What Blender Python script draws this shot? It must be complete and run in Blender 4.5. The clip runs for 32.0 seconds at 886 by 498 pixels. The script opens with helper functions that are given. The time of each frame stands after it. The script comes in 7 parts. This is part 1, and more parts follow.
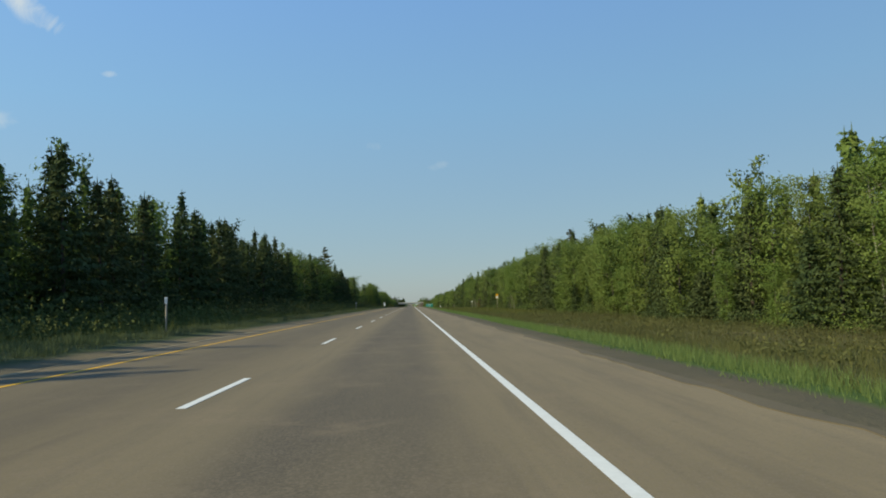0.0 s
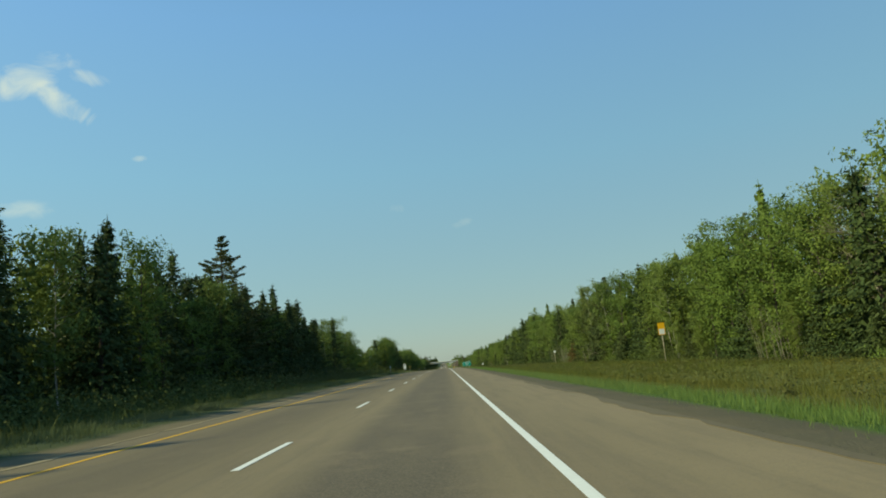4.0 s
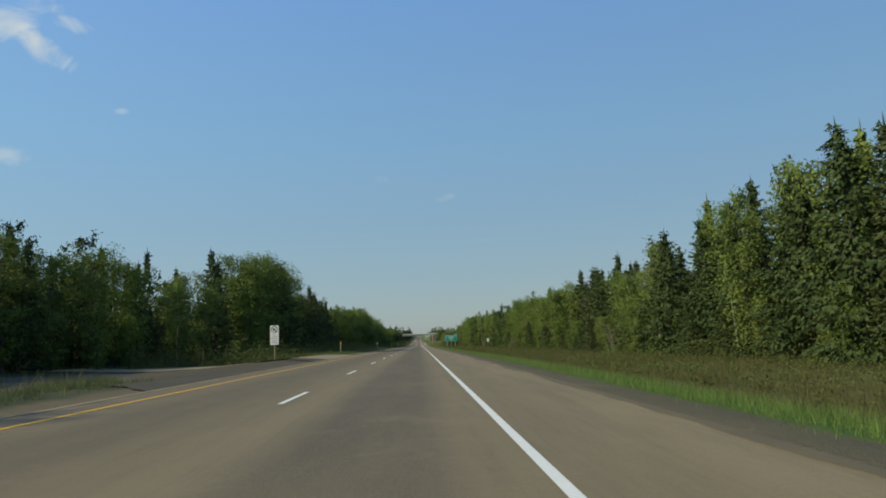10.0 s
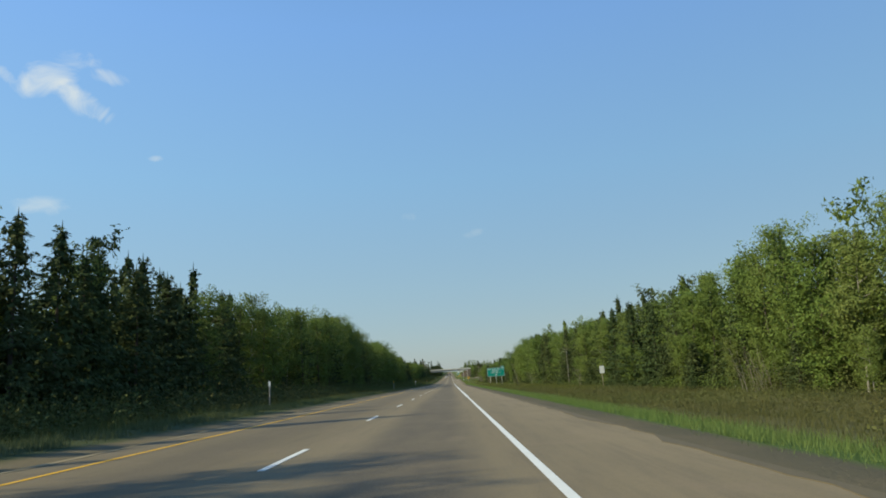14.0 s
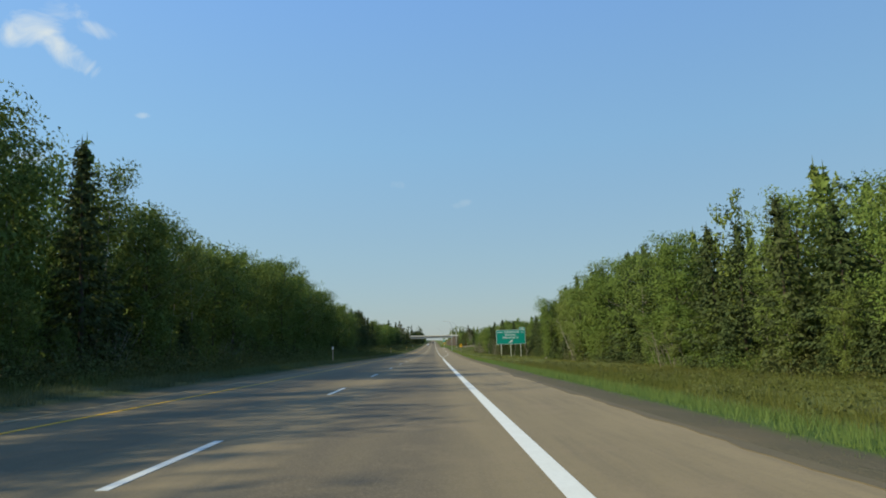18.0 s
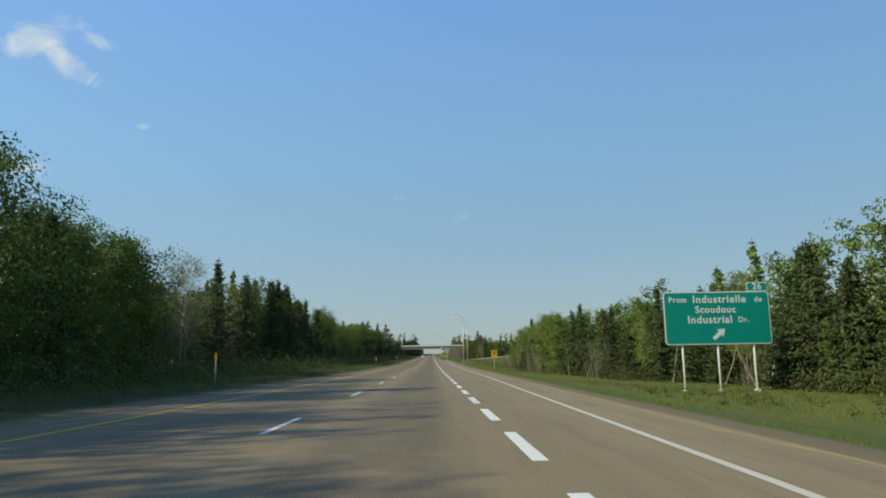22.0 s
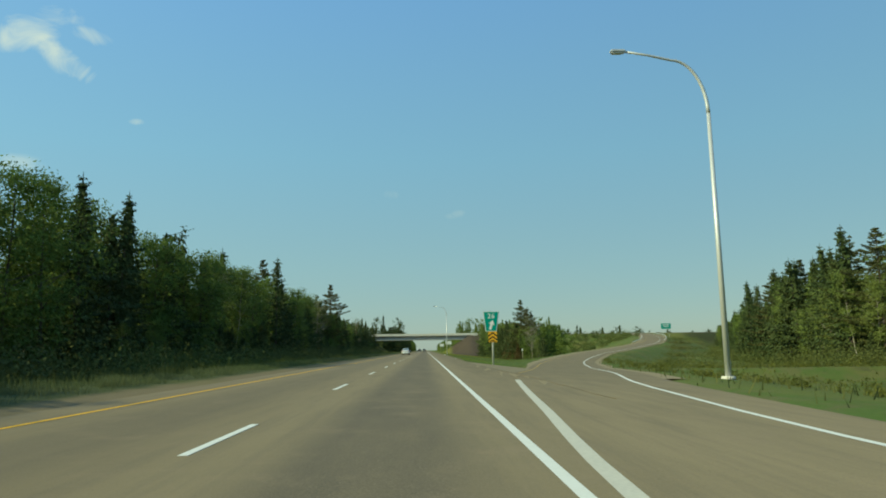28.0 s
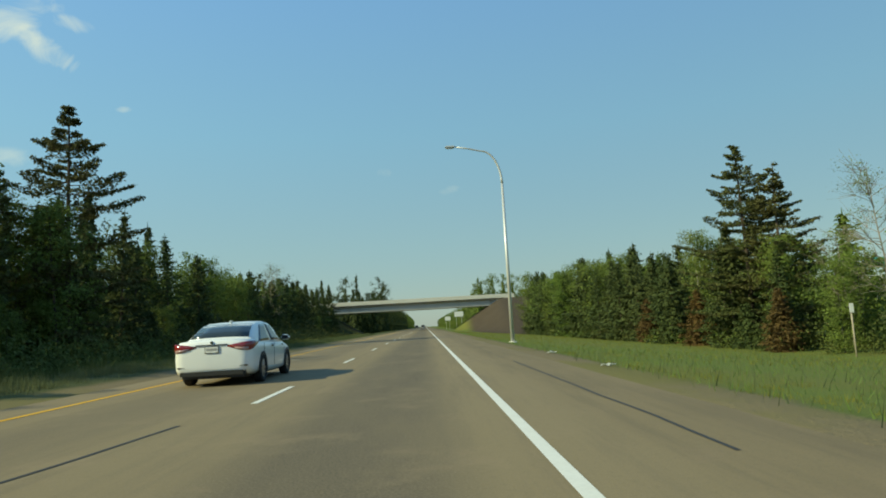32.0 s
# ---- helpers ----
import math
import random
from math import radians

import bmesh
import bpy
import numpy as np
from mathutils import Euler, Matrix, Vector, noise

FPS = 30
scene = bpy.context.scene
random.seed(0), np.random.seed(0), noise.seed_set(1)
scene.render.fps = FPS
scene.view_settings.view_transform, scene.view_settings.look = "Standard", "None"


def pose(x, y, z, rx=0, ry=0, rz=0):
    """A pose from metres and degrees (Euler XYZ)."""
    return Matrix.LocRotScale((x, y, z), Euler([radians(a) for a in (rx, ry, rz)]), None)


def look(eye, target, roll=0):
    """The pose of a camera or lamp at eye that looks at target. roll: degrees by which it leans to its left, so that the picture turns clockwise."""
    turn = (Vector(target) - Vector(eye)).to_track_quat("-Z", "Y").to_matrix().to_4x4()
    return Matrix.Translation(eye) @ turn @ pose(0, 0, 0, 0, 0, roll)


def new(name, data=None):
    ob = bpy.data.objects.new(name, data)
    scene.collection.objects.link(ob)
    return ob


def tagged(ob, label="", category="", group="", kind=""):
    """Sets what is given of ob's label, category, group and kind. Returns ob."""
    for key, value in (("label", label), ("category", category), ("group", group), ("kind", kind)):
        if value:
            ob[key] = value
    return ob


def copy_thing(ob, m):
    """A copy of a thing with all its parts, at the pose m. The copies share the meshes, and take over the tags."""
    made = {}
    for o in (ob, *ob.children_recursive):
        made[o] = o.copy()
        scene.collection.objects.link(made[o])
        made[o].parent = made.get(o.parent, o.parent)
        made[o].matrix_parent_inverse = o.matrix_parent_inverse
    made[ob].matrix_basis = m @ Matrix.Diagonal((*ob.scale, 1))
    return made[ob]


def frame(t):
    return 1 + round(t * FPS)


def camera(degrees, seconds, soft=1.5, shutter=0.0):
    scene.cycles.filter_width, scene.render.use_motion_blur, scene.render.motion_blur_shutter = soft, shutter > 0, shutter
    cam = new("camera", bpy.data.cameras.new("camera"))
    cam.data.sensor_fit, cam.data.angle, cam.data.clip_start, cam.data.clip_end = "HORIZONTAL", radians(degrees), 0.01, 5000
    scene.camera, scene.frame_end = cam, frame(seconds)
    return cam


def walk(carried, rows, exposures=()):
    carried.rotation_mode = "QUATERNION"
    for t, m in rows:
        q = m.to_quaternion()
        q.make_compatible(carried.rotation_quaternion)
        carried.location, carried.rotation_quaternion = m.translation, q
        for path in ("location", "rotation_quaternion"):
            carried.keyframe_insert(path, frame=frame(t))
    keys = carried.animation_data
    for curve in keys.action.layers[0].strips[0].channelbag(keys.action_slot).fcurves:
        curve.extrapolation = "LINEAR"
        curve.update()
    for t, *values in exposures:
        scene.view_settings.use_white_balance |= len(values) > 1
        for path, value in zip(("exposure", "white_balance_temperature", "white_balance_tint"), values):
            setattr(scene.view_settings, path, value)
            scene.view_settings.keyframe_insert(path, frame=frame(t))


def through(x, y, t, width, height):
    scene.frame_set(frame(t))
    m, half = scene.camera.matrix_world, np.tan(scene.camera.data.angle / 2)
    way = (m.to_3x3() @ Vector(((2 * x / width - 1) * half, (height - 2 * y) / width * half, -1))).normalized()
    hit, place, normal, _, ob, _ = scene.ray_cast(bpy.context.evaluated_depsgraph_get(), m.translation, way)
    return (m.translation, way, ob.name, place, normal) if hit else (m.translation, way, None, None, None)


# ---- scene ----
# ------------------------------------------------------------------ camera
cam = camera(67.0, 32.0, soft=1.85)
PATH = [
    (0.0, 2.53, 0.00, 1.061, -2.74, 4.59, 1.82),
    (0.5, 2.58, 16.05, 1.061, -4.77, 6.34, 2.04),
    (1.0, 2.62, 32.13, 1.061, -4.01, 6.59, 2.16),
    (1.5, 2.68, 48.23, 1.061, -2.48, 7.22, 2.30),
    (2.0, 2.73, 64.36, 1.061, -1.45, 6.95, 3.33),
    (2.5, 2.74, 80.51, 1.061, -1.96, 8.29, 5.19),
    (3.0, 2.75, 96.69, 1.061, -2.07, 8.33, 4.24),
    (3.5, 2.73, 112.89, 1.061, -0.12, 9.97, 5.82),
    (5.5, 2.68, 177.97, 1.061, 1.38, 8.06, 3.97),
    (6.0, 2.70, 194.30, 1.061, 2.06, 9.52, 4.27),
    (6.5, 2.69, 210.66, 1.061, 1.41, 7.98, 3.35),
    (7.0, 2.67, 227.05, 1.061, 0.96, 8.15, 1.42),
    (7.5, 2.66, 243.46, 1.061, 1.76, 7.32, 3.41),
    (8.0, 2.64, 259.90, 1.061, 0.57, 9.39, 1.19),
    (8.5, 2.62, 276.37, 1.061, 3.17, 9.20, 0.86),
    (9.0, 2.60, 292.86, 1.061, 3.16, 7.71, 0.53),
    (9.5, 2.64, 309.37, 1.061, 1.88, 9.36, 1.54),
    (10.0, 2.67, 325.92, 1.061, -2.01, 7.80, 2.24),
    (10.5, 2.66, 342.48, 1.061, -3.22, 11.14, 1.69),
    (11.0, 2.65, 359.08, 1.061, -3.04, 9.58, 1.23),
    (11.5, 2.72, 375.70, 1.061, -2.28, 8.79, 2.34),
    (12.0, 2.77, 392.34, 1.061, -1.12, 7.89, 1.06),
    (12.5, 2.74, 409.01, 1.061, 0.76, 8.18, 1.18),
    (13.0, 2.69, 425.70, 1.061, 1.24, 7.66, 1.21),
    (13.5, 2.73, 442.42, 1.061, -0.41, 10.51, 2.77),
    (14.0, 2.70, 459.16, 1.061, 0.64, 11.22, 3.40),
    (14.5, 2.76, 475.92, 1.061, -0.84, 10.91, 3.86),
    (16.5, 2.73, 543.21, 1.061, -0.65, 10.17, 2.04),
    (17.0, 2.62, 560.09, 1.061, -0.77, 8.19, 1.53),
    (17.5, 2.72, 576.99, 1.061, -0.50, 6.72, 0.23),
    (18.0, 2.72, 593.91, 1.061, -0.77, 8.57, 1.45),
    (18.5, 2.73, 610.85, 1.061, -2.57, 11.07, 3.41),
    (19.0, 2.75, 627.81, 1.061, -2.86, 9.38, 4.67),
    (19.5, 2.70, 644.80, 1.061, -3.56, 10.27, 2.82),
    (20.0, 2.65, 661.80, 1.061, -3.00, 11.65, 3.34),
    (20.5, 2.69, 678.81, 1.061, 0.30, 8.88, 2.68),
    (21.0, 2.73, 695.85, 1.061, 0.20, 9.70, 2.42),
    (21.5, 2.74, 712.91, 1.061, -0.36, 9.71, 2.84),
    (22.0, 2.67, 729.98, 1.061, -0.95, 9.61, 0.96),
    (22.5, 2.80, 747.06, 1.061, -0.96, 10.96, 1.10),
    (23.0, 2.89, 764.17, 1.061, 0.35, 11.92, 3.69),
    (23.5, 2.88, 781.29, 1.061, 0.46, 12.01, 1.88),
    (24.0, 2.91, 798.42, 1.061, 0.10, 10.12, 0.62),
    (24.5, 2.93, 815.57, 1.061, -0.83, 8.39, 2.27),
    (25.0, 2.95, 832.72, 1.061, 1.73, 9.96, 2.13),
    (25.5, 2.91, 849.90, 1.061, -2.39, 5.55, 4.17),
    (27.5, 2.67, 918.69, 1.061, -3.89, 7.58, -1.51),
    (28.0, 2.55, 935.91, 1.061, -1.48, 8.57, 0.80),
    (28.5, 2.61, 953.14, 1.061, 2.56, 8.19, 3.83),
    (29.0, 2.61, 970.37, 1.061, -0.48, 8.39, 3.67),
    (29.5, 2.56, 987.62, 1.061, -0.16, 7.41, 2.87),
    (30.0, 2.68, 1004.86, 1.061, 1.35, 9.11, 2.67),
    (30.5, 2.68, 1022.11, 1.061, -0.65, 8.38, 2.32),
    (31.0, 2.59, 1039.37, 1.061, 2.11, 6.66, 5.18),
    (31.5, 2.74, 1056.62, 1.061, 4.33, 8.54, 4.92),
    (32.0, 2.76, 1073.88, 1.061, -1.51, 6.50, 3.23),
]
# the camera's white balance shifts between a bluer and a greener picture
BLUE, MID, CYAN, TEAL = (0.0, 6500, 6), (0.0, 6800, 1), (0.0, 7100, -9), (0.0, 6900, -14)
GAIN = [(0, -0.05), (2, -0.02), (7, 0.02), (8, -0.06), (9, -0.13), (10, -0.22), (11, -0.24), (11.6, -0.18), (12, -0.06), (13, 0.04), (18, 0.06), (20, 0.02), (23, -0.06), (25, -0.04), (28, -0.03), (32, 0.0)]
EXPOSURES = [(t, float(np.interp(t, [g[0] for g in GAIN], [g[1] for g in GAIN])), *w[1:]) for t, w in ((0, BLUE), (1.0, BLUE), (1.5, CYAN), (5.5, CYAN), (6.0, MID), (6.5, BLUE), (8.0, BLUE), (9.0, BLUE), (11.0, BLUE), (11.6, BLUE), (12.0, TEAL), (12.4, TEAL), (13.0, CYAN), (13.5, CYAN), (14.0, BLUE), (18.0, BLUE), (20.0, BLUE), (22.0, BLUE), (22.4, CYAN), (22.6, CYAN), (23.0, BLUE), (25.0, BLUE), (26.5, MID), (27.5, TEAL), (29.2, TEAL), (29.8, BLUE), (31.0, BLUE), (31.6, CYAN), (32, CYAN))]
# the highway's grade: it comes down a gentle hill and levels out before the exit
GRADE = [(-5000, -0.0036), (190, -0.0036), (390, -0.0156), (700, -0.0156), (940, 0.0), (9000, 0.0)]


def slope(y):
    return float(np.interp(y, [g[0] for g in GRADE], [g[1] for g in GRADE]))


def rise(y):
    """Height of the road at y over its level stretch at the exit."""
    h = 0.0
    for (a, _), (b, gb) in zip(GRADE[:4][::-1], GRADE[1:5][::-1]):
        lo = max(y, a)
        if lo < b:
            h -= (b - lo) * (slope(lo) + gb) / 2
    return h


walk(cam, [(t, pose(x, y, z + rise(y), 90 + p + math.degrees(math.atan(slope(y))), r, w)) for t, x, y, z, w, p, r in PATH], EXPOSURES)

# ------------------------------------------------------------------ world and sun
SUN_EL, SUN_AZ = 31.5, 250.5


def build_world():
    world = bpy.data.worlds.new("sky")
    scene.world = world
    world.use_nodes = True
    nt = world.node_tree
    nodes, links = nt.nodes, nt.links
    nodes.clear()
    out = nodes.new("ShaderNodeOutputWorld")
    bg = nodes.new("ShaderNodeBackground")
    sky = nodes.new("ShaderNodeTexSky")
    sky.sky_type = "NISHITA"
    sky.sun_disc = False
    sky.sun_elevation, sky.sun_rotation = radians(SUN_EL), radians(SUN_AZ)
    sky.air_density, sky.dust_density, sky.ozone_density = 1.0, 0.35, 3.0
    bg.inputs["Strength"].default_value = 0.15
    tc = nodes.new("ShaderNodeTexCoord")

    def math_node(op, a, b=None, clamp=False):
        n = nodes.new("ShaderNodeMath")
        n.operation, n.use_clamp = op, clamp
        for i, v in enumerate((a, b)):
            if v is None:
                continue
            if isinstance(v, (int, float)):
                n.inputs[i].default_value = v
            else:
                links.new(v, n.inputs[i])
        return n.outputs[0]

    def dot(vec):
        n = nodes.new("ShaderNodeVectorMath")
        n.operation = "DOT_PRODUCT"
        links.new(tc.outputs["Generated"], n.inputs[0])
        n.inputs[1].default_value = vec
        return n.outputs["Value"]

    wisps = nodes.new("ShaderNodeTexNoise")
    wisps.inputs["Scale"].default_value = 17.0
    wisps.inputs["Detail"].default_value = 7.0
    wisps.inputs["Roughness"].default_value = 0.62
    wisps.inputs["Distortion"].default_value = 1.3
    links.new(tc.outputs["Generated"], wisps.inputs["Vector"])
    rag = math_node("MULTIPLY", math_node("SUBTRACT", wisps.outputs["Fac"], 0.52), 5.0)

    def cloud(start, end, width, strength):
        a, b = Vector(start), Vector(end)
        mid = ((a + b) / 2).normalized()
        along = (b - a) - mid * (b - a).dot(mid)
        half = along.length / 2
        along.normalize()
        across = mid.cross(along)
        u = math_node("DIVIDE", math_node("SUBTRACT", dot(along), mid.dot(along)), half)
        v = math_node("DIVIDE", math_node("SUBTRACT", dot(across), mid.dot(across)), width)
        front = math_node("GREATER_THAN", dot(mid), 0.0)
        r2 = math_node("ADD", math_node("POWER", math_node("ABSOLUTE", u), 2.0), math_node("POWER", math_node("ABSOLUTE", v), 2.0))
        m = math_node("MULTIPLY", math_node("ADD", math_node("SUBTRACT", 0.9, r2), rag), 0.6, clamp=True)
        soft_edge = math_node("MULTIPLY", math_node("SUBTRACT", 1.9, r2), 0.7, clamp=True)
        return math_node("MULTIPLY", math_node("MULTIPLY", m, math_node("MULTIPLY", soft_edge, front)), strength)

    masks = [
        cloud((-0.530, 0.748, 0.400), (-0.510, 0.773, 0.376), 0.009, 0.50),
        cloud((-0.522, 0.765, 0.376), (-0.452, 0.796, 0.402), 0.022, 0.78),
        cloud((-0.482, 0.787, 0.388), (-0.422, 0.837, 0.349), 0.017, 0.76),
        cloud((-0.480, 0.773, 0.415), (-0.420, 0.803, 0.421), 0.014, 0.40),
        cloud((-0.445, 0.799, 0.405), (-0.395, 0.828, 0.398), 0.010, 0.45),
        cloud((-0.394, 0.867, 0.307), (-0.372, 0.875, 0.308), 0.005, 0.50),
        cloud((-0.545, 0.804, 0.238), (-0.480, 0.845, 0.237), 0.013, 0.36),
        cloud((0.018, 0.981, 0.189), (0.066, 0.977, 0.204), 0.009, 0.36),
        cloud((-0.065, 0.970, 0.230), (-0.036, 0.972, 0.226), 0.008, 0.18),
    ]
    total = masks[0]
    for m in masks[1:]:
        total = math_node("MAXIMUM", total, m)
    # thin summer haze over the clear sky, paler towards the horizon
    up = nodes.new("ShaderNodeSeparateXYZ")
    links.new(tc.outputs["Generated"], up.inputs[0])
    ramp = nodes.new("ShaderNodeValToRGB")
    links.new(up.outputs["Z"], ramp.inputs["Fac"])
    ramp.color_ramp.elements[0].position, ramp.color_ramp.elements[0].color = 0.0, (0.375, 0.460, 0.50, 1)
    ramp.color_ramp.elements[1].position, ramp.color_ramp.elements[1].color = 0.85, (0.12, 0.30, 0.68, 1)
    for at, c in ((0.12, (0.345, 0.515, 0.645, 1)), (0.28, (0.295, 0.545, 0.83, 1)), (0.48, (0.245, 0.49, 0.95, 1))):
        e = ramp.color_ramp.elements.new(at)
        e.color = c
    gain = nodes.new("ShaderNodeVectorMath")
    gain.operation = "SCALE"
    links.new(ramp.outputs["Color"], gain.inputs[0])
    # the haze is brighter towards the sun's side
    towards = dot((math.sin(radians(SUN_AZ)), math.cos(radians(SUN_AZ)), 0.0))
    links.new(math_node("MULTIPLY", math_node("ADD", math_node("MULTIPLY", towards, 0.25), 1.085), 5.6), gain.inputs["Scale"])
    haze = nodes.new("ShaderNodeMix")
    haze.data_type = "RGBA"
    haze.inputs["Factor"].default_value = 0.80
    links.new(sky.outputs["Color"], haze.inputs["A"])
    links.new(gain.outputs["Vector"], haze.inputs["B"])
    mix = nodes.new("ShaderNodeMix")
    mix.data_type = "RGBA"
    links.new(total, mix.inputs["Factor"])
    links.new(haze.outputs["Result"], mix.inputs["A"])
    mix.inputs["B"].default_value = (5.3, 5.4, 5.1, 1)
    links.new(mix.outputs["Result"], bg.inputs["Color"])
    links.new(bg.outputs["Background"], out.inputs["Surface"])


build_world()
sun_data = bpy.data.lights.new("sun", "SUN")
sun_data.energy, sun_data.angle, sun_data.color = 5.0, radians(0.55), (1.0, 0.91, 0.62)
sun = new("sun", sun_data)
_az, _el = radians(SUN_AZ), radians(SUN_EL)
SUN_DIR = Vector((math.sin(_az) * math.cos(_el), math.cos(_az) * math.cos(_el), math.sin(_el)))
sun.matrix_world = look((0, 0, 60), Vector((0, 0, 60)) - SUN_DIR)


# ------------------------------------------------------------------ materials
class Nodes:
    """A small builder for node materials."""

    def __init__(self, name):
        self.mat = bpy.data.materials.new(name)
        self.mat.use_nodes = True
        self.nt = self.mat.node_tree
        self.nt.nodes.clear()
        self.out = self.nt.nodes.new("ShaderNodeOutputMaterial")
        self.coord = self.nt.nodes.new("ShaderNodeTexCoord").outputs["Object"]

    def put(self, socket, value):
        if hasattr(value, "is_output"):
            self.nt.links.new(value, socket)
        elif isinstance(value, tuple) and len(value) == 3 and socket.type == "RGBA":
            socket.default_value = (*value, 1)
        else:
            socket.default_value = value

    def noise(self, scale, detail=4.0, rough=0.6, vector=None, stretch=None):
        n = self.nt.nodes.new("ShaderNodeTexNoise")
        n.inputs["Scale"].default_value = scale
        n.inputs["Detail"].default_value = detail
        n.inputs["Roughness"].default_value = rough
        v = vector or self.coord
        if stretch:
            m = self.nt.nodes.new("ShaderNodeMapping")
            m.inputs["Scale"].default_value = stretch
            self.nt.links.new(v, m.inputs["Vector"])
            v = m.outputs["Vector"]
        self.nt.links.new(v, n.inputs["Vector"])
        return n.outputs["Fac"]

    def math(self, op, a, b=0.0, clamp=False):
        n = self.nt.nodes.new("ShaderNodeMath")
        n.operation, n.use_clamp = op, clamp
        self.put(n.inputs[0], a)
        self.put(n.inputs[1], b)
        return n.outputs[0]

    def ramp(self, fac, low, high, a=0.0, b=1.0):
        n = self.nt.nodes.new("ShaderNodeMapRange")
        n.interpolation_type = "SMOOTHSTEP"
        self.put(n.inputs["Value"], fac)
        for k, v in (("From Min", low), ("From Max", high), ("To Min", a), ("To Max", b)):
            n.inputs[k].default_value = v
        return n.outputs["Result"]

    def mix(self, fac, a, b):
        n = self.nt.nodes.new("ShaderNodeMix")
        n.data_type = "RGBA"
        self.put(n.inputs["Factor"], fac)
        self.put(n.inputs["A"], a)
        self.put(n.inputs["B"], b)
        return n.outputs["Result"]

    def xyz(self):
        n = self.nt.nodes.new("ShaderNodeSeparateXYZ")
        self.nt.links.new(self.coord, n.inputs[0])
        return n.outputs

    def random(self):
        return self.nt.nodes.new("ShaderNodeObjectInfo").outputs["Random"]

    def island(self):
        return self.nt.nodes.new("ShaderNodeNewGeometry").outputs["Random Per Island"]

    def bump(self, height, strength=0.3, distance=0.02):
        n = self.nt.nodes.new("ShaderNodeBump")
        n.inputs["Strength"].default_value = strength
        n.inputs["Distance"].default_value = distance
        self.nt.links.new(height, n.inputs["Height"])
        return n.outputs["Normal"]

    def surface(self, color, rough=0.8, metal=0.0, normal=None, spec=0.3, coat=0.0, through=0.0, glass=0.0):
        p = self.nt.nodes.new("ShaderNodeBsdfPrincipled")
        self.put(p.inputs["Base Color"], color)
        self.put(p.inputs["Roughness"], rough)
        self.put(p.inputs["Metallic"], metal)
        self.put(p.inputs["Specular IOR Level"], spec)
        self.put(p.inputs["Coat Weight"], coat)
        self.put(p.inputs["Transmission Weight"], glass)
        if normal:
            self.nt.links.new(normal, p.inputs["Normal"])
        end = p.outputs[0]
        if through:
            t = self.nt.nodes.new("ShaderNodeBsdfTranslucent")
            self.put(t.inputs["Color"], color)
            m = self.nt.nodes.new("ShaderNodeMixShader")
            m.inputs[0].default_value = through
            self.nt.links.new(end, m.inputs[1])
            self.nt.links.new(t.outputs[0], m.inputs[2])
            end = m.outputs[0]
        self.nt.links.new(end, self.out.inputs["Surface"])
        return self.mat


def mat_asphalt():
    n = Nodes("asphalt")
    x, y, z = n.xyz()
    large = n.noise(0.25, 3, 0.5, stretch=(1.0, 0.12, 1.0))
    patch = n.noise(1.1, 5, 0.65, stretch=(1.0, 0.2, 1.0))
    grain = n.noise(42, 4, 0.75)
    base = n.mix(large, (0.205, 0.158, 0.088), (0.267, 0.207, 0.116))
    # the worn, darker band along the middle of each lane
    d1 = n.math("ABSOLUTE", n.math("SUBTRACT", x, 2.0))
    d2 = n.math("ABSOLUTE", n.math("SUBTRACT", x, -1.9))
    band = n.math("MAXIMUM", n.ramp(d1, 1.35, 0.5, 0, 1.0), n.ramp(d2, 1.3, 0.4, 0, 0.5))
    band = n.math("MULTIPLY", band, n.ramp(patch, 0.25, 0.7, 0.6, 1.0))
    base = n.mix(band, base, (0.102, 0.084, 0.058))
    # dusty shoulders
    shoulder = n.ramp(x, 3.9, 5.4)
    base = n.mix(n.math("MULTIPLY", shoulder, n.ramp(patch, 0.3, 0.65)), base, (0.293, 0.224, 0.125))
    streak = n.noise(3.0, 6, 0.7, stretch=(1.0, 0.06, 1.0))
    base = n.mix(n.ramp(streak, 0.42, 0.72, 0, 0.5), base, (0.133, 0.106, 0.070))
    blot = n.noise(0.7, 7, 0.75)
    base = n.mix(n.ramp(blot, 0.50, 0.72, 0, 0.55), base, (0.286, 0.212, 0.129))
    pebble = n.noise(13, 5, 0.8)
    base = n.mix(n.ramp(pebble, 0.52, 0.72, 0, 0.35), base, (0.095, 0.077, 0.053))
    base = n.mix(n.ramp(grain, 0.38, 0.72, 0, 0.8), base, n.mix(n.noise(60, 2), (0.071, 0.056, 0.039), (0.393, 0.305, 0.201)))
    # darker in the passing lane, the first half kilometre and the exit's shoulder
    tone_drop = n.math("ADD", n.ramp(y, 560, 430, 0, 0.13), n.math("MULTIPLY", n.ramp(x, 0.6, -0.9, 0, 0.13), n.ramp(y, 1000, 940)))
    tone_drop = n.math("ADD", tone_drop, n.math("MULTIPLY", n.ramp(y, 935, 975, 0, 0.22), n.ramp(x, 4.0, 5.2)))
    base = n.mix(tone_drop, base, (0.0, 0.0, 0.0))
    return n.surface(base, 0.86, normal=n.bump(grain, 0.35, 0.006), spec=0.22)


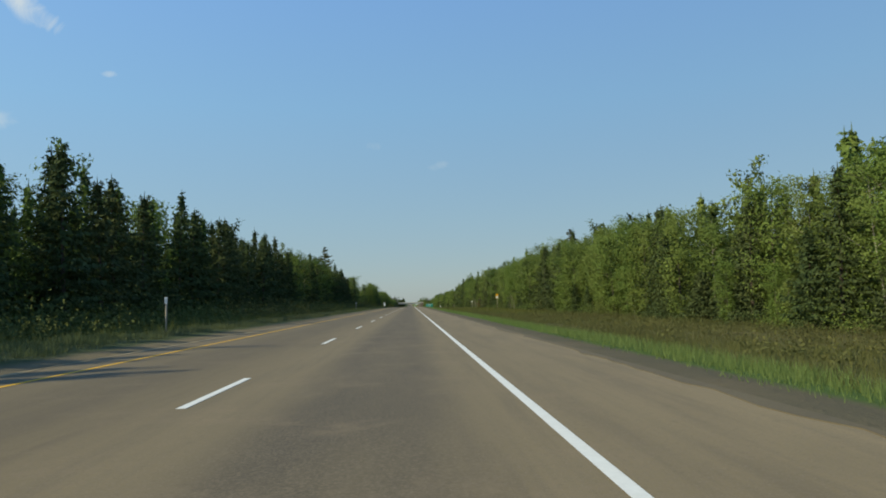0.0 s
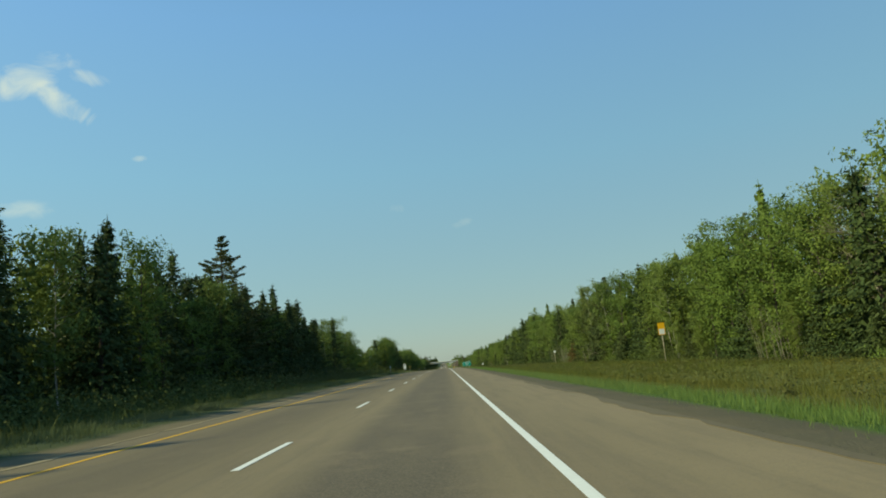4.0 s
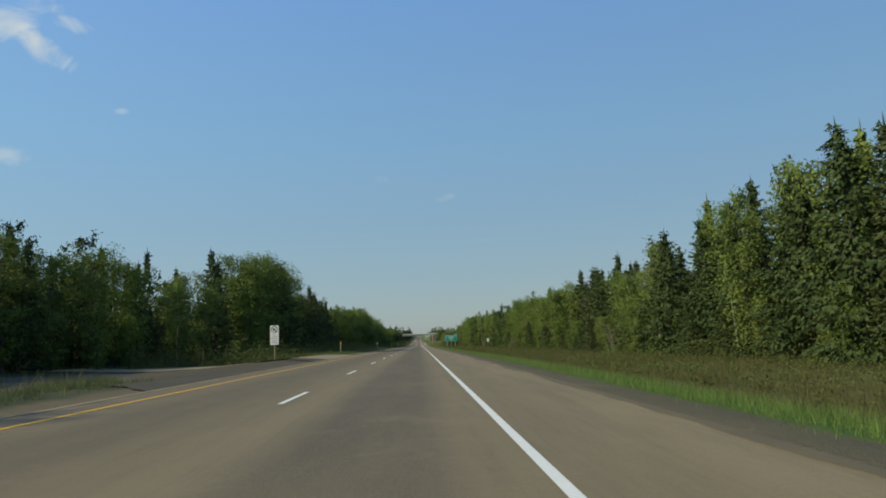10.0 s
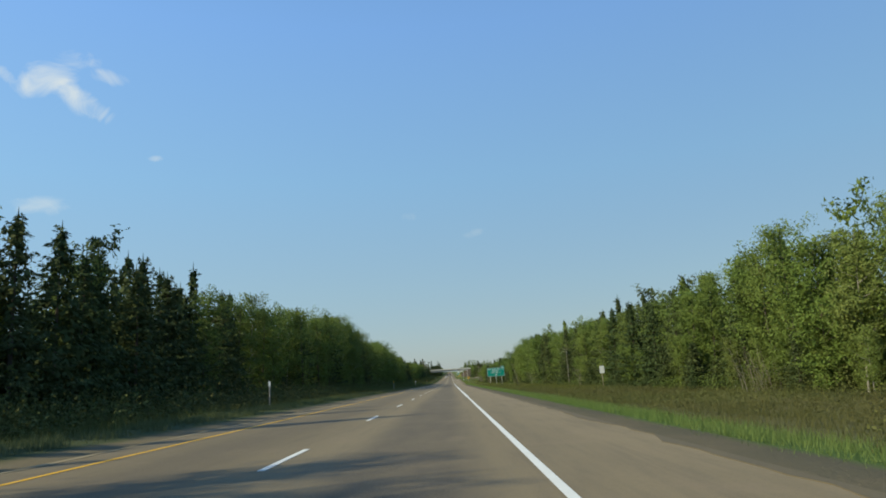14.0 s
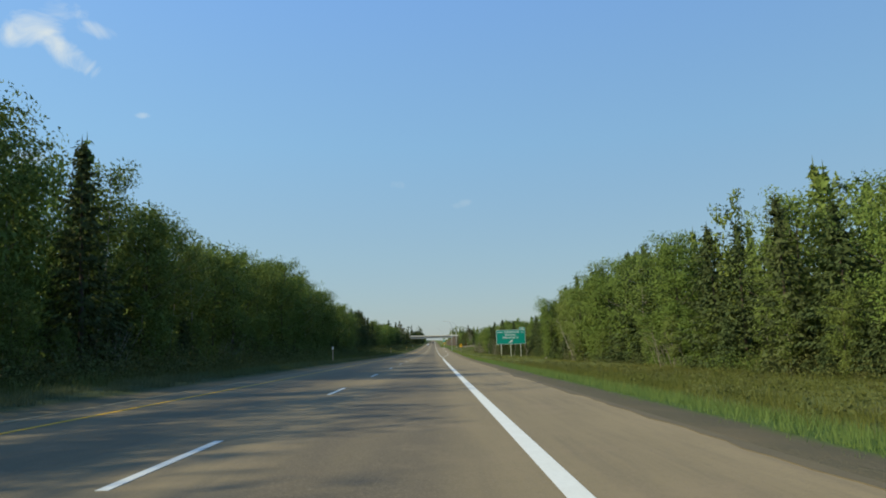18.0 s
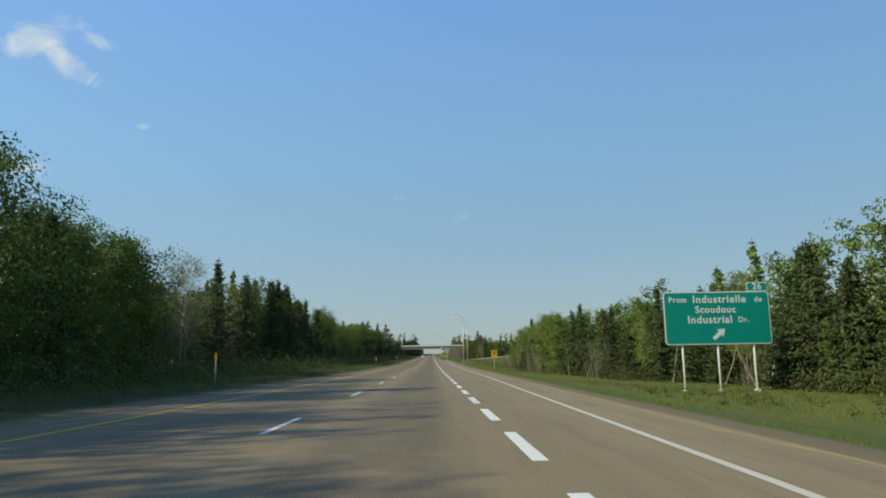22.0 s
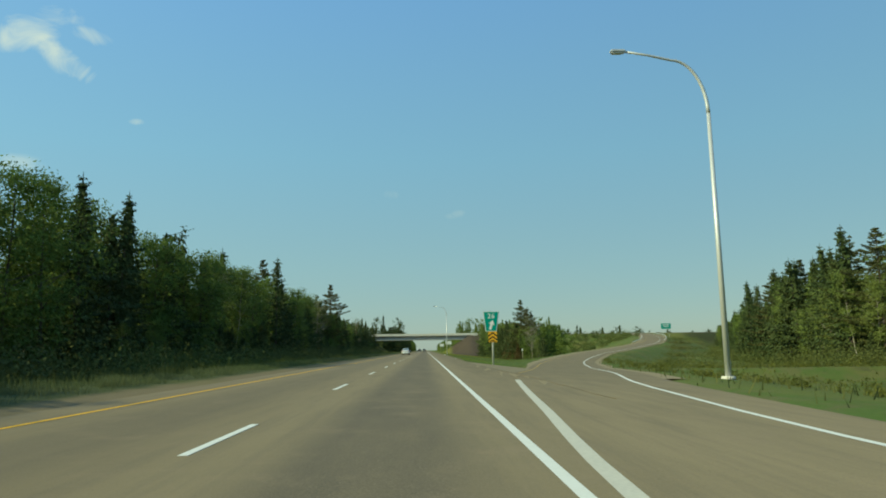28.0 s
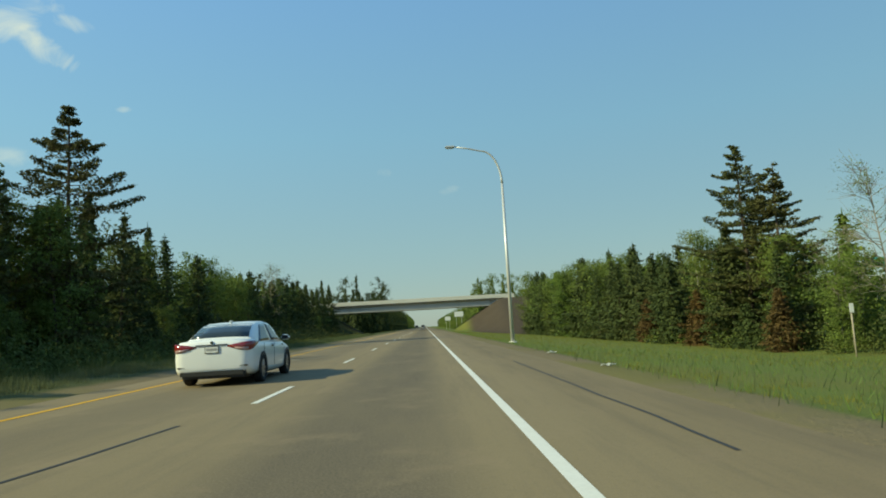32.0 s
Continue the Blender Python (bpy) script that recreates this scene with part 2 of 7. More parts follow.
def mat_ground():
    n = Nodes("verge_ground")
    x, y, z = n.xyz()
    big = n.noise(0.05, 4, 0.6)
    mid = n.noise(0.45, 6, 0.65)
    fine = n.noise(7.0, 5, 0.7)
    grit = n.noise(38.0, 3, 0.7)
    gravel = n.mix(grit, (0.070, 0.060, 0.038), (0.160, 0.137, 0.088))
    gravel = n.mix(n.ramp(mid, 0.42, 0.7), gravel, (0.145, 0.116, 0.072))
    gravel = n.mix(n.math("MULTIPLY", n.ramp(y, 600, 700), 0.75), gravel, n.mix(grit, (0.165, 0.130, 0.078), (0.285, 0.222, 0.134)))
    gravel = n.mix(n.ramp(x, -3.0, -4.0, 0, 0.8), gravel, n.mix(grit, (0.135, 0.106, 0.062), (0.245, 0.192, 0.112)))
    green = n.mix(fine, (0.060, 0.098, 0.022), (0.120, 0.170, 0.040))
    patchy = n.math("MULTIPLY", n.ramp(y, 620, 720), n.ramp(n.noise(0.6, 5, 0.65), 0.42, 0.62, 0, 0.75))
    green = n.mix(patchy, green, n.mix(fine, (0.105, 0.095, 0.045), (0.175, 0.150, 0.075)))
    olive = n.mix(fine, (0.085, 0.086, 0.030), (0.145, 0.130, 0.050))
    olive = n.mix(n.ramp(big, 0.52, 0.68), olive, (0.140, 0.125, 0.040))
    olive = n.mix(n.ramp(n.noise(0.22, 5, 0.6), 0.48, 0.66, 0, 0.7), olive, (0.125, 0.100, 0.046))
    shaded_floor = n.mix(mid, (0.030, 0.034, 0.016), (0.060, 0.060, 0.028))
    shaded_floor = n.mix(n.ramp(n.noise(0.02, 5, 0.7), 0.4, 0.65), shaded_floor, (0.036, 0.056, 0.020))
    outer = n.math("MAXIMUM", n.ramp(n.math("ADD", x, n.math("MULTIPLY", n.math("SUBTRACT", big, 0.5), 60.0)), 112, 140), n.ramp(n.math("MULTIPLY", x, -1.0), 60, 80))
    # distance from the pavement's edges, uneven
    taper = n.math("MULTIPLY", n.math("ADD", n.ramp(y, 672, 775, 0, 1.55), n.ramp(y, 775, 930, 0, 0.7)), n.ramp(y, 962, 938))
    from_edge = n.math("SUBTRACT", x, taper)
    edge_r = n.math("ADD", from_edge, n.math("MULTIPLY", n.math("SUBTRACT", mid, 0.5), 1.1))
    edge_l = n.math("ADD", n.math("MULTIPLY", x, -1.0), n.math("MULTIPLY", n.math("SUBTRACT", mid, 0.5), 0.9))
    col = n.mix(n.ramp(edge_r, 7.0, 7.7), gravel, green)
    # the left verge has a darker green, with the trees' shade in its colour
    col = n.mix(n.ramp(edge_l, 5.7, 6.5), col, n.mix(fine, (0.044, 0.056, 0.022), (0.088, 0.098, 0.042)))
    near_exit = n.ramp(y, 930, 1000)
    olive = n.mix(n.math("MULTIPLY", n.ramp(y, 650, 710), 0.65), olive, n.mix(fine, (0.115, 0.135, 0.034), (0.195, 0.205, 0.052)))
    col = n.mix(n.math("MULTIPLY", n.math("MULTIPLY", n.math("MULTIPLY", n.ramp(y, 1035, 1075), n.ramp(x, 34, 27)), n.ramp(edge_r, 7.2, 7.9)), 0.75), col, n.mix(fine, (0.115, 0.150, 0.036), (0.190, 0.215, 0.052)))
    olive = n.mix(n.math("MULTIPLY", n.math("MAXIMUM", n.ramp(y, 480, 620), n.math("MULTIPLY", n.ramp(y, 100, 170), n.ramp(y, 330, 280))), n.ramp(n.noise(0.15, 4), 0.3, 0.6, 0.35, 0.9)), olive, n.mix(fine, (0.090, 0.112, 0.030), (0.168, 0.182, 0.050)))
    col = n.mix(n.math("MULTIPLY", n.ramp(edge_r, 9.5, 10.8), n.math("SUBTRACT", 1.0, near_exit)), col, olive)
    col = n.mix(n.math("MULTIPLY", near_exit, n.ramp(n.noise(0.12, 4), 0.45, 0.65, 0, 0.65)), col, (0.165, 0.155, 0.045))
    col = n.mix(n.ramp(edge_l, 7.5, 10.5), col, olive)
    # left, the dark floor tone starts before the trees: their shade painted in
    col = n.mix(n.math("MAXIMUM", n.math("MULTIPLY", n.ramp(edge_r, 27, 31), n.math("SUBTRACT", 1.0, near_exit)), n.ramp(edge_l, 9.5, 12.5)), col, shaded_floor)
    bare = n.math("MULTIPLY", n.math("MULTIPLY", n.ramp(y, 338, 352), n.ramp(y, 410, 400)), n.math("MULTIPLY", n.ramp(edge_l, 5.0, 5.6), n.ramp(edge_l, 34, 26)))
    col = n.mix(n.math("MULTIPLY", bare, n.ramp(mid, 0.3, 0.6, 0.6, 1.0)), col, n.mix(fine, (0.070, 0.056, 0.040), (0.135, 0.108, 0.078)))
    col = n.mix(outer, col, shaded_floor)
    # the brown slope below the bridge
    slope = n.math("MULTIPLY", n.math("MULTIPLY", n.ramp(y, 1205, 1225), n.ramp(y, 1300, 1285)), n.math("MULTIPLY", n.ramp(x, 13, 16), n.ramp(x, 48, 40)))
    col = n.mix(slope, col, n.mix(n.math("MULTIPLY", n.math("ADD", fine, mid), 0.5), (0.042, 0.034, 0.026), (0.105, 0.082, 0.062)))
    return n.surface(col, 0.95, normal=n.bump(fine, 0.6, 0.08), spec=0.1)


def mat_plain(name, a, b, scale=6.0, rough=0.6, metal=0.0, spec=0.3, fine=60.0, bump=0.15, coat=0.0, vary=0.0):
    n = Nodes(name)
    big, small = n.noise(scale, 5, 0.6), n.noise(fine, 3, 0.6)
    col = n.mix(big, a, b)
    col = n.mix(n.ramp(small, 0.3, 0.8, 0, 0.35), col, tuple(0.7 * v for v in a))
    if vary:
        col = n.mix(n.math("MULTIPLY", n.random(), vary), col, tuple(0.55 * v for v in a))
    return n.surface(col, n.ramp(big, 0.2, 0.8, max(rough - 0.08, 0.02), min(rough + 0.1, 1.0)), metal, n.bump(small, bump, 0.004), spec, coat)


def mat_leaf(name, dark, light, tint, through=0.3):
    n = Nodes(name)
    col = n.mix(n.ramp(n.island(), 0, 1, 0.2, 0.8), dark, light)
    col = n.mix(n.math("MULTIPLY", n.random(), 0.7), col, n.mix(n.island(), tuple(v * 0.6 for v in tint), tint))
    col = n.mix(n.ramp(n.noise(0.5, 3), 0.35, 0.7, 0, 0.45), col, dark)
    return n.surface(col, 0.7, spec=0.08, through=through)


M = {
    "asphalt": mat_asphalt(),
    "ground": mat_ground(),
    "white_paint": mat_plain("white_road_paint", (0.78, 0.77, 0.72), (0.66, 0.64, 0.58), 3.0, 0.7, fine=25.0, bump=0.2),
    "worn_paint": mat_plain("worn_white_road_paint", (0.52, 0.48, 0.40), (0.62, 0.58, 0.49), 2.0, 0.75, fine=18.0, bump=0.2),
    "yellow_paint": mat_plain("yellow_road_paint", (0.80, 0.43, 0.012), (0.70, 0.38, 0.02), 2.0, 0.7, fine=22.0),
    "worn_yellow": mat_plain("worn_yellow_road_paint", (0.52, 0.33, 0.06), (0.40, 0.27, 0.08), 2.0, 0.75, fine=18.0),
    "crack": mat_plain("crack_sealant", (0.030, 0.028, 0.026), (0.06, 0.055, 0.05), 2.0, 0.6),
    "dirt": mat_plain("sandy_dirt", (0.235, 0.182, 0.105), (0.315, 0.246, 0.145), 0.6, 0.95, fine=14.0, bump=0.5),
    "gore_dirt": mat_plain("stony_gore_dirt", (0.235, 0.182, 0.104), (0.315, 0.245, 0.141), 1.3, 0.95, fine=24.0, bump=0.5),
    "brown_dirt": mat_plain("brown_dirt", (0.045, 0.037, 0.024), (0.115, 0.092, 0.058), 0.7, 0.95, fine=7.0, bump=0.6),
    "pale_grit": mat_plain("pale_grit", (0.245, 0.190, 0.110), (0.345, 0.270, 0.160), 0.8, 0.95, fine=14.0, bump=0.5),
    "dark_gravel": mat_plain("dark_gravel", (0.098, 0.079, 0.047), (0.175, 0.140, 0.084), 0.9, 0.95, fine=20.0, bump=0.5),
    "concrete": mat_plain("pale_concrete", (0.56, 0.53, 0.46), (0.70, 0.66, 0.58), 0.5, 0.85, fine=12.0),
    "girder": mat_plain("weathered_girder", (0.40, 0.39, 0.36), (0.52, 0.50, 0.46), 0.7, 0.7, fine=12.0),
    "galvanised": mat_plain("galvanised_steel", (0.66, 0.66, 0.65), (0.55, 0.55, 0.54), 5.0, 0.42, 0.35, fine=40.0),
    "sign_green": mat_plain("green_sign_face", (0.004, 0.270, 0.200), (0.006, 0.300, 0.225), 2.0, 0.42, spec=0.4, fine=30.0, bump=0.03),
    "sign_white": mat_plain("white_sign_face", (0.80, 0.80, 0.78), (0.74, 0.74, 0.71), 3.0, 0.45, fine=30.0, bump=0.03),
    "sign_yellow": mat_plain("amber_sign_face", (0.86, 0.46, 0.020), (0.80, 0.42, 0.025), 2.0, 0.45, fine=30.0, bump=0.03),
    "sign_black": mat_plain("black_sign_print", (0.012, 0.012, 0.012), (0.02, 0.02, 0.02), 4.0, 0.5, fine=30.0, bump=0.02),
    "grey_print": mat_plain("grey_sign_print", (0.30, 0.30, 0.30), (0.36, 0.36, 0.36), 4.0, 0.5, fine=30.0, bump=0.02),
    "aluminium": mat_plain("sign_back_aluminium", (0.55, 0.55, 0.54), (0.48, 0.48, 0.47), 3.0, 0.45, 0.7, fine=30.0),
    "wood_post": mat_plain("weathered_wood_post", (0.34, 0.29, 0.22), (0.44, 0.39, 0.31), 6.0, 0.9, fine=50.0, bump=0.4),
    "bark": mat_plain("spruce_bark", (0.075, 0.058, 0.045), (0.13, 0.105, 0.085), 3.0, 0.95, fine=18.0, bump=0.8, vary=0.5),
    "birch_bark": mat_plain("pale_birch_bark", (0.42, 0.39, 0.33), (0.22, 0.195, 0.155), 2.2, 0.85, fine=9.0, bump=0.4, vary=0.6),
    "grey_wood": mat_plain("grey_dead_wood", (0.20, 0.175, 0.14), (0.30, 0.26, 0.21), 3.0, 0.95, fine=16.0, bump=0.5),
    "needle": mat_leaf("spruce_needles", (0.038, 0.062, 0.024), (0.081, 0.106, 0.036), (0.106, 0.117, 0.042), 0.07),
    "pine_needle": mat_leaf("pine_needles", (0.062, 0.080, 0.030), (0.130, 0.138, 0.048), (0.170, 0.140, 0.058), 0.12),
    "leaf": mat_leaf("broad_leaves", (0.097, 0.150, 0.034), (0.164, 0.220, 0.048), (0.205, 0.234, 0.059), 0.15),
    "poplar_leaf": mat_leaf("young_poplar_leaves", (0.120, 0.171, 0.043), (0.190, 0.246, 0.058), (0.227, 0.245, 0.075), 0.18),
    "rust_leaf": mat_leaf("rust_brown_needles", (0.095, 0.063, 0.026), (0.155, 0.098, 0.039), (0.120, 0.085, 0.034), 0.20),
    "scrub": mat_leaf("scrub_leaves", (0.076, 0.103, 0.030), (0.135, 0.150, 0.044), (0.162, 0.140, 0.053), 0.15),
    "grass": mat_leaf("verge_grass", (0.128, 0.196, 0.050), (0.218, 0.305, 0.082), (0.255, 0.305, 0.105), 0.45),
    "yellow_grass": mat_leaf("yellow_green_meadow_grass", (0.150, 0.175, 0.030), (0.255, 0.262, 0.048), (0.300, 0.270, 0.060), 0.4),
    "dry_grass": mat_leaf("olive_meadow_grass", (0.095, 0.108, 0.038), (0.168, 0.166, 0.058), (0.160, 0.140, 0.056), 0.38),
    "green_meadow": mat_leaf("olive_green_meadow_grass", (0.094, 0.113, 0.026), (0.174, 0.190, 0.043), (0.204, 0.180, 0.048), 0.40),
    "twig_brush": mat_leaf("grey_brown_brush", (0.080, 0.078, 0.034), (0.135, 0.128, 0.057), (0.165, 0.140, 0.080), 0.3),
    "straw": mat_leaf("grey_green_median_grass", (0.085, 0.112, 0.046), (0.160, 0.188, 0.080), (0.195, 0.195, 0.100), 0.32),
}


def mat_simple(name, color, rough, metal=0.0, spec=0.5, coat=0.0):
    n = Nodes(name)
    dust = n.noise(3.0, 4)
    return n.surface(n.mix(n.ramp(dust, 0.4, 0.9, 0, 0.18), color, tuple(min(1, v * 0.7 + 0.04) for v in color)), rough, metal, None, spec, coat)


M["car_white"] = mat_simple("white_car_paint", (0.80, 0.81, 0.80), 0.32, 0.0, 0.5, 0.8)
M["car_dark"] = mat_simple("dark_car_paint", (0.02, 0.022, 0.026), 0.3, 0.0, 0.5, 0.6)
M["car_glass"] = mat_simple("tinted_glass", (0.030, 0.040, 0.045), 0.06, 0.0, 0.8)
M["black_plastic"] = mat_simple("black_plastic", (0.018, 0.018, 0.018), 0.55)
M["rubber"] = mat_simple("tyre_rubber", (0.022, 0.021, 0.020), 0.85)
M["alloy"] = mat_simple("alloy_rim", (0.55, 0.55, 0.56), 0.28, 0.9)
M["chrome"] = mat_simple("chrome_trim", (0.75, 0.75, 0.76), 0.1, 1.0)
M["tail_red"] = mat_simple("red_lamp_lens", (0.20, 0.014, 0.012), 0.15, 0.0, 0.6, 0.5)
M["tail_clear"] = mat_simple("clear_lamp_lens", (0.34, 0.22, 0.21), 0.12, 0.0, 0.6, 0.5)
M["lamp_lens"] = mat_simple("lamp_lens", (0.62, 0.62, 0.58), 0.2)


# ------------------------------------------------------------------ mesh helpers
def mesh_from(name, verts, faces, mats):
    """One mesh from vertex and face lists; mats is a material or a list of (material, first_face)."""
    me = bpy.data.meshes.new(name)
    me.from_pydata([tuple(v) for v in verts], [], [tuple(f) for f in faces])
    me.materials.append(mats)
    me.update()
    return me


def mesh_tris(name, verts, material):
    """A mesh of loose triangles from an (n, 3, 3) array."""
    verts = np.asarray(verts, np.float32).reshape(-1, 3)
    count = len(verts) // 3
    me = bpy.data.meshes.new(name)
    me.vertices.add(len(verts))
    me.vertices.foreach_set("co", verts.ravel())
    me.loops.add(len(verts))
    me.loops.foreach_set("vertex_index", np.arange(len(verts), dtype=np.int32))
    me.polygons.add(count)
    me.polygons.foreach_set("loop_start", np.arange(0, len(verts), 3, dtype=np.int32))
    me.polygons.foreach_set("loop_total", np.full(count, 3, np.int32))
    me.materials.append(material)
    me.update(calc_edges=True)
    return me


def link(name, me, parent=None, label="", smooth=False):
    ob = new(name, me)
    if smooth:
        me.polygons.foreach_set("use_smooth", np.ones(len(me.polygons), bool))
    if parent is not None:
        ob.parent = parent
    if label:
        ob["label"] = label
    return ob


def part(name, bm, material, parent, label="", smooth=False):
    """Links a bmesh as one mesh object under a thing or under a part."""
    me = bpy.data.meshes.new(name)
    bm.normal_update()
    bm.to_mesh(me)
    bm.free()
    me.materials.append(material)
    return link(name, me, parent, label, smooth)


def empty(name, x=0, y=0, z=0, rz=0):
    ob = new(name)
    ob.matrix_basis = pose(x, y, z, 0, 0, rz)
    return ob


def box(x0, x1, y0, y1, z0, z1, bevel=0.0, bm=None):
    bm = bm or bmesh.new()
    m = Matrix.Translation(((x0 + x1) / 2, (y0 + y1) / 2, (z0 + z1) / 2)) @ Matrix.Diagonal((x1 - x0, y1 - y0, z1 - z0, 1))
    made = bmesh.ops.create_cube(bm, size=1, matrix=m)
    if bevel:
        edges = list({e for v in made["verts"] for e in v.link_edges})
        bmesh.ops.bevel(bm, geom=edges, offset=bevel, segments=2, affect="EDGES")
    return bm


def tube(points, radii, sides=8, caps=True):
    """Vertices and faces of a tapered tube along points."""
    verts, faces = [], []
    pts = [Vector(p) for p in points]
    for i, p in enumerate(pts):
        d = (pts[min(i + 1, len(pts) - 1)] - pts[max(i - 1, 0)]).normalized()
        side = d.cross(Vector((0, 1, 0)) if abs(d.y) < 0.9 else Vector((1, 0, 0))).normalized()
        up = side.cross(d)
        for k in range(sides):
            a = 2 * math.pi * k / sides
            verts.append(p + radii[i] * (math.cos(a) * side + math.sin(a) * up))
    for i in range(len(pts) - 1):
        for k in range(sides):
            j = (k + 1) % sides
            faces.append((i * sides + k, i * sides + j, (i + 1) * sides + j, (i + 1) * sides + k))
    if caps:
        faces.append(tuple(reversed(range(sides))))
        faces.append(tuple((len(pts) - 1) * sides + k for k in range(sides)))
    return verts, faces


def merge(pieces):
    verts, faces = [], []
    for v, f in pieces:
        faces += [tuple(i + len(verts) for i in q) for q in f]
        verts += list(v)
    return verts, faces


def tube_part(name, points, radii, material, parent, sides=10, label="", smooth=True):
    v, f = tube(points, radii, sides)
    return link(name, mesh_from(name, v, f, material), parent, label, smooth)


def plate(outline, thick, y=0.0):
    """An upright plate in the xz plane, facing -y; its face lies at y - thick."""
    bm = bmesh.new()
    front = [bm.verts.new((x, y - thick, z)) for x, z in outline]
    back = [bm.verts.new((x, y, z)) for x, z in outline]
    bm.faces.new(front)
    bm.faces.new(list(reversed(back)))
    n = len(outline)
    for i in range(n):
        j = (i + 1) % n
        bm.faces.new((front[j], front[i], back[i], back[j]))
    bmesh.ops.recalc_face_normals(bm, faces=bm.faces)
    return bm


def rounded(x0, x1, z0, z1, r, n=4):
    pts = []
    for cx, cz, a0 in ((x0 + r, z0 + r, 180), (x1 - r, z0 + r, 270), (x1 - r, z1 - r, 0), (x0 + r, z1 - r, 90)):
        for k in range(n + 1):
            a = radians(a0 + 90 * k / n)
            pts.append((cx + r * math.cos(a), cz + r * math.sin(a)))
    return pts


def lettering(text, size, x, y, z, material, parent, name="lettering", bold=0.0):
    """Upright letters, centred at (x, z), that face -y."""
    cu = bpy.data.curves.new(name, "FONT")
    cu.space_character = 1.14
    cu.body, cu.size, cu.align_x, cu.align_y, cu.extrude, cu.offset = text, size, "CENTER", "CENTER", 0.002, bold
    tmp = bpy.data.objects.new(name, cu)
    me = bpy.data.meshes.new_from_object(tmp)
    bpy.data.objects.remove(tmp)
    me.transform(pose(x, y, z, 90, 0, 0))
    me.materials.clear()
    me.materials.append(material)
    return link(name, me, parent)


def interp(v, table):
    xs = [p[0] for p in table]
    return float(np.interp(v, xs, [p[1] for p in table]))


def smooth_curve(points, step):
    """Catmull-Rom through points, resampled."""
    pts = [np.array(p, float) for p in points]
    pts = [2 * pts[0] - pts[1]] + pts + [2 * pts[-1] - pts[-2]]
    out = []
    for i in range(1, len(pts) - 2):
        a, b, c, d = pts[i - 1:i + 3]
        n = max(int(np.linalg.norm(c - b) / step), 1)
        for k in range(n):
            t = k / n
            out.append(0.5 * (2 * b + (c - a) * t + (2 * a - 5 * b + 4 * c - d) * t * t + (3 * b - a - 3 * c + d) * t ** 3))
    out.append(pts[-2])
    return np.array(out)


def ribbon(name, line, left, right, material, parent=None, lift=0.0, thick=0.0, label=""):
    """A strip along a line of (x, y, z); left and right are offsets across it, numbers or functions of the index."""
    verts, faces = [], []
    line = np.asarray(line, float)
    d = np.gradient(line[:, :2], axis=0)
    d /= np.linalg.norm(d, axis=1)[:, None]
    nrm = np.stack([d[:, 1], -d[:, 0]], 1)
    rows = 2 if not thick else 4
    for i, p in enumerate(line):
        lo = left(i) if callable(left) else left
        hi = right(i) if callable(right) else right
        a, b = p[:2] + nrm[i] * lo, p[:2] + nrm[i] * hi
        za, zb = p[2] + lift + rise(a[1]), p[2] + lift + rise(b[1])
        verts += [(*a, za), (*b, zb)]
        if thick:
            verts += [(*b, zb - thick), (*a, za - thick)]
    for i in range(len(line) - 1):
        q, r = i * rows, (i + 1) * rows
        faces.append((q, q + 1, r + 1, r))
        if thick:
            faces += [(q + 1, q + 2, r + 2, r + 1), (q + 3, q, r, r + 3)]
    return link(name, mesh_from(name, verts, faces, material), parent, label)


# ------------------------------------------------------------------ plan: the road runs along +y, x = 0 is the dashed line
EDGE_LINE = [(-80, 3.72), (90, 3.72), (200, 3.68), (300, 3.69), (365, 3.66), (400, 3.71), (465, 3.71), (505, 3.71), (560, 3.72), (600, 3.735), (640, 3.71), (674, 3.76), (688, 3.98), (706, 4.55), (736, 5.6), (775, 6.35), (840, 6.56), (890, 6.85), (925, 7.0), (936, 7.13)]
PAVE_RIGHT = [(-80, 6.0), (660, 6.0), (690, 6.3), (720, 6.8), (775, 7.6), (925, 8.2), (938, 8.45), (944, 8.3), (952, 7.2), (960, 6.6), (975, 6.3), (990, 6.1), (1000, 6.0), (4000, 6.0)]
RAMP = smooth_curve([(4.7, 920, 0), (4.72, 936, 0), (5.0, 944, 0), (5.7, 950.5, -0.005), (6.95, 958.5, -0.06), (9.6, 970, -0.22), (12.7, 985, -0.52), (15.6, 1000, -0.76), (19.8, 1020, -0.70), (27.2, 1045, -0.42), (37.6, 1075, 0.0), (54, 1110, 0.85), (74, 1150, 2.4), (90.5, 1195, 4.7), (97.5, 1228, 6.5), (100, 1256, 7.66)], 3.0)
DASH_SHIFT = [(340, 0.0), (366, 0.6), (398, 1.48), (440, 0.3), (469, -0.39), (520, 0.2), (564, 0.77), (600, 0.2), (680, 0.0), (741, -0.65), (777, -0.55), (800, -0.2), (860, -0.27), (900, 0.3), (931, 0.69), (943, 0.57), (978, 0.5), (1010, 0.0), (1049, -0.47), (1085, 0.05), (1150, 0.0)]
DOTTED_AT = [(-30, 689.7), (-20, 737.4), (-13, 772.5), (0, 838.9), (18, 928.1)]
DOTTED = [(680, 3.84), (720, 3.84), (800, 3.77), (850, 3.77), (935, 3.74)]
BRIDGE_Y, DECK_Z = 1262.0, 7.7
RIGHT_PROFILE = [(0, -0.25), (5.0, -0.25), (5.7, -0.10), (6.3, -0.05), (7.2, -0.13), (9, -0.40), (12, -0.75), (16, -1.15), (22, -1.45), (30, -1.5), (45, -1.2), (90, -0.6), (400, 0), (4000, 0)]
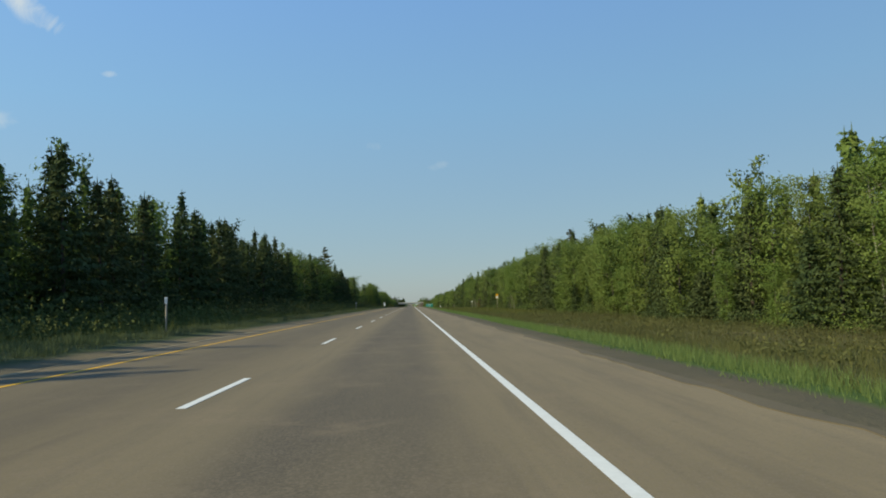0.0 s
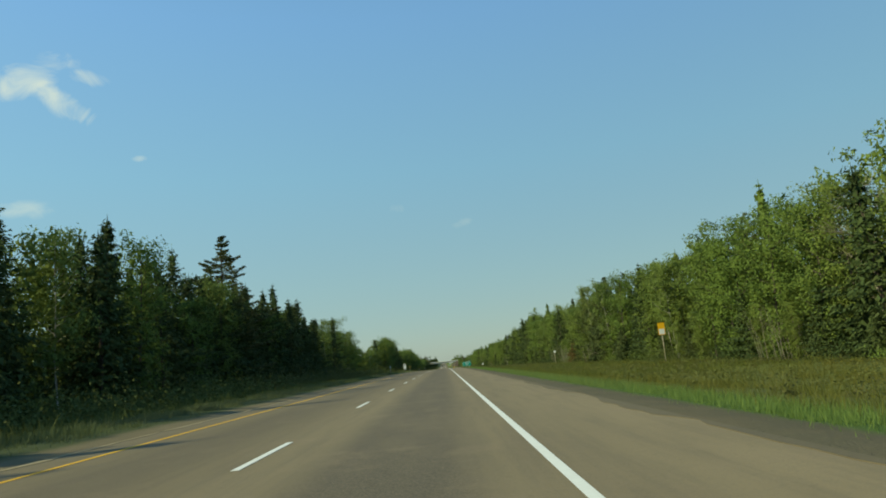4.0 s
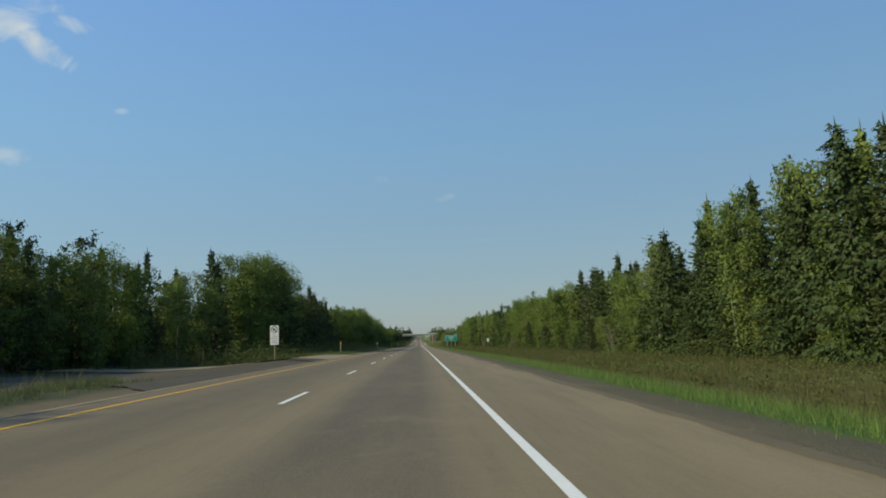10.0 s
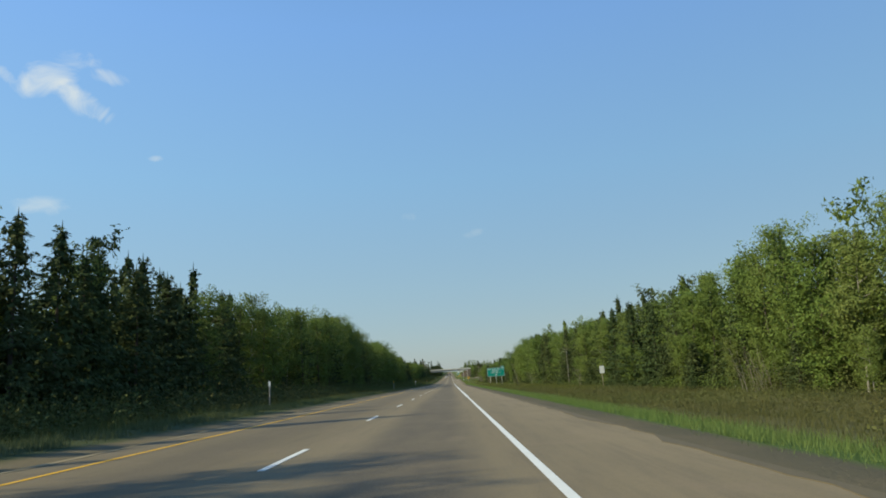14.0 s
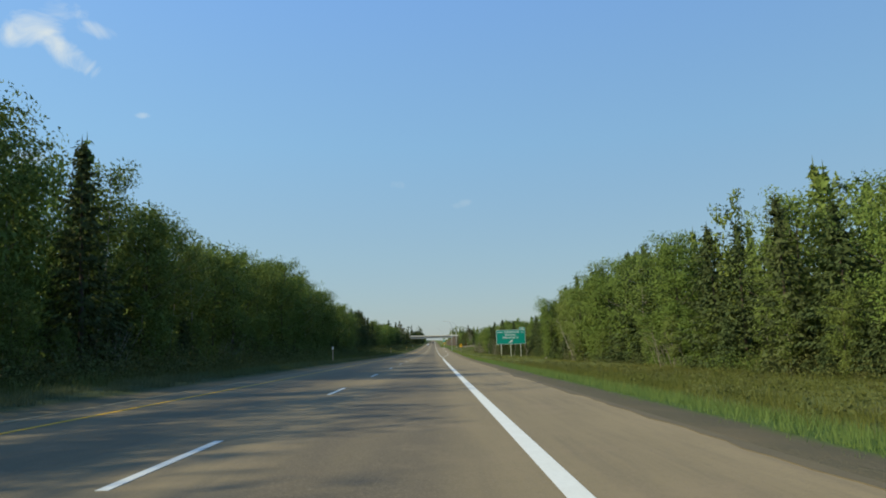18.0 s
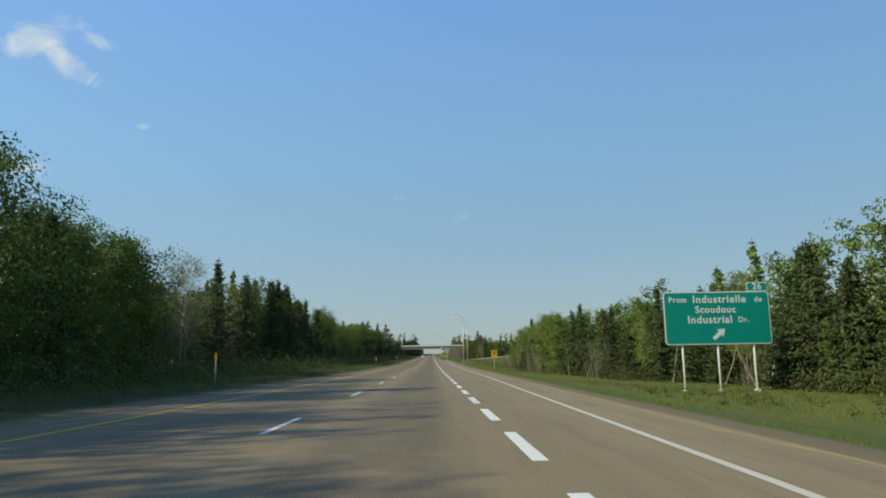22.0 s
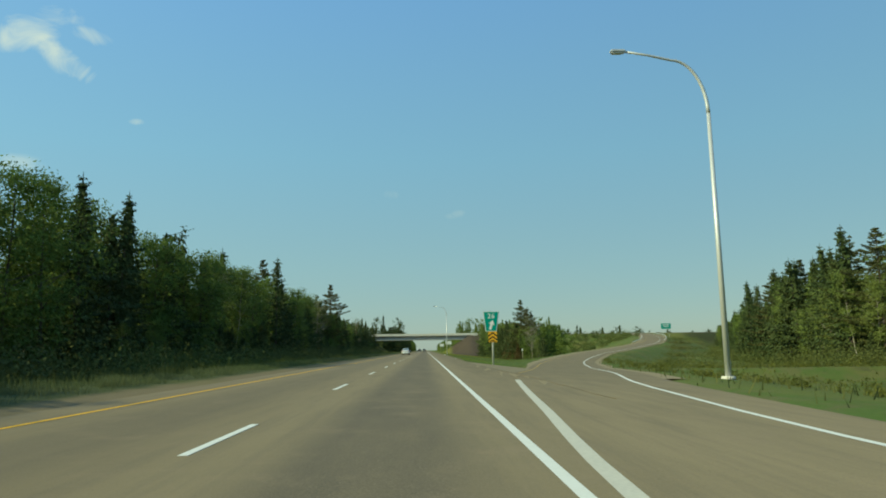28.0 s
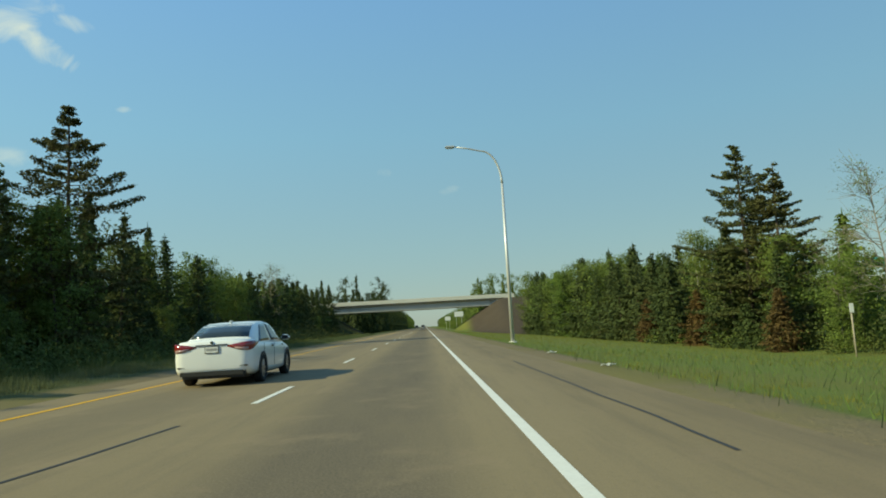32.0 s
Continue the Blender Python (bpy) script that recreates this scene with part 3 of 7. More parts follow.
LEFT_PROFILE = [(0, -0.25), (4.1, -0.25), (4.6, -0.10), (5.2, -0.04), (6.5, 0.05), (8.2, 0.12), (10, 0.0), (13, -0.25), (17, -0.6), (22, -0.7), (40, -0.4), (90, 0), (4000, 0)]


def ramp_distance(x, y):
    d = np.hypot(RAMP[:, 0] - x, RAMP[:, 1] - y)
    i = int(d.argmin())
    return float(d[i]), float(RAMP[i, 2])


def ground_z(x, y):
    if x >= 0:
        off = interp(y, PAVE_RIGHT) - 6.0
        z = interp(max(x - off, 0) if x > 4 else x, RIGHT_PROFILE)
    else:
        z = interp(-x, LEFT_PROFILE)
    if abs(x) > 8:
        z += 0.22 * noise.noise((x * 0.12, y * 0.06, 3.0)) * min((abs(x) - 8) / 6, 1)
    if x > 8 and y > 985:
        # a shallow valley before the wooded island
        flat = max(z, -0.35 - 0.25 * min(max((x - 8) / 20, 0), 1))
        dip = -0.35 - 1.8 * min(max((x - 9) / 18, 0), 1) * (1 - min(max((x - 60) / 60, 0), 1))
        b = min((y - 985) / 50, 1.0)
        z = flat * (1 - b) + dip * b
    if 930 < y < 1290 and x > 3:
        d, zr = ramp_distance(x, y)
        if zr > 0.05:
            z = max(z, zr - 0.07 - max(0.0, 4.4 - d) * 0.16 - max(0.0, d - 6.2) * 0.30) if d > 3.6 else zr - 0.2
        elif d <= 3.9:
            z = zr - 0.2 if x > 6.4 else min(z, -0.25)
        elif d < 14 and x > 6.4:
            w = max(0.0, (d - 5.6) / 8.4)
            z = (zr - 0.06) * (1 - w) + z * w
    if abs(y - BRIDGE_Y) < 60:
        top = DECK_Z - 0.15 - max(0.0, abs(y - BRIDGE_Y) - 6.5) * 0.5
        if x > 0:
            top -= max(0.0, 23.5 - x) * 0.62
            z = max(z, top)
        elif x < -8:
            top -= max(0.0, 27.0 + x) * 0.62
            z = max(z, top)
    return z + rise(y)


def build_ground():
    xs = [-3500, -1500, -700, -350, -200, -120, -80, -60, -45, -36, -30, -27, -24, -20, -17, -14, -12, -10, -8.5, -7.4, -6.5, -5.8, -5.2, -4.6, -4.1, 0, 5.0, 5.7, 6.3, 7.2, 8, 9, 10, 11, 12, 13.5, 15]
    xs += list(np.arange(16, 60, 1.4)) + list(np.arange(60, 132, 4.0)) + [150, 200, 300, 500, 900, 1700, 3500]
    ys = [-400, -200] + list(np.arange(-100, 660, 10.0)) + list(np.arange(660, 930, 6.0)) + list(np.arange(930, 1130, 2.0)) + list(np.arange(1130, 1310, 3.5)) + list(np.arange(1310, 1600, 20.0)) + [1700, 1900, 2200, 2600, 3200, 4000, 4950]
    verts = [(x, y, ground_z(x, y)) for y in ys for x in xs]
    n = len(xs)
    faces = [(j * n + i, j * n + i + 1, (j + 1) * n + i + 1, (j + 1) * n + i) for j in range(len(ys) - 1) for i in range(n - 1)]
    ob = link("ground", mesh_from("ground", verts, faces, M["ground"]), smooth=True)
    tagged(ob, "grassy verge, ditch and gravel edge of a wooded highway", "ground", kind="structure")


def build_road():
    ys = np.concatenate([np.arange(-90, 660, 10.0), np.arange(660, 1010, 4.0), np.arange(1010, 1500, 10.0), np.arange(1500, 4000, 100.0)])
    line = np.array([(0, y, 0) for y in ys])
    road = ribbon("road", line, -4.9, lambda i: interp(ys[i], PAVE_RIGHT), M["asphalt"], thick=0.22)
    tagged(road, "brown-grey two-lane highway asphalt with worn wheel tracks", "road", kind="structure")
    ramp = ribbon("exit_ramp", RAMP, lambda i: -3.3, lambda i: 3.7, M["asphalt"], lift=0.004, thick=0.2)
    tagged(ramp, "asphalt exit ramp that curves up to an overpass", "road", kind="structure")
    k2 = int(np.argmin(np.abs(RAMP[:, 1] - 996)))
    ribbon("ramp_shoulder", RAMP[k2:-2], lambda i: -3.4 - min(i * 0.12, 1.6) - 0.5 * noise.noise((i * 0.4, 3.0, 1.0)), -3.302, M["dirt"], ramp, -0.03, 0, "pale sandy gravel beside the ramp")
    k3 = int(np.argmin(np.abs(RAMP[:, 1] - 962)))
    ribbon("ramp_shoulder", RAMP[k3:-2], 3.702, lambda i: 4.6 + 0.5 * noise.noise((i * 0.4, 8.0, 1.0)), M["dirt"], ramp, -0.03, 0, "pale sandy gravel beside the ramp")
    for side, x0, x1 in (("east", 23.0, 300.0), ("west", -300.0, -26.0)):
        cross = ribbon("overpass_road", [(x, BRIDGE_Y, DECK_Z) for x in np.arange(x0, x1 + 1, 10)], -4.6, 4.6, M["asphalt"], lift=0.0, thick=0.2)
        tagged(cross, "asphalt road on an embankment that leads over the bridge", "road", kind="structure")
    # painted lines, 4 mm proud
    fine = np.concatenate([np.arange(-90, 1500, 6.0), np.arange(1500, 3900, 100.0)])

    def painted(name, pts, half, material, parent, label):
        ribbon(name, pts, -half, half, material, parent, 0.005, 0, label)

    painted("yellow_edge_line", [(-3.70, y, 0) for y in fine], 0.06, M["yellow_paint"], road, "solid yellow edge line")
    painted("white_edge_line", [(interp(y, EDGE_LINE), y, 0) for y in np.arange(-90, 505, 6.0)], 0.056, M["white_paint"], road, "solid white edge line")
    painted("white_edge_line", [(interp(y, EDGE_LINE), y, 0) for y in np.arange(504, 675, 4.0)], 0.10, M["white_paint"], road, "broad solid white edge line")
    painted("white_edge_line", [(interp(y, EDGE_LINE), y, 0) for y in np.arange(672, 937, 4.0)], 0.060, M["worn_paint"], road, "worn white edge line of the exit lane")
    painted("white_edge_line", [(3.70, y, 0) for y in list(np.arange(933.5, 1500, 6.0)) + list(np.arange(1500, 3900, 100.0))], 0.062, M["white_paint"], road, "solid white edge line")
    gore = smooth_curve([(3.80, 934.6, 0), (4.02, 940.5, 0), (4.28, 944, 0), (4.6, 947.3, 0), (5.1, 953, 0), (5.7, 959.3, 0)], 1.5)
    painted("gore_line", gore, 0.088, M["worn_paint"], road, "worn white gore line")
    k0 = int(np.argmin(np.abs(RAMP[:, 1] - 936)))
    k1 = int(np.argmin(np.abs(RAMP[:, 1] - 972)))
    ribbon("ramp_edge_line", RAMP[k0:], 2.35, 2.47, M["white_paint"], ramp, 0.010, 0, "white edge line of the ramp")
    ribbon("ramp_edge_line", RAMP[k1:], -2.63, -2.54, M["worn_yellow"], ramp, 0.010, 0, "yellow edge line of the ramp")
    # sealed cracks
    for x, a, b, w in ((5.08, 1079, 1093, 0.022), (5.0, 1094, 1112, 0.008), (5.0, 792, 800, 0.010), (4.6, 806, 815, 0.010)):
        pts = [(x + 0.05 * noise.noise((y * 0.4, x, 0)), y, 0) for y in np.arange(a, b, 1.0)]
        ribbon("sealed_crack", pts, -w, w, M["crack"], road, 0.004, 0, "dark sealed crack")
    for x, a, b, w in ((-0.9, 1078, 1083, 0.03), (0.5, 806, 812, 0.02), (-0.3, 830, 834, 0.02), (-1.4, 768, 776, 0.03)):
        pts = [(x + 0.09 * noise.noise((y * 0.7, x, 2)) + (y - a) * 0.12, y, 0) for y in np.arange(a, b, 0.5)]
        ribbon("sealed_crack", pts, -w, w, M["crack"], road, 0.004, 0, "thin dark crack")
    # loose gravel that ragged edges spill onto the pavement
    for side, y0, y1, kind, label in ((1, -10, 628, "dark_gravel", "loose dark gravel along the pavement edge"), (1, 628, 925, "gore_dirt", "loose brown grit along the pavement edge"), (-1, -10, 925, "gore_dirt", "loose brown grit along the pavement edge")):
        ys4 = np.arange(y0, y1, 0.6)
        rag = [0.16 + 0.22 * noise.noise((y * 0.23, side, 5.0)) + 0.16 * noise.noise((y * 0.9, side, 9.0)) for y in ys4]
        line = [(interp(y, PAVE_RIGHT) if side > 0 else -4.9, y, 0) for y in ys4]
        inner, outer = (lambda i: -max(rag[i], 0.01)), (lambda i: 0.02)
        if side < 0:
            inner, outer = (lambda i: -0.02), (lambda i: max(rag[i], 0.01))
        ribbon("gravel_spill", line, inner, outer, M[kind], road, 0.0085, 0.0084, label)
    return road


def build_dashes(road):
    def stripe(name, half, length, label, places, material):
        bm = bmesh.new()
        vs = [bm.verts.new(c) for c in ((-half, 0, 0), (half, 0, 0), (half, length, 0), (-half, length, 0), (-half, 0, 0.005), (half, 0, 0.005), (half, length, 0.005), (-half, length, 0.005))]
        for f in ((4, 5, 6, 7), (0, 1, 5, 4), (1, 2, 6, 5), (2, 3, 7, 6), (3, 0, 4, 7)):
            bm.faces.new([vs[i] for i in f])
        first = part(name, bm, material, road)
        first.matrix_basis = pose(*places[0], 0.001 + rise(places[0][1]), math.degrees(math.atan(slope(places[0][1]))))
        for p in places[1:]:
            ob = link(name, first.data, road)
            ob.matrix_basis = pose(*p, 0.001 + rise(p[1]), math.degrees(math.atan(slope(p[1]))))

    stripe("lane_dash", 0.055, 3.0, "", [(0, 7.52 + 11.837 * k + interp(7.52 + 11.837 * k, DASH_SHIFT)) for k in range(-3, 132)], M["white_paint"])
    stripe("dotted_line_block", 0.088, 2.95, "", [(interp(interp(k, DOTTED_AT), DOTTED), interp(k, DOTTED_AT)) for k in range(-30, 19)], M["white_paint"])


def build_gore(road):
    # bare, stony ground between highway and ramp, with ragged streaks of grit on it
    ys = np.arange(950, 996, 1.0)
    left = [min(interp(y, PAVE_RIGHT), 6.6) - 0.12 - 0.10 * noise.noise((y * 0.3, 2.0, 6.0)) for y in ys]
    verts, faces = [], []
    for y, lo in zip(ys, left):
        hi = max(float(np.interp(y, RAMP[:, 1], RAMP[:, 0])) - 2.9 - 0.3 * noise.noise((y * 0.4, 9.0, 6.0)), lo + 0.05)
        zr = float(np.interp(y, RAMP[:, 1], RAMP[:, 2]))
        for k in range(7):
            q = k / 6
            verts.append((lo + (hi - lo) * q, y, rise(y) + 0.007 + zr * q + 0.03 * math.sin(math.pi * q) * noise.noise((q * 5, y * 0.6, 4.0))))
    for i in range(len(ys) - 1):
        faces += [(i * 7 + k, i * 7 + k + 1, i * 7 + k + 8, i * 7 + k + 7) for k in range(6)]
    link("gore_gravel", mesh_from("gore_gravel", verts, faces, M["gore_dirt"]), road, "stony brown gravel in the gore", True)

    # ragged streaks of paler grit that lie on it
    rg = random.Random(4)

    def gore_z(x, y):
        lo = float(np.interp(y, ys, left))
        hi = max(float(np.interp(y, RAMP[:, 1], RAMP[:, 0])) - 2.9, lo + 0.05)
        q = min(max((x - lo) / (hi - lo), 0.0), 1.0)
        return rise(y) + 0.007 + float(np.interp(y, RAMP[:, 1], RAMP[:, 2])) * q

    for step in range(26):
        y = rg.uniform(955, 986)
        x, n = rg.uniform(5.4, 6.6 + max(y - 966, 0) * 0.12), rg.randint(8, 18)
        drift, wide = rg.uniform(0.04, 0.16), rg.uniform(0.05, 0.16)
        sv, sf = [], []
        for k in range(n):
            cx, cy = x + drift * k * 0.5 + 0.10 * noise.noise((k * 0.5, x, y)), y + 0.5 * k
            w = wide * math.sin(math.pi * (k + 0.3) / n) * (1 + 0.5 * noise.noise((k * 0.9, y, x)))
            for e in (-w, w * 0.8):
                sv.append((cx + e, cy, gore_z(cx + e, cy) + 0.003 + 0.0002 * step))
            if k:
                sf.append((2 * k - 2, 2 * k - 1, 2 * k + 1, 2 * k))
        link("edge_grit", mesh_from("edge_grit", sv, sf, M["pale_grit"]), road, "streak of sandy grit in the gore")


def build_crossover():
    """The median crossover of dirt and gravel, and the dirt patch behind it."""
    def patch(name, outline, material, label, lift):
        pts = []
        for i, a in enumerate(outline):
            b = outline[(i + 1) % len(outline)]
            for k in range(8):
                t = k / 8
                x, y = a[0] + (b[0] - a[0]) * t, a[1] + (b[1] - a[1]) * t
                wob = 0.5 if x < -5.5 else 0.0
                pts.append((x + wob * noise.noise((x, y, 1)), y + wob * noise.noise((x, y, 5))))
        bm = bmesh.new()
        vs = [bm.verts.new((x, y, 0)) for x, y in pts]
        bm.faces.new(vs)
        bmesh.ops.triangulate(bm, faces=bm.faces)
        for _ in range(2):
            bmesh.ops.subdivide_edges(bm, edges=[e for e in bm.edges if e.calc_length() > 3.5], cuts=1, use_grid_fill=True)
            bmesh.ops.triangulate(bm, faces=bm.faces)
        for v in bm.verts:
            v.co.z = ground_z(v.co.x, v.co.y) + lift
        ob = part(name, bm, material, None, smooth=True)
        tagged(ob, label, "ground", kind="structure")

    patch("crossover", [(-4.7, 345), (-4.7, 392), (-9, 386), (-20, 383), (-60, 388), (-60, 377), (-26, 366), (-15, 358), (-9, 350)], M["brown_dirt"], "rough brown gravel crossover to the other carriageway", 0.045)
    patch("dirt_patch", [(-4.8, 376), (-4.8, 409), (-7.5, 405), (-16, 404), (-24, 402), (-26, 393), (-14, 387)], M["brown_dirt"], "bare sandy dirt beside the crossover", 0.065)

    patch("crossover_track", [(-4.8, 382), (-4.8, 404), (-12, 402), (-20, 401), (-30, 404), (-42, 409), (-42, 400), (-30, 394), (-20, 389), (-11.6, 385)], M["dirt"], "pale packed gravel track across the median", 0.085)


build_ground()
ROAD = build_road()
build_gore(ROAD)
build_crossover()


# ------------------------------------------------------------------ the bridge
def build_bridge():
    b = empty("overpass_bridge", 0, BRIDGE_Y, 0)
    tagged(b, "pale concrete overpass with girders across the highway", "bridge")
    part("deck", box(-27, 24.5, -5.6, 5.6, DECK_Z - 0.28, DECK_Z - 0.004, 0.03), M["concrete"], b)
    for y in (-5.6, 5.2):
        part("parapet", box(-30, 27.5, y, y + 0.4, DECK_Z - 0.30, DECK_Z + 0.98, 0.04), M["concrete"], b, "pale concrete parapet")
    for y in (-4.6, -1.6, 1.6, 4.6):
        bm = box(-26, 23.4, y - 0.06, y + 0.06, DECK_Z - 1.75, DECK_Z - 0.285)
        box(-26, 23.4, y - 0.32, y + 0.32, DECK_Z - 1.98, DECK_Z - 1.755, 0, bm)
        for x in np.arange(-24, 23, 3.0):
            box(x - 0.02, x + 0.02, y - 0.26, y + 0.26, DECK_Z - 1.75, DECK_Z - 0.29, 0, bm)
        part("girder", bm, M["girder"], b, "grey girder with a pale lower flange")
    part("abutment", box(22.6, 24.6, -5.4, 5.4, 2.0, DECK_Z - 0.32, 0.03), M["concrete"], b, "concrete abutment")
    part("abutment", box(-28.0, -26.1, -5.4, 5.4, 2.0, DECK_Z - 0.32, 0.03), M["concrete"], b, "concrete abutment")
    for s in (-1, 1):
        bm = plate([(24.62, 5.2), (24.62, DECK_Z - 0.32), (31, DECK_Z - 0.32), (31, 6.4)], 0.3, 0.15)
        bmesh.ops.translate(bm, verts=bm.verts, vec=(0, s * 5.2, 0))
        part("wing_wall", bm, M["concrete"], b, "concrete wing wall")


build_bridge()


# ------------------------------------------------------------------ signs, lamps and posts
def post(name, x, y0, z0, z1, r, parent, material, sides=10):
    return tube_part(name, [(x, y0, z0), (x, y0, z1)], [r, r], material, parent, sides)


def arrow(cx, cz, size, angle):
    """Outline of an arrow that points up, turned by angle degrees clockwise."""
    pts = [(-0.12, -0.5), (0.12, -0.5), (0.12, 0.05), (0.30, 0.05), (0.0, 0.5), (-0.30, 0.05), (-0.12, 0.05)]
    a = radians(-angle)
    return [(cx + size * (x * math.cos(a) - z * math.sin(a)), cz + size * (x * math.sin(a) + z * math.cos(a))) for x, z in pts]


def exit_guide_sign(x, y):
    g = ground_z(x, y) - rise(y)
    s = empty("exit_guide_sign", x, y, g + rise(y), 2)
    tagged(s, "large green bilingual exit guide sign on three white posts", "road sign")
    s.scale = (1.125, 1.125, 1.125)
    z0, z1 = (1.94 - g) / 1.125, (5.84 - g) / 1.125
    w = 3.58
    part("panel_back", plate(rounded(-w, w, z0, z1, 0.22), 0.05, 0.05), M["aluminium"], s)
    part("border", plate(rounded(-w, w, z0, z1, 0.22), 0.008, -0.002), M["sign_white"], s, "white border")
    part("panel", plate(rounded(-w + 0.07, w - 0.07, z0 + 0.07, z1 - 0.07, 0.18), 0.008, -0.012), M["sign_green"], s, "green reflective panel")
    part("tab_border", plate(rounded(w - 1.45, w - 0.05, z1 + 0.01, z1 + 0.60, 0.06), 0.008, -0.002), M["sign_white"], s, "white border of the exit tab")
    part("exit_tab", plate(rounded(w - 1.40, w - 0.10, z1 + 0.06, z1 + 0.55, 0.05), 0.008, -0.012), M["sign_green"], s, "green exit number tab")
    f, yy = M["sign_white"], -0.026
    h = z1 - z0
    lettering("26", 0.58, w - 0.75, yy, z1 + 0.31, f, s, "exit_number", 0.012)
    lettering("Prom", 0.50, -2.62, yy, z0 + h * 0.845, f, s, "lettering", 0.0115)
    lettering("Industrielle", 0.69, 0.20, yy, z0 + h * 0.850, f, s, "lettering", 0.016)
    lettering("de", 0.50, 2.85, yy, z0 + h * 0.845, f, s, "lettering", 0.009)
    lettering("Scoudouc", 0.62, -0.1, yy, z0 + h * 0.655, f, s, "lettering", 0.016)
    lettering("Industrial", 0.69, -0.52, yy, z0 + h * 0.465, f, s, "lettering", 0.016)
    lettering("Dr.", 0.50, 1.75, yy, z0 + h * 0.460, f, s, "lettering", 0.006)
    part("arrow", plate(arrow(0.05, z0 + h * 0.20, 1.05, 50), 0.006, -0.022), f, s, "white arrow")
    for px in (-2.42, -0.05, 2.38):
        p = post("post", px, 0.13, -0.3, z1 - 0.1, 0.075, s, M["sign_white"])
        part("footing", box(px - 0.16, px + 0.16, -0.03, 0.29, -0.2, 0.16, 0.03), M["concrete"], p, "concrete footing")
    for zz in (z0 + 0.5, z1 - 0.5):
        part("stringer", box(-w + 0.1, w - 0.1, 0.051, 0.065, zz - 0.05, zz + 0.05), M["aluminium"], s, "aluminium stringer")


def gore_sign(x, y):
    g = ground_z(x, y) - rise(y)
    s = empty("exit_gore_sign", x, y, g + rise(y))
    tagged(s, "green tapered exit number sign over a chevron plate", "road sign")
    z0, z1 = 2.68 - g, 4.55 - g

    def taper(m):
        return [(-0.55 + m, z0 + m), (0.50 - m, z0 + m), (0.76 - m, z1 - m), (-0.74 + m, z1 - m)]

    part("panel_back", plate(taper(0.0), 0.03, 0.03), M["aluminium"], s)
    part("border", plate(taper(0.015), 0.006, -0.002), M["sign_white"], s, "white border")
    part("panel", plate(taper(0.06), 0.006, -0.010), M["sign_green"], s, "green reflective panel")
    lettering("26", 0.62, 0.0, -0.020, z1 - 0.46, M["sign_white"], s, "exit_number", 0.007)
    part("arrow", plate(arrow(0.02, z0 + 0.62, 0.92, 18), 0.006, -0.018), M["sign_white"], s, "white arrow")
    c0, c1 = z0 - 1.0, z0 - 0.01
    part("chevron_plate", plate([(-0.28, c0), (0.52, c0), (0.52, c1), (-0.28, c1)], 0.012, 0.02), M["sign_yellow"], s, "amber chevron plate")
    for k in range(3):
        top = c1 - 0.04 - 0.35 * k
        for sx in (-1, 1):
            cx = 0.12
            pts = [(cx, top), (cx + sx * 0.395, top - 0.30), (cx + sx * 0.395, top - 0.46), (cx, top - 0.16)]
            pts = [(a, max(b, c0 + 0.005)) for a, b in pts]
            if sx > 0:
                pts.reverse()
            part("chevron", plate(pts, 0.004, 0.006), M["sign_black"], s, "black chevron bar")
    post("post", 0.12, 0.12, -0.3, z1 - 0.2, 0.085, s, M["galvanised"], 14)


def ramp_speed_sign(x, y):
    g = ground_z(x, y) - rise(y)
    s = empty("ramp_speed_sign", x, y, g + rise(y))
    tagged(s, "amber ramp advisory speed sign on a wooden post", "road sign")
    z0, z1 = 1.28 - g, 2.42 - g
    part("panel", plate(rounded(-0.44, 0.44, z0, z1, 0.05), 0.02, 0.0), M["sign_yellow"], s, "amber panel")
    lettering("RAMP", 0.20, 0, -0.024, z1 - 0.14, M["sign_black"], s, "lettering", 0.006)
    part("unreadable_line", box(-0.32, 0.32, -0.024, -0.021, z1 - 0.39, z1 - 0.27), M["sign_black"], s, "line of small dark print")
    lettering("70", 0.46, 0, -0.024, z0 + 0.48, M["sign_black"], s, "number", 0.005)
    lettering("km/h", 0.18, 0, -0.024, z0 + 0.14, M["sign_black"], s, "lettering", 0.005)
    part("post", box(-0.06, 0.06, 0.003, 0.12, -0.3, z1 - 0.05, 0.01), M["wood_post"], s, "weathered wooden post")


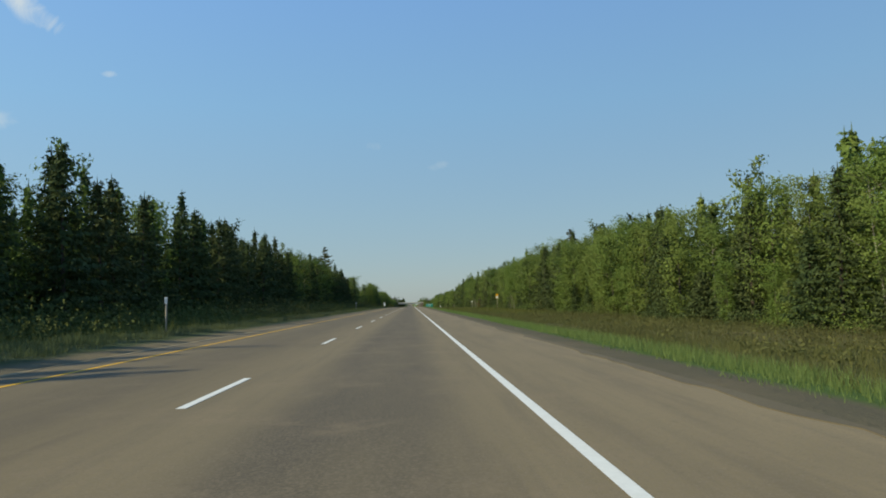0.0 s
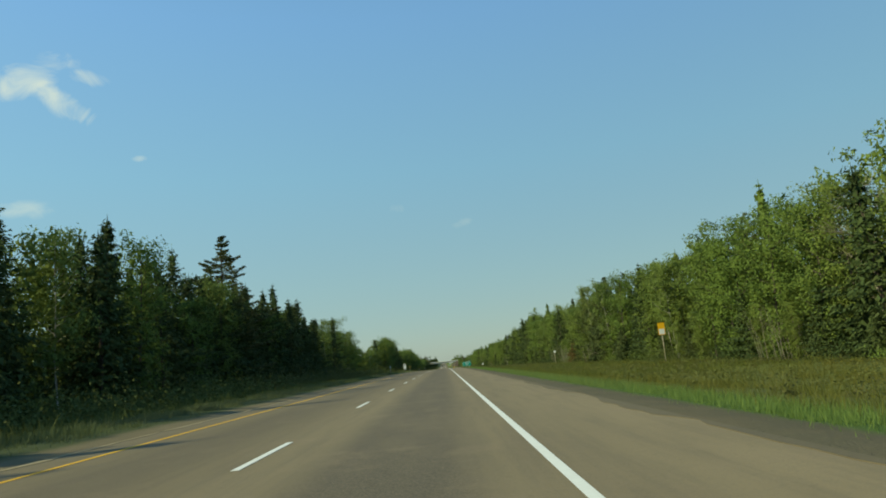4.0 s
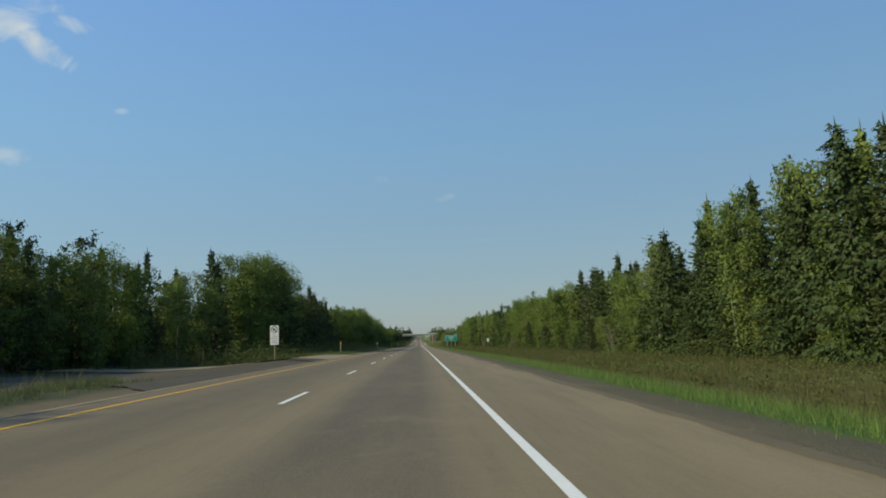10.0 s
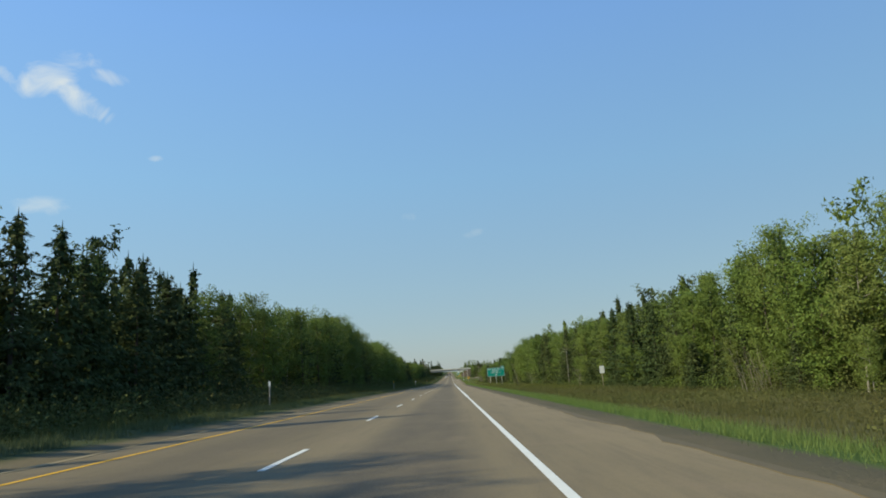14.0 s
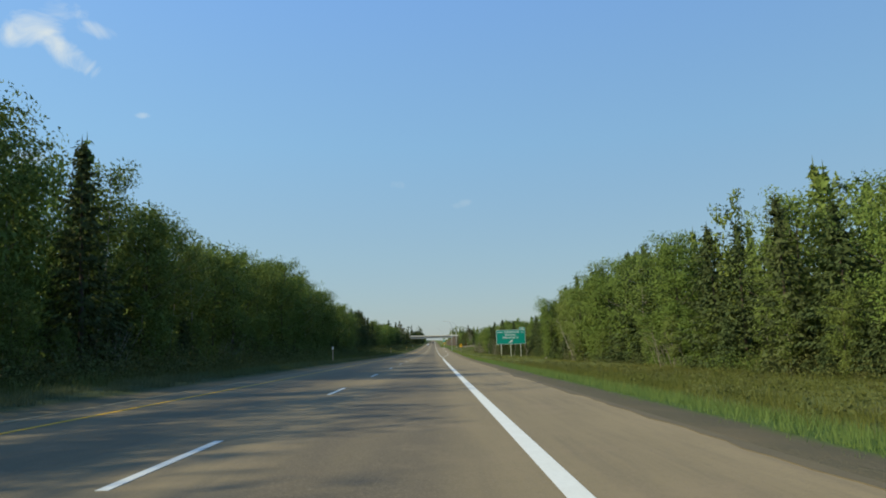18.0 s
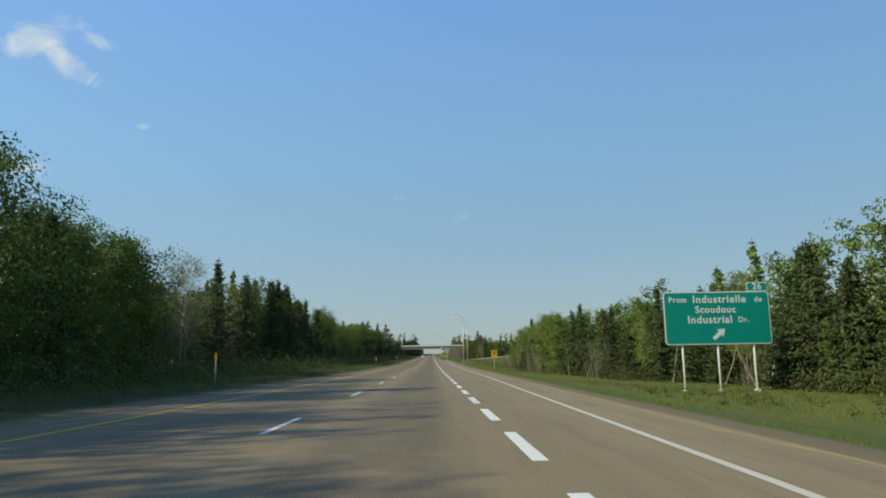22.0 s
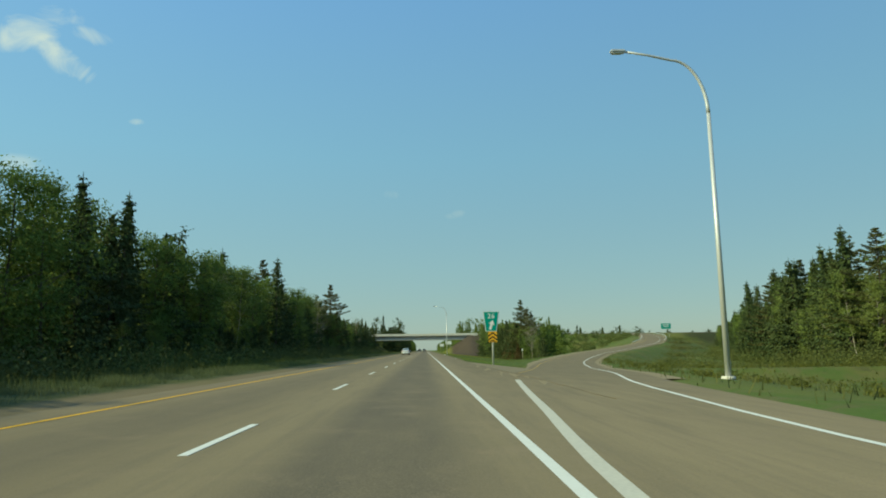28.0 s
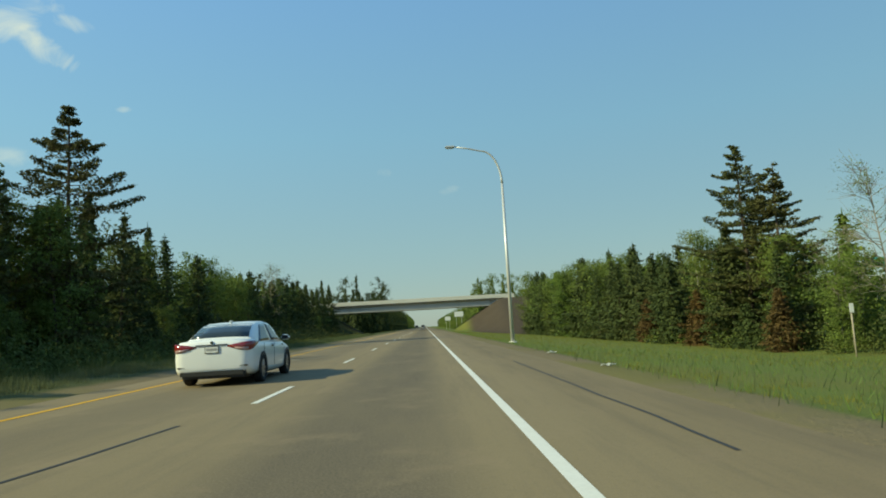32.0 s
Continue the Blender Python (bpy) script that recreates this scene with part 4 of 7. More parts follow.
def no_u_turn_sign(x, y):
    g = ground_z(x, y) - rise(y)
    s = empty("no_u_turn_sign", x, y, g + rise(y))
    tagged(s, "white no U-turn sign with small print on a post", "road sign")
    z0, z1 = 1.5 - g, 3.6 - g
    part("panel", plate(rounded(-0.46, 0.46, z0, z1, 0.04), 0.02, 0.0), M["sign_white"], s, "white panel")
    cz, yy = z1 - 0.45, -0.023

    def ring(r0, r1, n=28, a0=0, a1=360):
        bm = bmesh.new()
        va = [[bm.verts.new((r * math.cos(radians(a0 + (a1 - a0) * k / n)), yy, cz + r * math.sin(radians(a0 + (a1 - a0) * k / n)))) for k in range(n + 1)] for r in (r0, r1)]
        for k in range(n):
            bm.faces.new((va[0][k], va[1][k], va[1][k + 1], va[0][k + 1]))
        return bm

    part("ring", ring(0.30, 0.37), M["sign_black"], s, "black ring")
    bm = ring(0.08, 0.15, 10, 0, 180)
    box(0.08, 0.15, yy - 0.001, yy, cz - 0.20, cz, 0, bm)
    box(-0.15, -0.08, yy - 0.001, yy, cz - 0.08, cz, 0, bm)
    tri = [bm.verts.new((a, yy, b)) for a, b in ((-0.22, cz - 0.06), (-0.115, cz - 0.20), (-0.01, cz - 0.06))]
    bm.faces.new(tri)
    part("u_turn_arrow", bm, M["sign_black"], s, "black U-turn arrow")
    bar = plate([(-0.25, cz + 0.19), (-0.19, cz + 0.25), (0.25, cz - 0.19), (0.19, cz - 0.25)][::-1], 0.003, yy - 0.003)
    part("slash", bar, M["sign_black"], s, "black slash")
    for k, w in enumerate((0.22, 0.32, 0.36, 0.30, 0.34)):
        zz = z1 - 1.02 - 0.21 * k
        part("unreadable_line", box(-w, w, -0.024, -0.021, zz - 0.04, zz + 0.04), M["grey_print"], s, "line of small grey print")
    post("post", 0.0, 0.06, -0.3, z1 - 0.1, 0.05, s, M["wood_post"])


def small_marker(x, y, w, z0, z1, kind):
    g = ground_z(x, y) - rise(y)
    s = empty("roadside_marker_sign", x, y, g + rise(y))
    tagged(s, f"small {kind} marker plate on a post before the trees", "road sign", "markers along the woods")
    part("panel", plate(rounded(-w / 2, w / 2, z0 - g, z1 - g, 0.04), 0.02, 0.0), M["sign_yellow"] if kind == "yellow and white" else M["sign_white"], s)
    if kind == "yellow and white":
        part("white_field", plate(rounded(-w * 0.4, w * 0.4, z0 - g + 0.08, (z0 + z1) / 2 - g, 0.03), 0.004, -0.022), M["sign_white"], s, "white lower field")
    post("post", 0.0, 0.06, -0.3, z1 - g - 0.05, 0.05, s, M["wood_post"], 8)


def delineator(x, y, yellow):
    g = ground_z(x, y) - rise(y)
    s = empty("delineator_post", x, y, g + rise(y))
    tagged(s, "slim grey delineator post with a yellow reflector" if yellow else "slim pale delineator post in verge grass", "post", "delineators along the median")
    tube_part("post", [(0, 0, -0.2), (0.02, 0, 1.55)], [0.045, 0.042], M["wood_post"], s, 8)
    part("reflector", box(-0.045, 0.085, -0.056, -0.044, 1.28, 1.58, 0.005), M["sign_yellow"] if yellow else M["sign_white"], s, "yellow reflector" if yellow else "pale reflector")


def street_lamp(x, y, height, reach):
    g = ground_z(x, y) - rise(y)
    s = empty("street_lamp", x, y, g + rise(y))
    tagged(s, "tall galvanised davit street lamp on the verge", "street lamp", "lamps along the exit")
    h = height - g
    straight = h * 0.80
    tube_part("pole", [(0, 0, 0.12), (0, 0, straight)], [0.125, 0.085], M["galvanised"], s, 14)
    pts = []
    for k in range(13):
        a = radians(90 * k / 12)
        pts.append((-reach * 0.42 * (1 - math.cos(a)), 0, straight + (h - straight) * 0.86 * math.sin(a)))
    pts += [(-reach * 0.7, 0, h * 0.988), (-reach, 0, h)]
    tube_part("davit_arm", pts, [0.085 - 0.035 * k / (len(pts) - 1) for k in range(len(pts))], M["galvanised"], s, 10)
    head = part("luminaire", box(-reach - 0.62, -reach + 0.05, -0.15, 0.15, h - 0.07, h + 0.08, 0.05), M["galvanised"], s, "grey cobra-head luminaire")
    part("lens", box(-reach - 0.54, -reach - 0.12, -0.11, 0.11, h - 0.10, h - 0.072, 0.01), M["lamp_lens"], head, "pale lens")
    v, f = tube([(0, 0, 0.0), (0, 0, 0.14)], [0.30, 0.26], 16)
    link("base_flange", mesh_from("base_flange", v, f, M["concrete"]), s, "concrete base", True)
    part("access_cover", box(0.09, 0.135, -0.06, 0.06, 0.5, 0.75, 0.01), M["aluminium"], s)


def far_panel(x, y, w, z0, z1, label, material):
    g = ground_z(x, y) - rise(y)
    s = empty("far_road_sign", x, y, g + rise(y))
    tagged(s, label, "road sign")
    part("panel", plate(rounded(-w / 2, w / 2, z0 - g, z1 - g, 0.08), 0.04, 0.0), material, s)
    if material == M["sign_green"]:
        part("border", plate(rounded(-w / 2 - 0.06, w / 2 + 0.06, z0 - g - 0.06, z1 - g + 0.06, 0.1), 0.02, 0.03), M["sign_white"], s, "white border")
        for k, q in enumerate((0.34, 0.28)):
            zz = z1 - g - 0.55 - 0.7 * k
            part("unreadable_line", box(-w * q, w * q, -0.052, -0.045, zz - 0.13, zz + 0.13), M["sign_white"], s, "line of white print")
    for px in (-w * 0.3, w * 0.3):
        post("post", px, 0.10, -0.2, z1 - g - 0.1, 0.06, s, M["galvanised"])


def guard_rail(points, label):
    s = empty("guard_rail", 0, 0, 0)
    tagged(s, label, "guard rail")
    line = smooth_curve(points, 2.0)
    ribbon_pts = [(p[0], p[1], p[2] + 0.62) for p in line]
    v, f = tube(ribbon_pts, [0.10] * len(ribbon_pts), 6)
    link("rail", mesh_from("rail", v, f, M["galvanised"]), s, "", True)
    for p in line[::2]:
        part("post", box(p[0] - 0.07, p[0] + 0.07, p[1] - 0.07, p[1] + 0.07, p[2] - 0.4, p[2] + 0.7, 0.01), M["wood_post"], s)


exit_guide_sign(23.9, 779.5)
gore_sign(8.7, 998.6)
ramp_speed_sign(12.25, 834)
no_u_turn_sign(-13.2, 400.5)
small_marker(30.0, 213, 0.85, 1.9, 3.4, "yellow and white")
small_marker(27.6, 571.5, 0.75, 0.9, 2.1, "white")
small_marker(28.0, 1113, 0.26, 0.45, 1.0, "white")
small_marker(29.0, 290, 0.5, 1.2, 1.7, "white")
for dy, yl in ((30, False), (132, False), (265.5, False), (342, True), (419.4, True), (500, False), (588.3, True), (667, False), (764.3, True), (862.4, True), (940, False)):
    delineator(-8.2, dy, yl)
street_lamp(11.0, 908, 12.8, 3.4)
street_lamp(14.95, 963.5, 13.9, 3.55)
street_lamp(8.3, 1117, 12.7, 3.0)
far_panel(106, 1223, 4.2, 8.6, 10.9, "green guide sign at the top of the ramp", M["sign_green"])
far_panel(16.5, 1345, 3.6, 4.2, 6.2, "plain white sign panel beyond the overpass", M["sign_white"])
far_panel(13.5, 1390, 2.6, 3.2, 5.0, "plain white sign panel beyond the overpass", M["sign_white"])


def litter(name, x, y, sx, sy, h, turn, material, label):
    rg = random.Random(int(x * 100 + y))
    bm = bmesh.new()
    n = 7
    rows_ = [[bm.verts.new((sx * (i / (n - 1) - 0.5), sy * (j / 3 - 0.5), h * rg.uniform(0.15, 1.0))) for i in range(n)] for j in range(4)]
    for j in range(3):
        for i in range(n - 1):
            bm.faces.new((rows_[j][i], rows_[j][i + 1], rows_[j + 1][i + 1], rows_[j + 1][i]))
    bmesh.ops.solidify(bm, geom=bm.faces[:], thickness=0.004)
    ob = part(name, bm, material, None)
    ob.matrix_basis = pose(x, y, (0.002 if x < 6 else ground_z(x, y)) + 0.012, 0, 0, turn)
    tagged(ob, label, "litter")


litter("paper_scrap", 7.05, 1097, 0.30, 0.22, 0.09, 25, M["sign_white"], "crumpled white paper scrap on the grass edge")
litter("paper_scrap", 6.95, 1089.5, 0.34, 0.20, 0.08, -15, M["sign_white"], "crumpled white paper scrap on the grass edge")
litter("plastic_strip", 5.85, 1012, 0.36, 0.06, 0.03, 8, M["sign_white"], "white plastic strip lying on the shoulder")
litter("tyre_shred", 5.6, 34, 0.26, 0.10, 0.05, 40, M["rubber"], "black tyre shred lying on the shoulder")


def fallen_log(x0, y0, x1, y1, h1, label):
    """A pale trunk that has fallen out of the woods, its butt on the ground and its top propped on the brush."""
    rg = random.Random(int(y0))
    e = empty("fallen_log", x0, y0, ground_z(x0, y0))
    tagged(e, label, "log")
    end = Vector((x1 - x0, y1 - y0, ground_z(x1, y1) + h1 - ground_z(x0, y0)))
    pts = [tuple(end * q + Vector((0.06 * math.sin(7 * q), 0.05 * math.cos(5 * q), 0.07 + 0.10 * math.sin(math.pi * q)))) for q in (0, 0.2, 0.4, 0.6, 0.8, 1.0)]
    tube_part("trunk", pts, [0.11, 0.10, 0.09, 0.075, 0.055, 0.03], M["birch_bark"], e, 8)
    for q in (2, 3, 4):
        tip = Vector(pts[q]) + Vector((rg.uniform(-0.5, 0.5), rg.uniform(-0.5, 0.5), rg.uniform(0.3, 0.7)))
        tube_part("branch", [pts[q], tuple((Vector(pts[q]) + tip) / 2 + Vector((0.04, 0.03, 0.0))), tuple(tip)], [0.03, 0.02, 0.008], M["grey_wood"], e, 5)


fallen_log(26.8, 741.5, 31.8, 746.2, 1.5, "pale fallen birch trunk propped on the brush")
fallen_log(27.9, 1137.6, 31.0, 1140.2, 0.45, "pale fallen trunk lying before the wooded island")


def ramp_side(offset, a, b):
    d = np.gradient(RAMP[:, :2], axis=0)
    d /= np.linalg.norm(d, axis=1)[:, None]
    return [(p[0] + q[1] * offset, p[1] - q[0] * offset, p[2]) for p, q in zip(RAMP, d) if a <= p[1] <= b][::5]


guard_rail(ramp_side(-4.0, 1140, 1215), "galvanised guard rail on the inner side of the ramp")
guard_rail(ramp_side(4.5, 1150, 1245), "galvanised guard rail on the outer side of the ramp")
guard_rail([(x, BRIDGE_Y - 5.2, DECK_Z) for x in range(32, 88, 6)], "galvanised guard rail beside the overpass road")


# ------------------------------------------------------------------ trees
def leaf_tris(rng, centers, size, flat=0.0, outward=None):
    """One loose triangle at each centre, of random turn; flat presses them towards the horizontal, outward turns their faces."""
    n = len(centers)
    a = rng.normal(size=(n, 3))
    a[:, 2] *= 1.0 - flat
    if outward is not None:
        face = outward / (np.linalg.norm(outward, axis=1)[:, None] + 1e-6) + rng.normal(size=(n, 3)) * 0.5
        face /= np.linalg.norm(face, axis=1)[:, None]
        a -= face * (a * face).sum(1)[:, None]
    a /= np.linalg.norm(a, axis=1)[:, None]
    b = rng.normal(size=(n, 3))
    b[:, 2] *= 1.0 - flat
    if outward is not None:
        b = np.cross(face, a)
    b -= a * (a * b).sum(1)[:, None]
    b /= np.linalg.norm(b, axis=1)[:, None]
    s = size * rng.uniform(0.6, 1.35, (n, 1))
    return np.stack([centers - a * s * 0.55 - b * s * 0.32, centers - a * s * 0.45 + b * s * 0.40, centers + a * s * 0.75], 1)


def spruce_crown(rng, height, radius, levels=40, per=7, twigs=15, size=0.30, start=0.03, core=70):
    """Whorls of drooping boughs, each a spray of small needle twigs, round a dense inside."""
    roots, tips = [], []
    lop = rng.uniform(0.72, 1.12, 9)
    for k in range(levels):
        q = ((k + rng.uniform(-0.3, 0.3)) / levels)
        q = min(max(q, 0.0), 0.985)
        z = height * (start + (1 - start) * q)
        reach = radius * min(1.0, 1.35 * (1 - q) + 0.03) ** 0.85 * rng.choice((0.72, 0.88, 1.0, 1.12))
        for j in range(max(int(per * (0.7 + 0.4 * (1 - q))), 4)):
            a = rng.uniform(0, 2 * math.pi)
            d = reach * lop[int(a / 2 / math.pi * 9) % 9] * rng.uniform(0.6, 1.12) + 0.10
            droop = (0.28 - 0.62 * (1 - q)) * d * rng.uniform(0.5, 1.1)
            roots.append((0.0, 0.0, z))
            tips.append((math.cos(a) * d, math.sin(a) * d, z + droop))
    roots, tips = np.array(roots), np.array(tips)
    length = np.linalg.norm(tips - roots, axis=1)
    pick = np.repeat(np.arange(len(roots)), np.maximum((twigs * (0.35 + 0.45 * length)).astype(int), 4))
    n = len(pick)
    along_ = (tips - roots)[pick] / length[pick][:, None]
    side = np.stack([-along_[:, 1], along_[:, 0], np.zeros(n)], 1)
    side /= np.linalg.norm(side, axis=1)[:, None] + 1e-6
    s = rng.uniform(0.0, 1.0, n) ** 0.7
    lateral = rng.uniform(-1, 1, n)
    spread = 0.34 * length[pick] * (1.08 - s) + 0.05
    c = roots[pick] + (tips - roots)[pick] * (0.18 + 0.82 * s)[:, None] + side * (lateral * spread)[:, None]
    c[:, 2] += rng.normal(size=n) * 0.05 - 0.10 * np.abs(lateral) * spread + 0.10 * s * s * length[pick]
    hang = rng.uniform(0.05, 0.75, n)
    axis = along_ * 0.7 + side * (np.sign(lateral) * 0.55)[:, None] - np.stack([np.zeros(n), np.zeros(n), hang], 1)
    axis /= np.linalg.norm(axis, axis=1)[:, None]
    wide = np.cross(axis, along_ * 0.8 + rng.normal(size=(n, 3)) * 0.45)
    wide /= np.linalg.norm(wide, axis=1)[:, None] + 1e-6
    size_ = (size * rng.uniform(0.65, 1.3, n) * (0.62 + 0.14 * np.minimum(length[pick], 3.0)))[:, None]
    out = np.stack([c - axis * size_ * 0.4 - wide * size_ * 0.24, c - axis * size_ * 0.3 + wide * size_ * 0.24, c + axis * size_ * 0.75], 1)
    # the dense, dark inside of the crown
    m = int(height * core)
    q = rng.uniform(0, 0.95, m)
    a = rng.uniform(0, 2 * math.pi, m)
    d = radius * np.minimum(1.0, 1.35 * (1 - q) + 0.03) ** 0.9 * rng.uniform(0.12, 0.62, m)
    inner = np.stack([np.cos(a) * d, np.sin(a) * d, height * (start + (1 - start) * q) - 0.25 * d], 1)
    dark = leaf_tris(rng, inner, size * 1.15, 0.0, np.stack([np.cos(a), np.sin(a), np.full(m, 0.45)], 1))
    top = np.array([0, 0, height])
    tuft = []
    for k in range(5):
        a = k * 2 * math.pi / 5
        tuft.append([top + [0, 0, 0.30], top + [0.07 * math.cos(a), 0.07 * math.sin(a), -0.6], top + [0.07 * math.sin(a), -0.07 * math.cos(a), -0.6]])
    return np.concatenate([out, dark, np.array(tuft)])


def tapered_trunk(rng, height, r, lean=0.0, bend=0.25):
    pts, rad = [], []
    dx, dy = rng.normal() * lean * height, rng.normal() * lean * height
    for k in range(7):
        t = k / 6
        pts.append((dx * t + bend * math.sin(t * 3.0) * rng.uniform(0.2, 1), dy * t + bend * math.sin(t * 2.2 + 1) * rng.uniform(0.2, 1) - bend * math.sin(1) * 0.5, -0.3 + (height + 0.3) * t))
        rad.append(max(r * (1.12 - t) ** 0.9, 0.015))
    return pts, rad


def along(pts, t):
    i = min(int(t * (len(pts) - 1)), len(pts) - 2)
    f = t * (len(pts) - 1) - i
    return np.array(pts[i]) * (1 - f) + np.array(pts[i + 1]) * f


def broad_parts(rng, height, radius, leaves=1150, size=0.34, low=0.28, lean=0.02, clumps=30, bare=0.0, sides=6, thick=0.0075, core=0.0):
    """Trunk with limbs, and a crown of leaf clumps round the limbs' ends."""
    pts, rad = tapered_trunk(rng, height * 0.92, 0.02 + thick * height, lean)
    pieces = [tube(pts, rad, sides)]
    ends = []
    for k in range(clumps):
        t = low + (0.97 - low) * (k + rng.uniform(0, 1)) / clumps
        root = along(pts, t)
        a = rng.uniform(0, 2 * math.pi)
        env = radius * (math.sin(math.pi * min(max((t - low * 0.6) / (1.12 - low * 0.6), 0), 1)) ** 0.7) * rng.uniform(0.45, 1.12)
        rise = rng.uniform(0.25, 1.0) * env * 0.9
        end = root + np.array([math.cos(a) * env, math.sin(a) * env, rise])
        end[2] = min(end[2], height)
        mid = (root + end) / 2 + np.array([0, 0, -0.08 * env])
        if k % 3 == 0 or bare:
            r0 = 0.012 + 0.004 * height * (1 - t)
            pieces.append(tube([root, mid, end], [r0, r0 * 0.65, 0.008], 3, False))
            if bare:
                for _ in range(7):
                    e = end + rng.normal(size=3) * np.array([0.5, 0.5, 0.6])
                    pieces.append(tube([mid, (mid + e) / 2 + rng.normal(size=3) * 0.1, e], [0.012, 0.009, 0.005], 3, False))
        ends += [end, root * 0.35 + end * 0.65]
    ends = np.array(ends)
    pick = ends[rng.integers(0, len(ends), leaves)]
    ball = rng.normal(size=(leaves, 3))
    ball *= (rng.uniform(0.25, 1.0, leaves) ** 0.6 / np.linalg.norm(ball, axis=1))[:, None]
    spread = ball * np.array([0.92, 0.92, 0.74]) * (0.42 + 0.17 * radius)
    axis = np.stack([along(pts, min(max(z / (height * 0.92), 0.02), 0.98)) for z in pick[:, 2]])
    away = (pick - axis) / radius
    away[:, 2] = 0.15
    crown = leaf_tris(rng, pick + spread, size, 0.0, ball + away * 0.8)
    if core:
        n = int(leaves * core)
        k = rng.integers(0, len(ends), n)
        root = np.stack([along(pts, min(max(z / (height * 0.95), 0.02), 0.98)) for z in ends[k, 2]])
        spot = root + (ends[k] - root) * rng.uniform(0.35, 0.95, (n, 1)) + rng.normal(size=(n, 3)) * 0.28
        crown = np.concatenate([crown, leaf_tris(rng, spot, size * 1.5, 0.0, (ends[k] - root) + [0, 0, 0.5])])
    return merge(pieces), crown


def pine_parts(rng, height, radius):
    """A pine that narrows to its tip, its boughs in tiers with gaps between them."""
    pts, rad = tapered_trunk(rng, height * 0.99, 0.05 + 0.010 * height, 0.010)
    pieces, spots, faces = [tube(pts, rad, 7)], [], []
    t = 0.12
    while t < 0.985:
        root = along(pts, t)
        q = (t - 0.12) / 0.865
        turn = rng.uniform(0, 2 * math.pi)
        boughs = 5 + int(rng.integers(0, 3))
        for j in range(boughs):
            a = turn + 2 * math.pi * j / boughs + rng.normal() * 0.3
            rr = (radius * min(1.0, 2.2 * (1 - q)) * (0.86 + 0.2 * math.sin(t * 41.0)) + 0.22) * rng.choice((0.55, 0.8, 0.95, 1.05, 1.2))
            way = np.array([math.cos(a), math.sin(a), 0.0])
            root = along(pts, min(max(t + rng.normal() * 0.014, 0.08), 0.985))
            side = np.array([-way[1], way[0], 0.0])
            sag = (0.30 * q - 0.10) * rr
            mid = root + way * rr * 0.55 + [0, 0, sag * 0.5 - 0.06 * rr]
            end = root + way * rr + [0, 0, sag + 0.06 * rr]
            pieces.append(tube([root, mid, end], [0.035, 0.022, 0.008], 4, False))
            n = int(16 + 66 * rr)
            u = rng.uniform(0.16, 1.05, n) ** 0.75
            line = root + (mid - root) * np.minimum(u / 0.55, 1)[:, None] + (end - mid) * np.maximum((u - 0.55) / 0.45, 0)[:, None]
            wide = (0.44 * rr * (1.12 - u) + 0.14) * rng.uniform(-1, 1, n)
            spots.append(line + side * wide[:, None] + rng.normal(size=(n, 3)) * [0.07, 0.07, 0.045] + [0, 0, 0.05])
            faces.append(np.tile([0.15 * way[0], 0.15 * way[1], 1.0], (n, 1)) + rng.normal(size=(n, 3)) * 0.45)
        t += rng.uniform(0.038, 0.085) * (1.12 - 0.35 * q)
    return merge(pieces), leaf_tris(rng, np.concatenate(spots), 0.19, 0.0, np.concatenate(faces))


def spruce_parts(rng, height, radius):
    pts, rad = tapered_trunk(rng, height, 0.03 + 0.010 * height, 0.0, 0.0)
    pieces = [tube(pts, rad, 6)]
    for k in range(10):
        a, z = rng.uniform(0, 6.28), height * rng.uniform(0.03, 0.2)
        pieces.append(tube([(0, 0, z), (math.cos(a) * radius * 0.5, math.sin(a) * radius * 0.5, z - 0.15)], [0.02, 0.008], 3, False))
    return merge(pieces), spruce_crown(rng, height, radius)


KINDS = {}


def add_kind(key, name, label, category, trunk, crown, bark, leaf):
    v, f = trunk
    trunk_me = mesh_from(name + "_trunk", v, f, M[bark])
    crown_me = mesh_tris(name + "_crown", crown, M[leaf])
    KINDS[key] = dict(name=name, label=label, category=category, trunk=trunk_me, crown=crown_me, proto=None, count=0)


def plant(key, x, y, scale=1.0, turn=None, group="trees along the highway", lean=0.0):
    k = KINDS[key]
    turn = RNG.uniform(0, 360) if turn is None else turn
    m = pose(x, y, ground_z(x, y) - 0.05, lean * math.cos(turn), lean * math.sin(turn), turn) @ Matrix.Diagonal((scale, scale, scale * RNG.uniform(0.94, 1.06), 1))
    k["count"] += 1
    if k["proto"] is None:
        e = new(k["name"])
        e.matrix_basis = pose(x, y, ground_z(x, y) - 0.05, 0, 0, turn)
        tagged(e, k["label"], k["category"], group)
        link("trunk", k["trunk"], e)
        link("crown", k["crown"], e)
        k["proto"] = e
        return e
    return copy_thing(k["proto"], m)


RNG = np.random.default_rng(11)


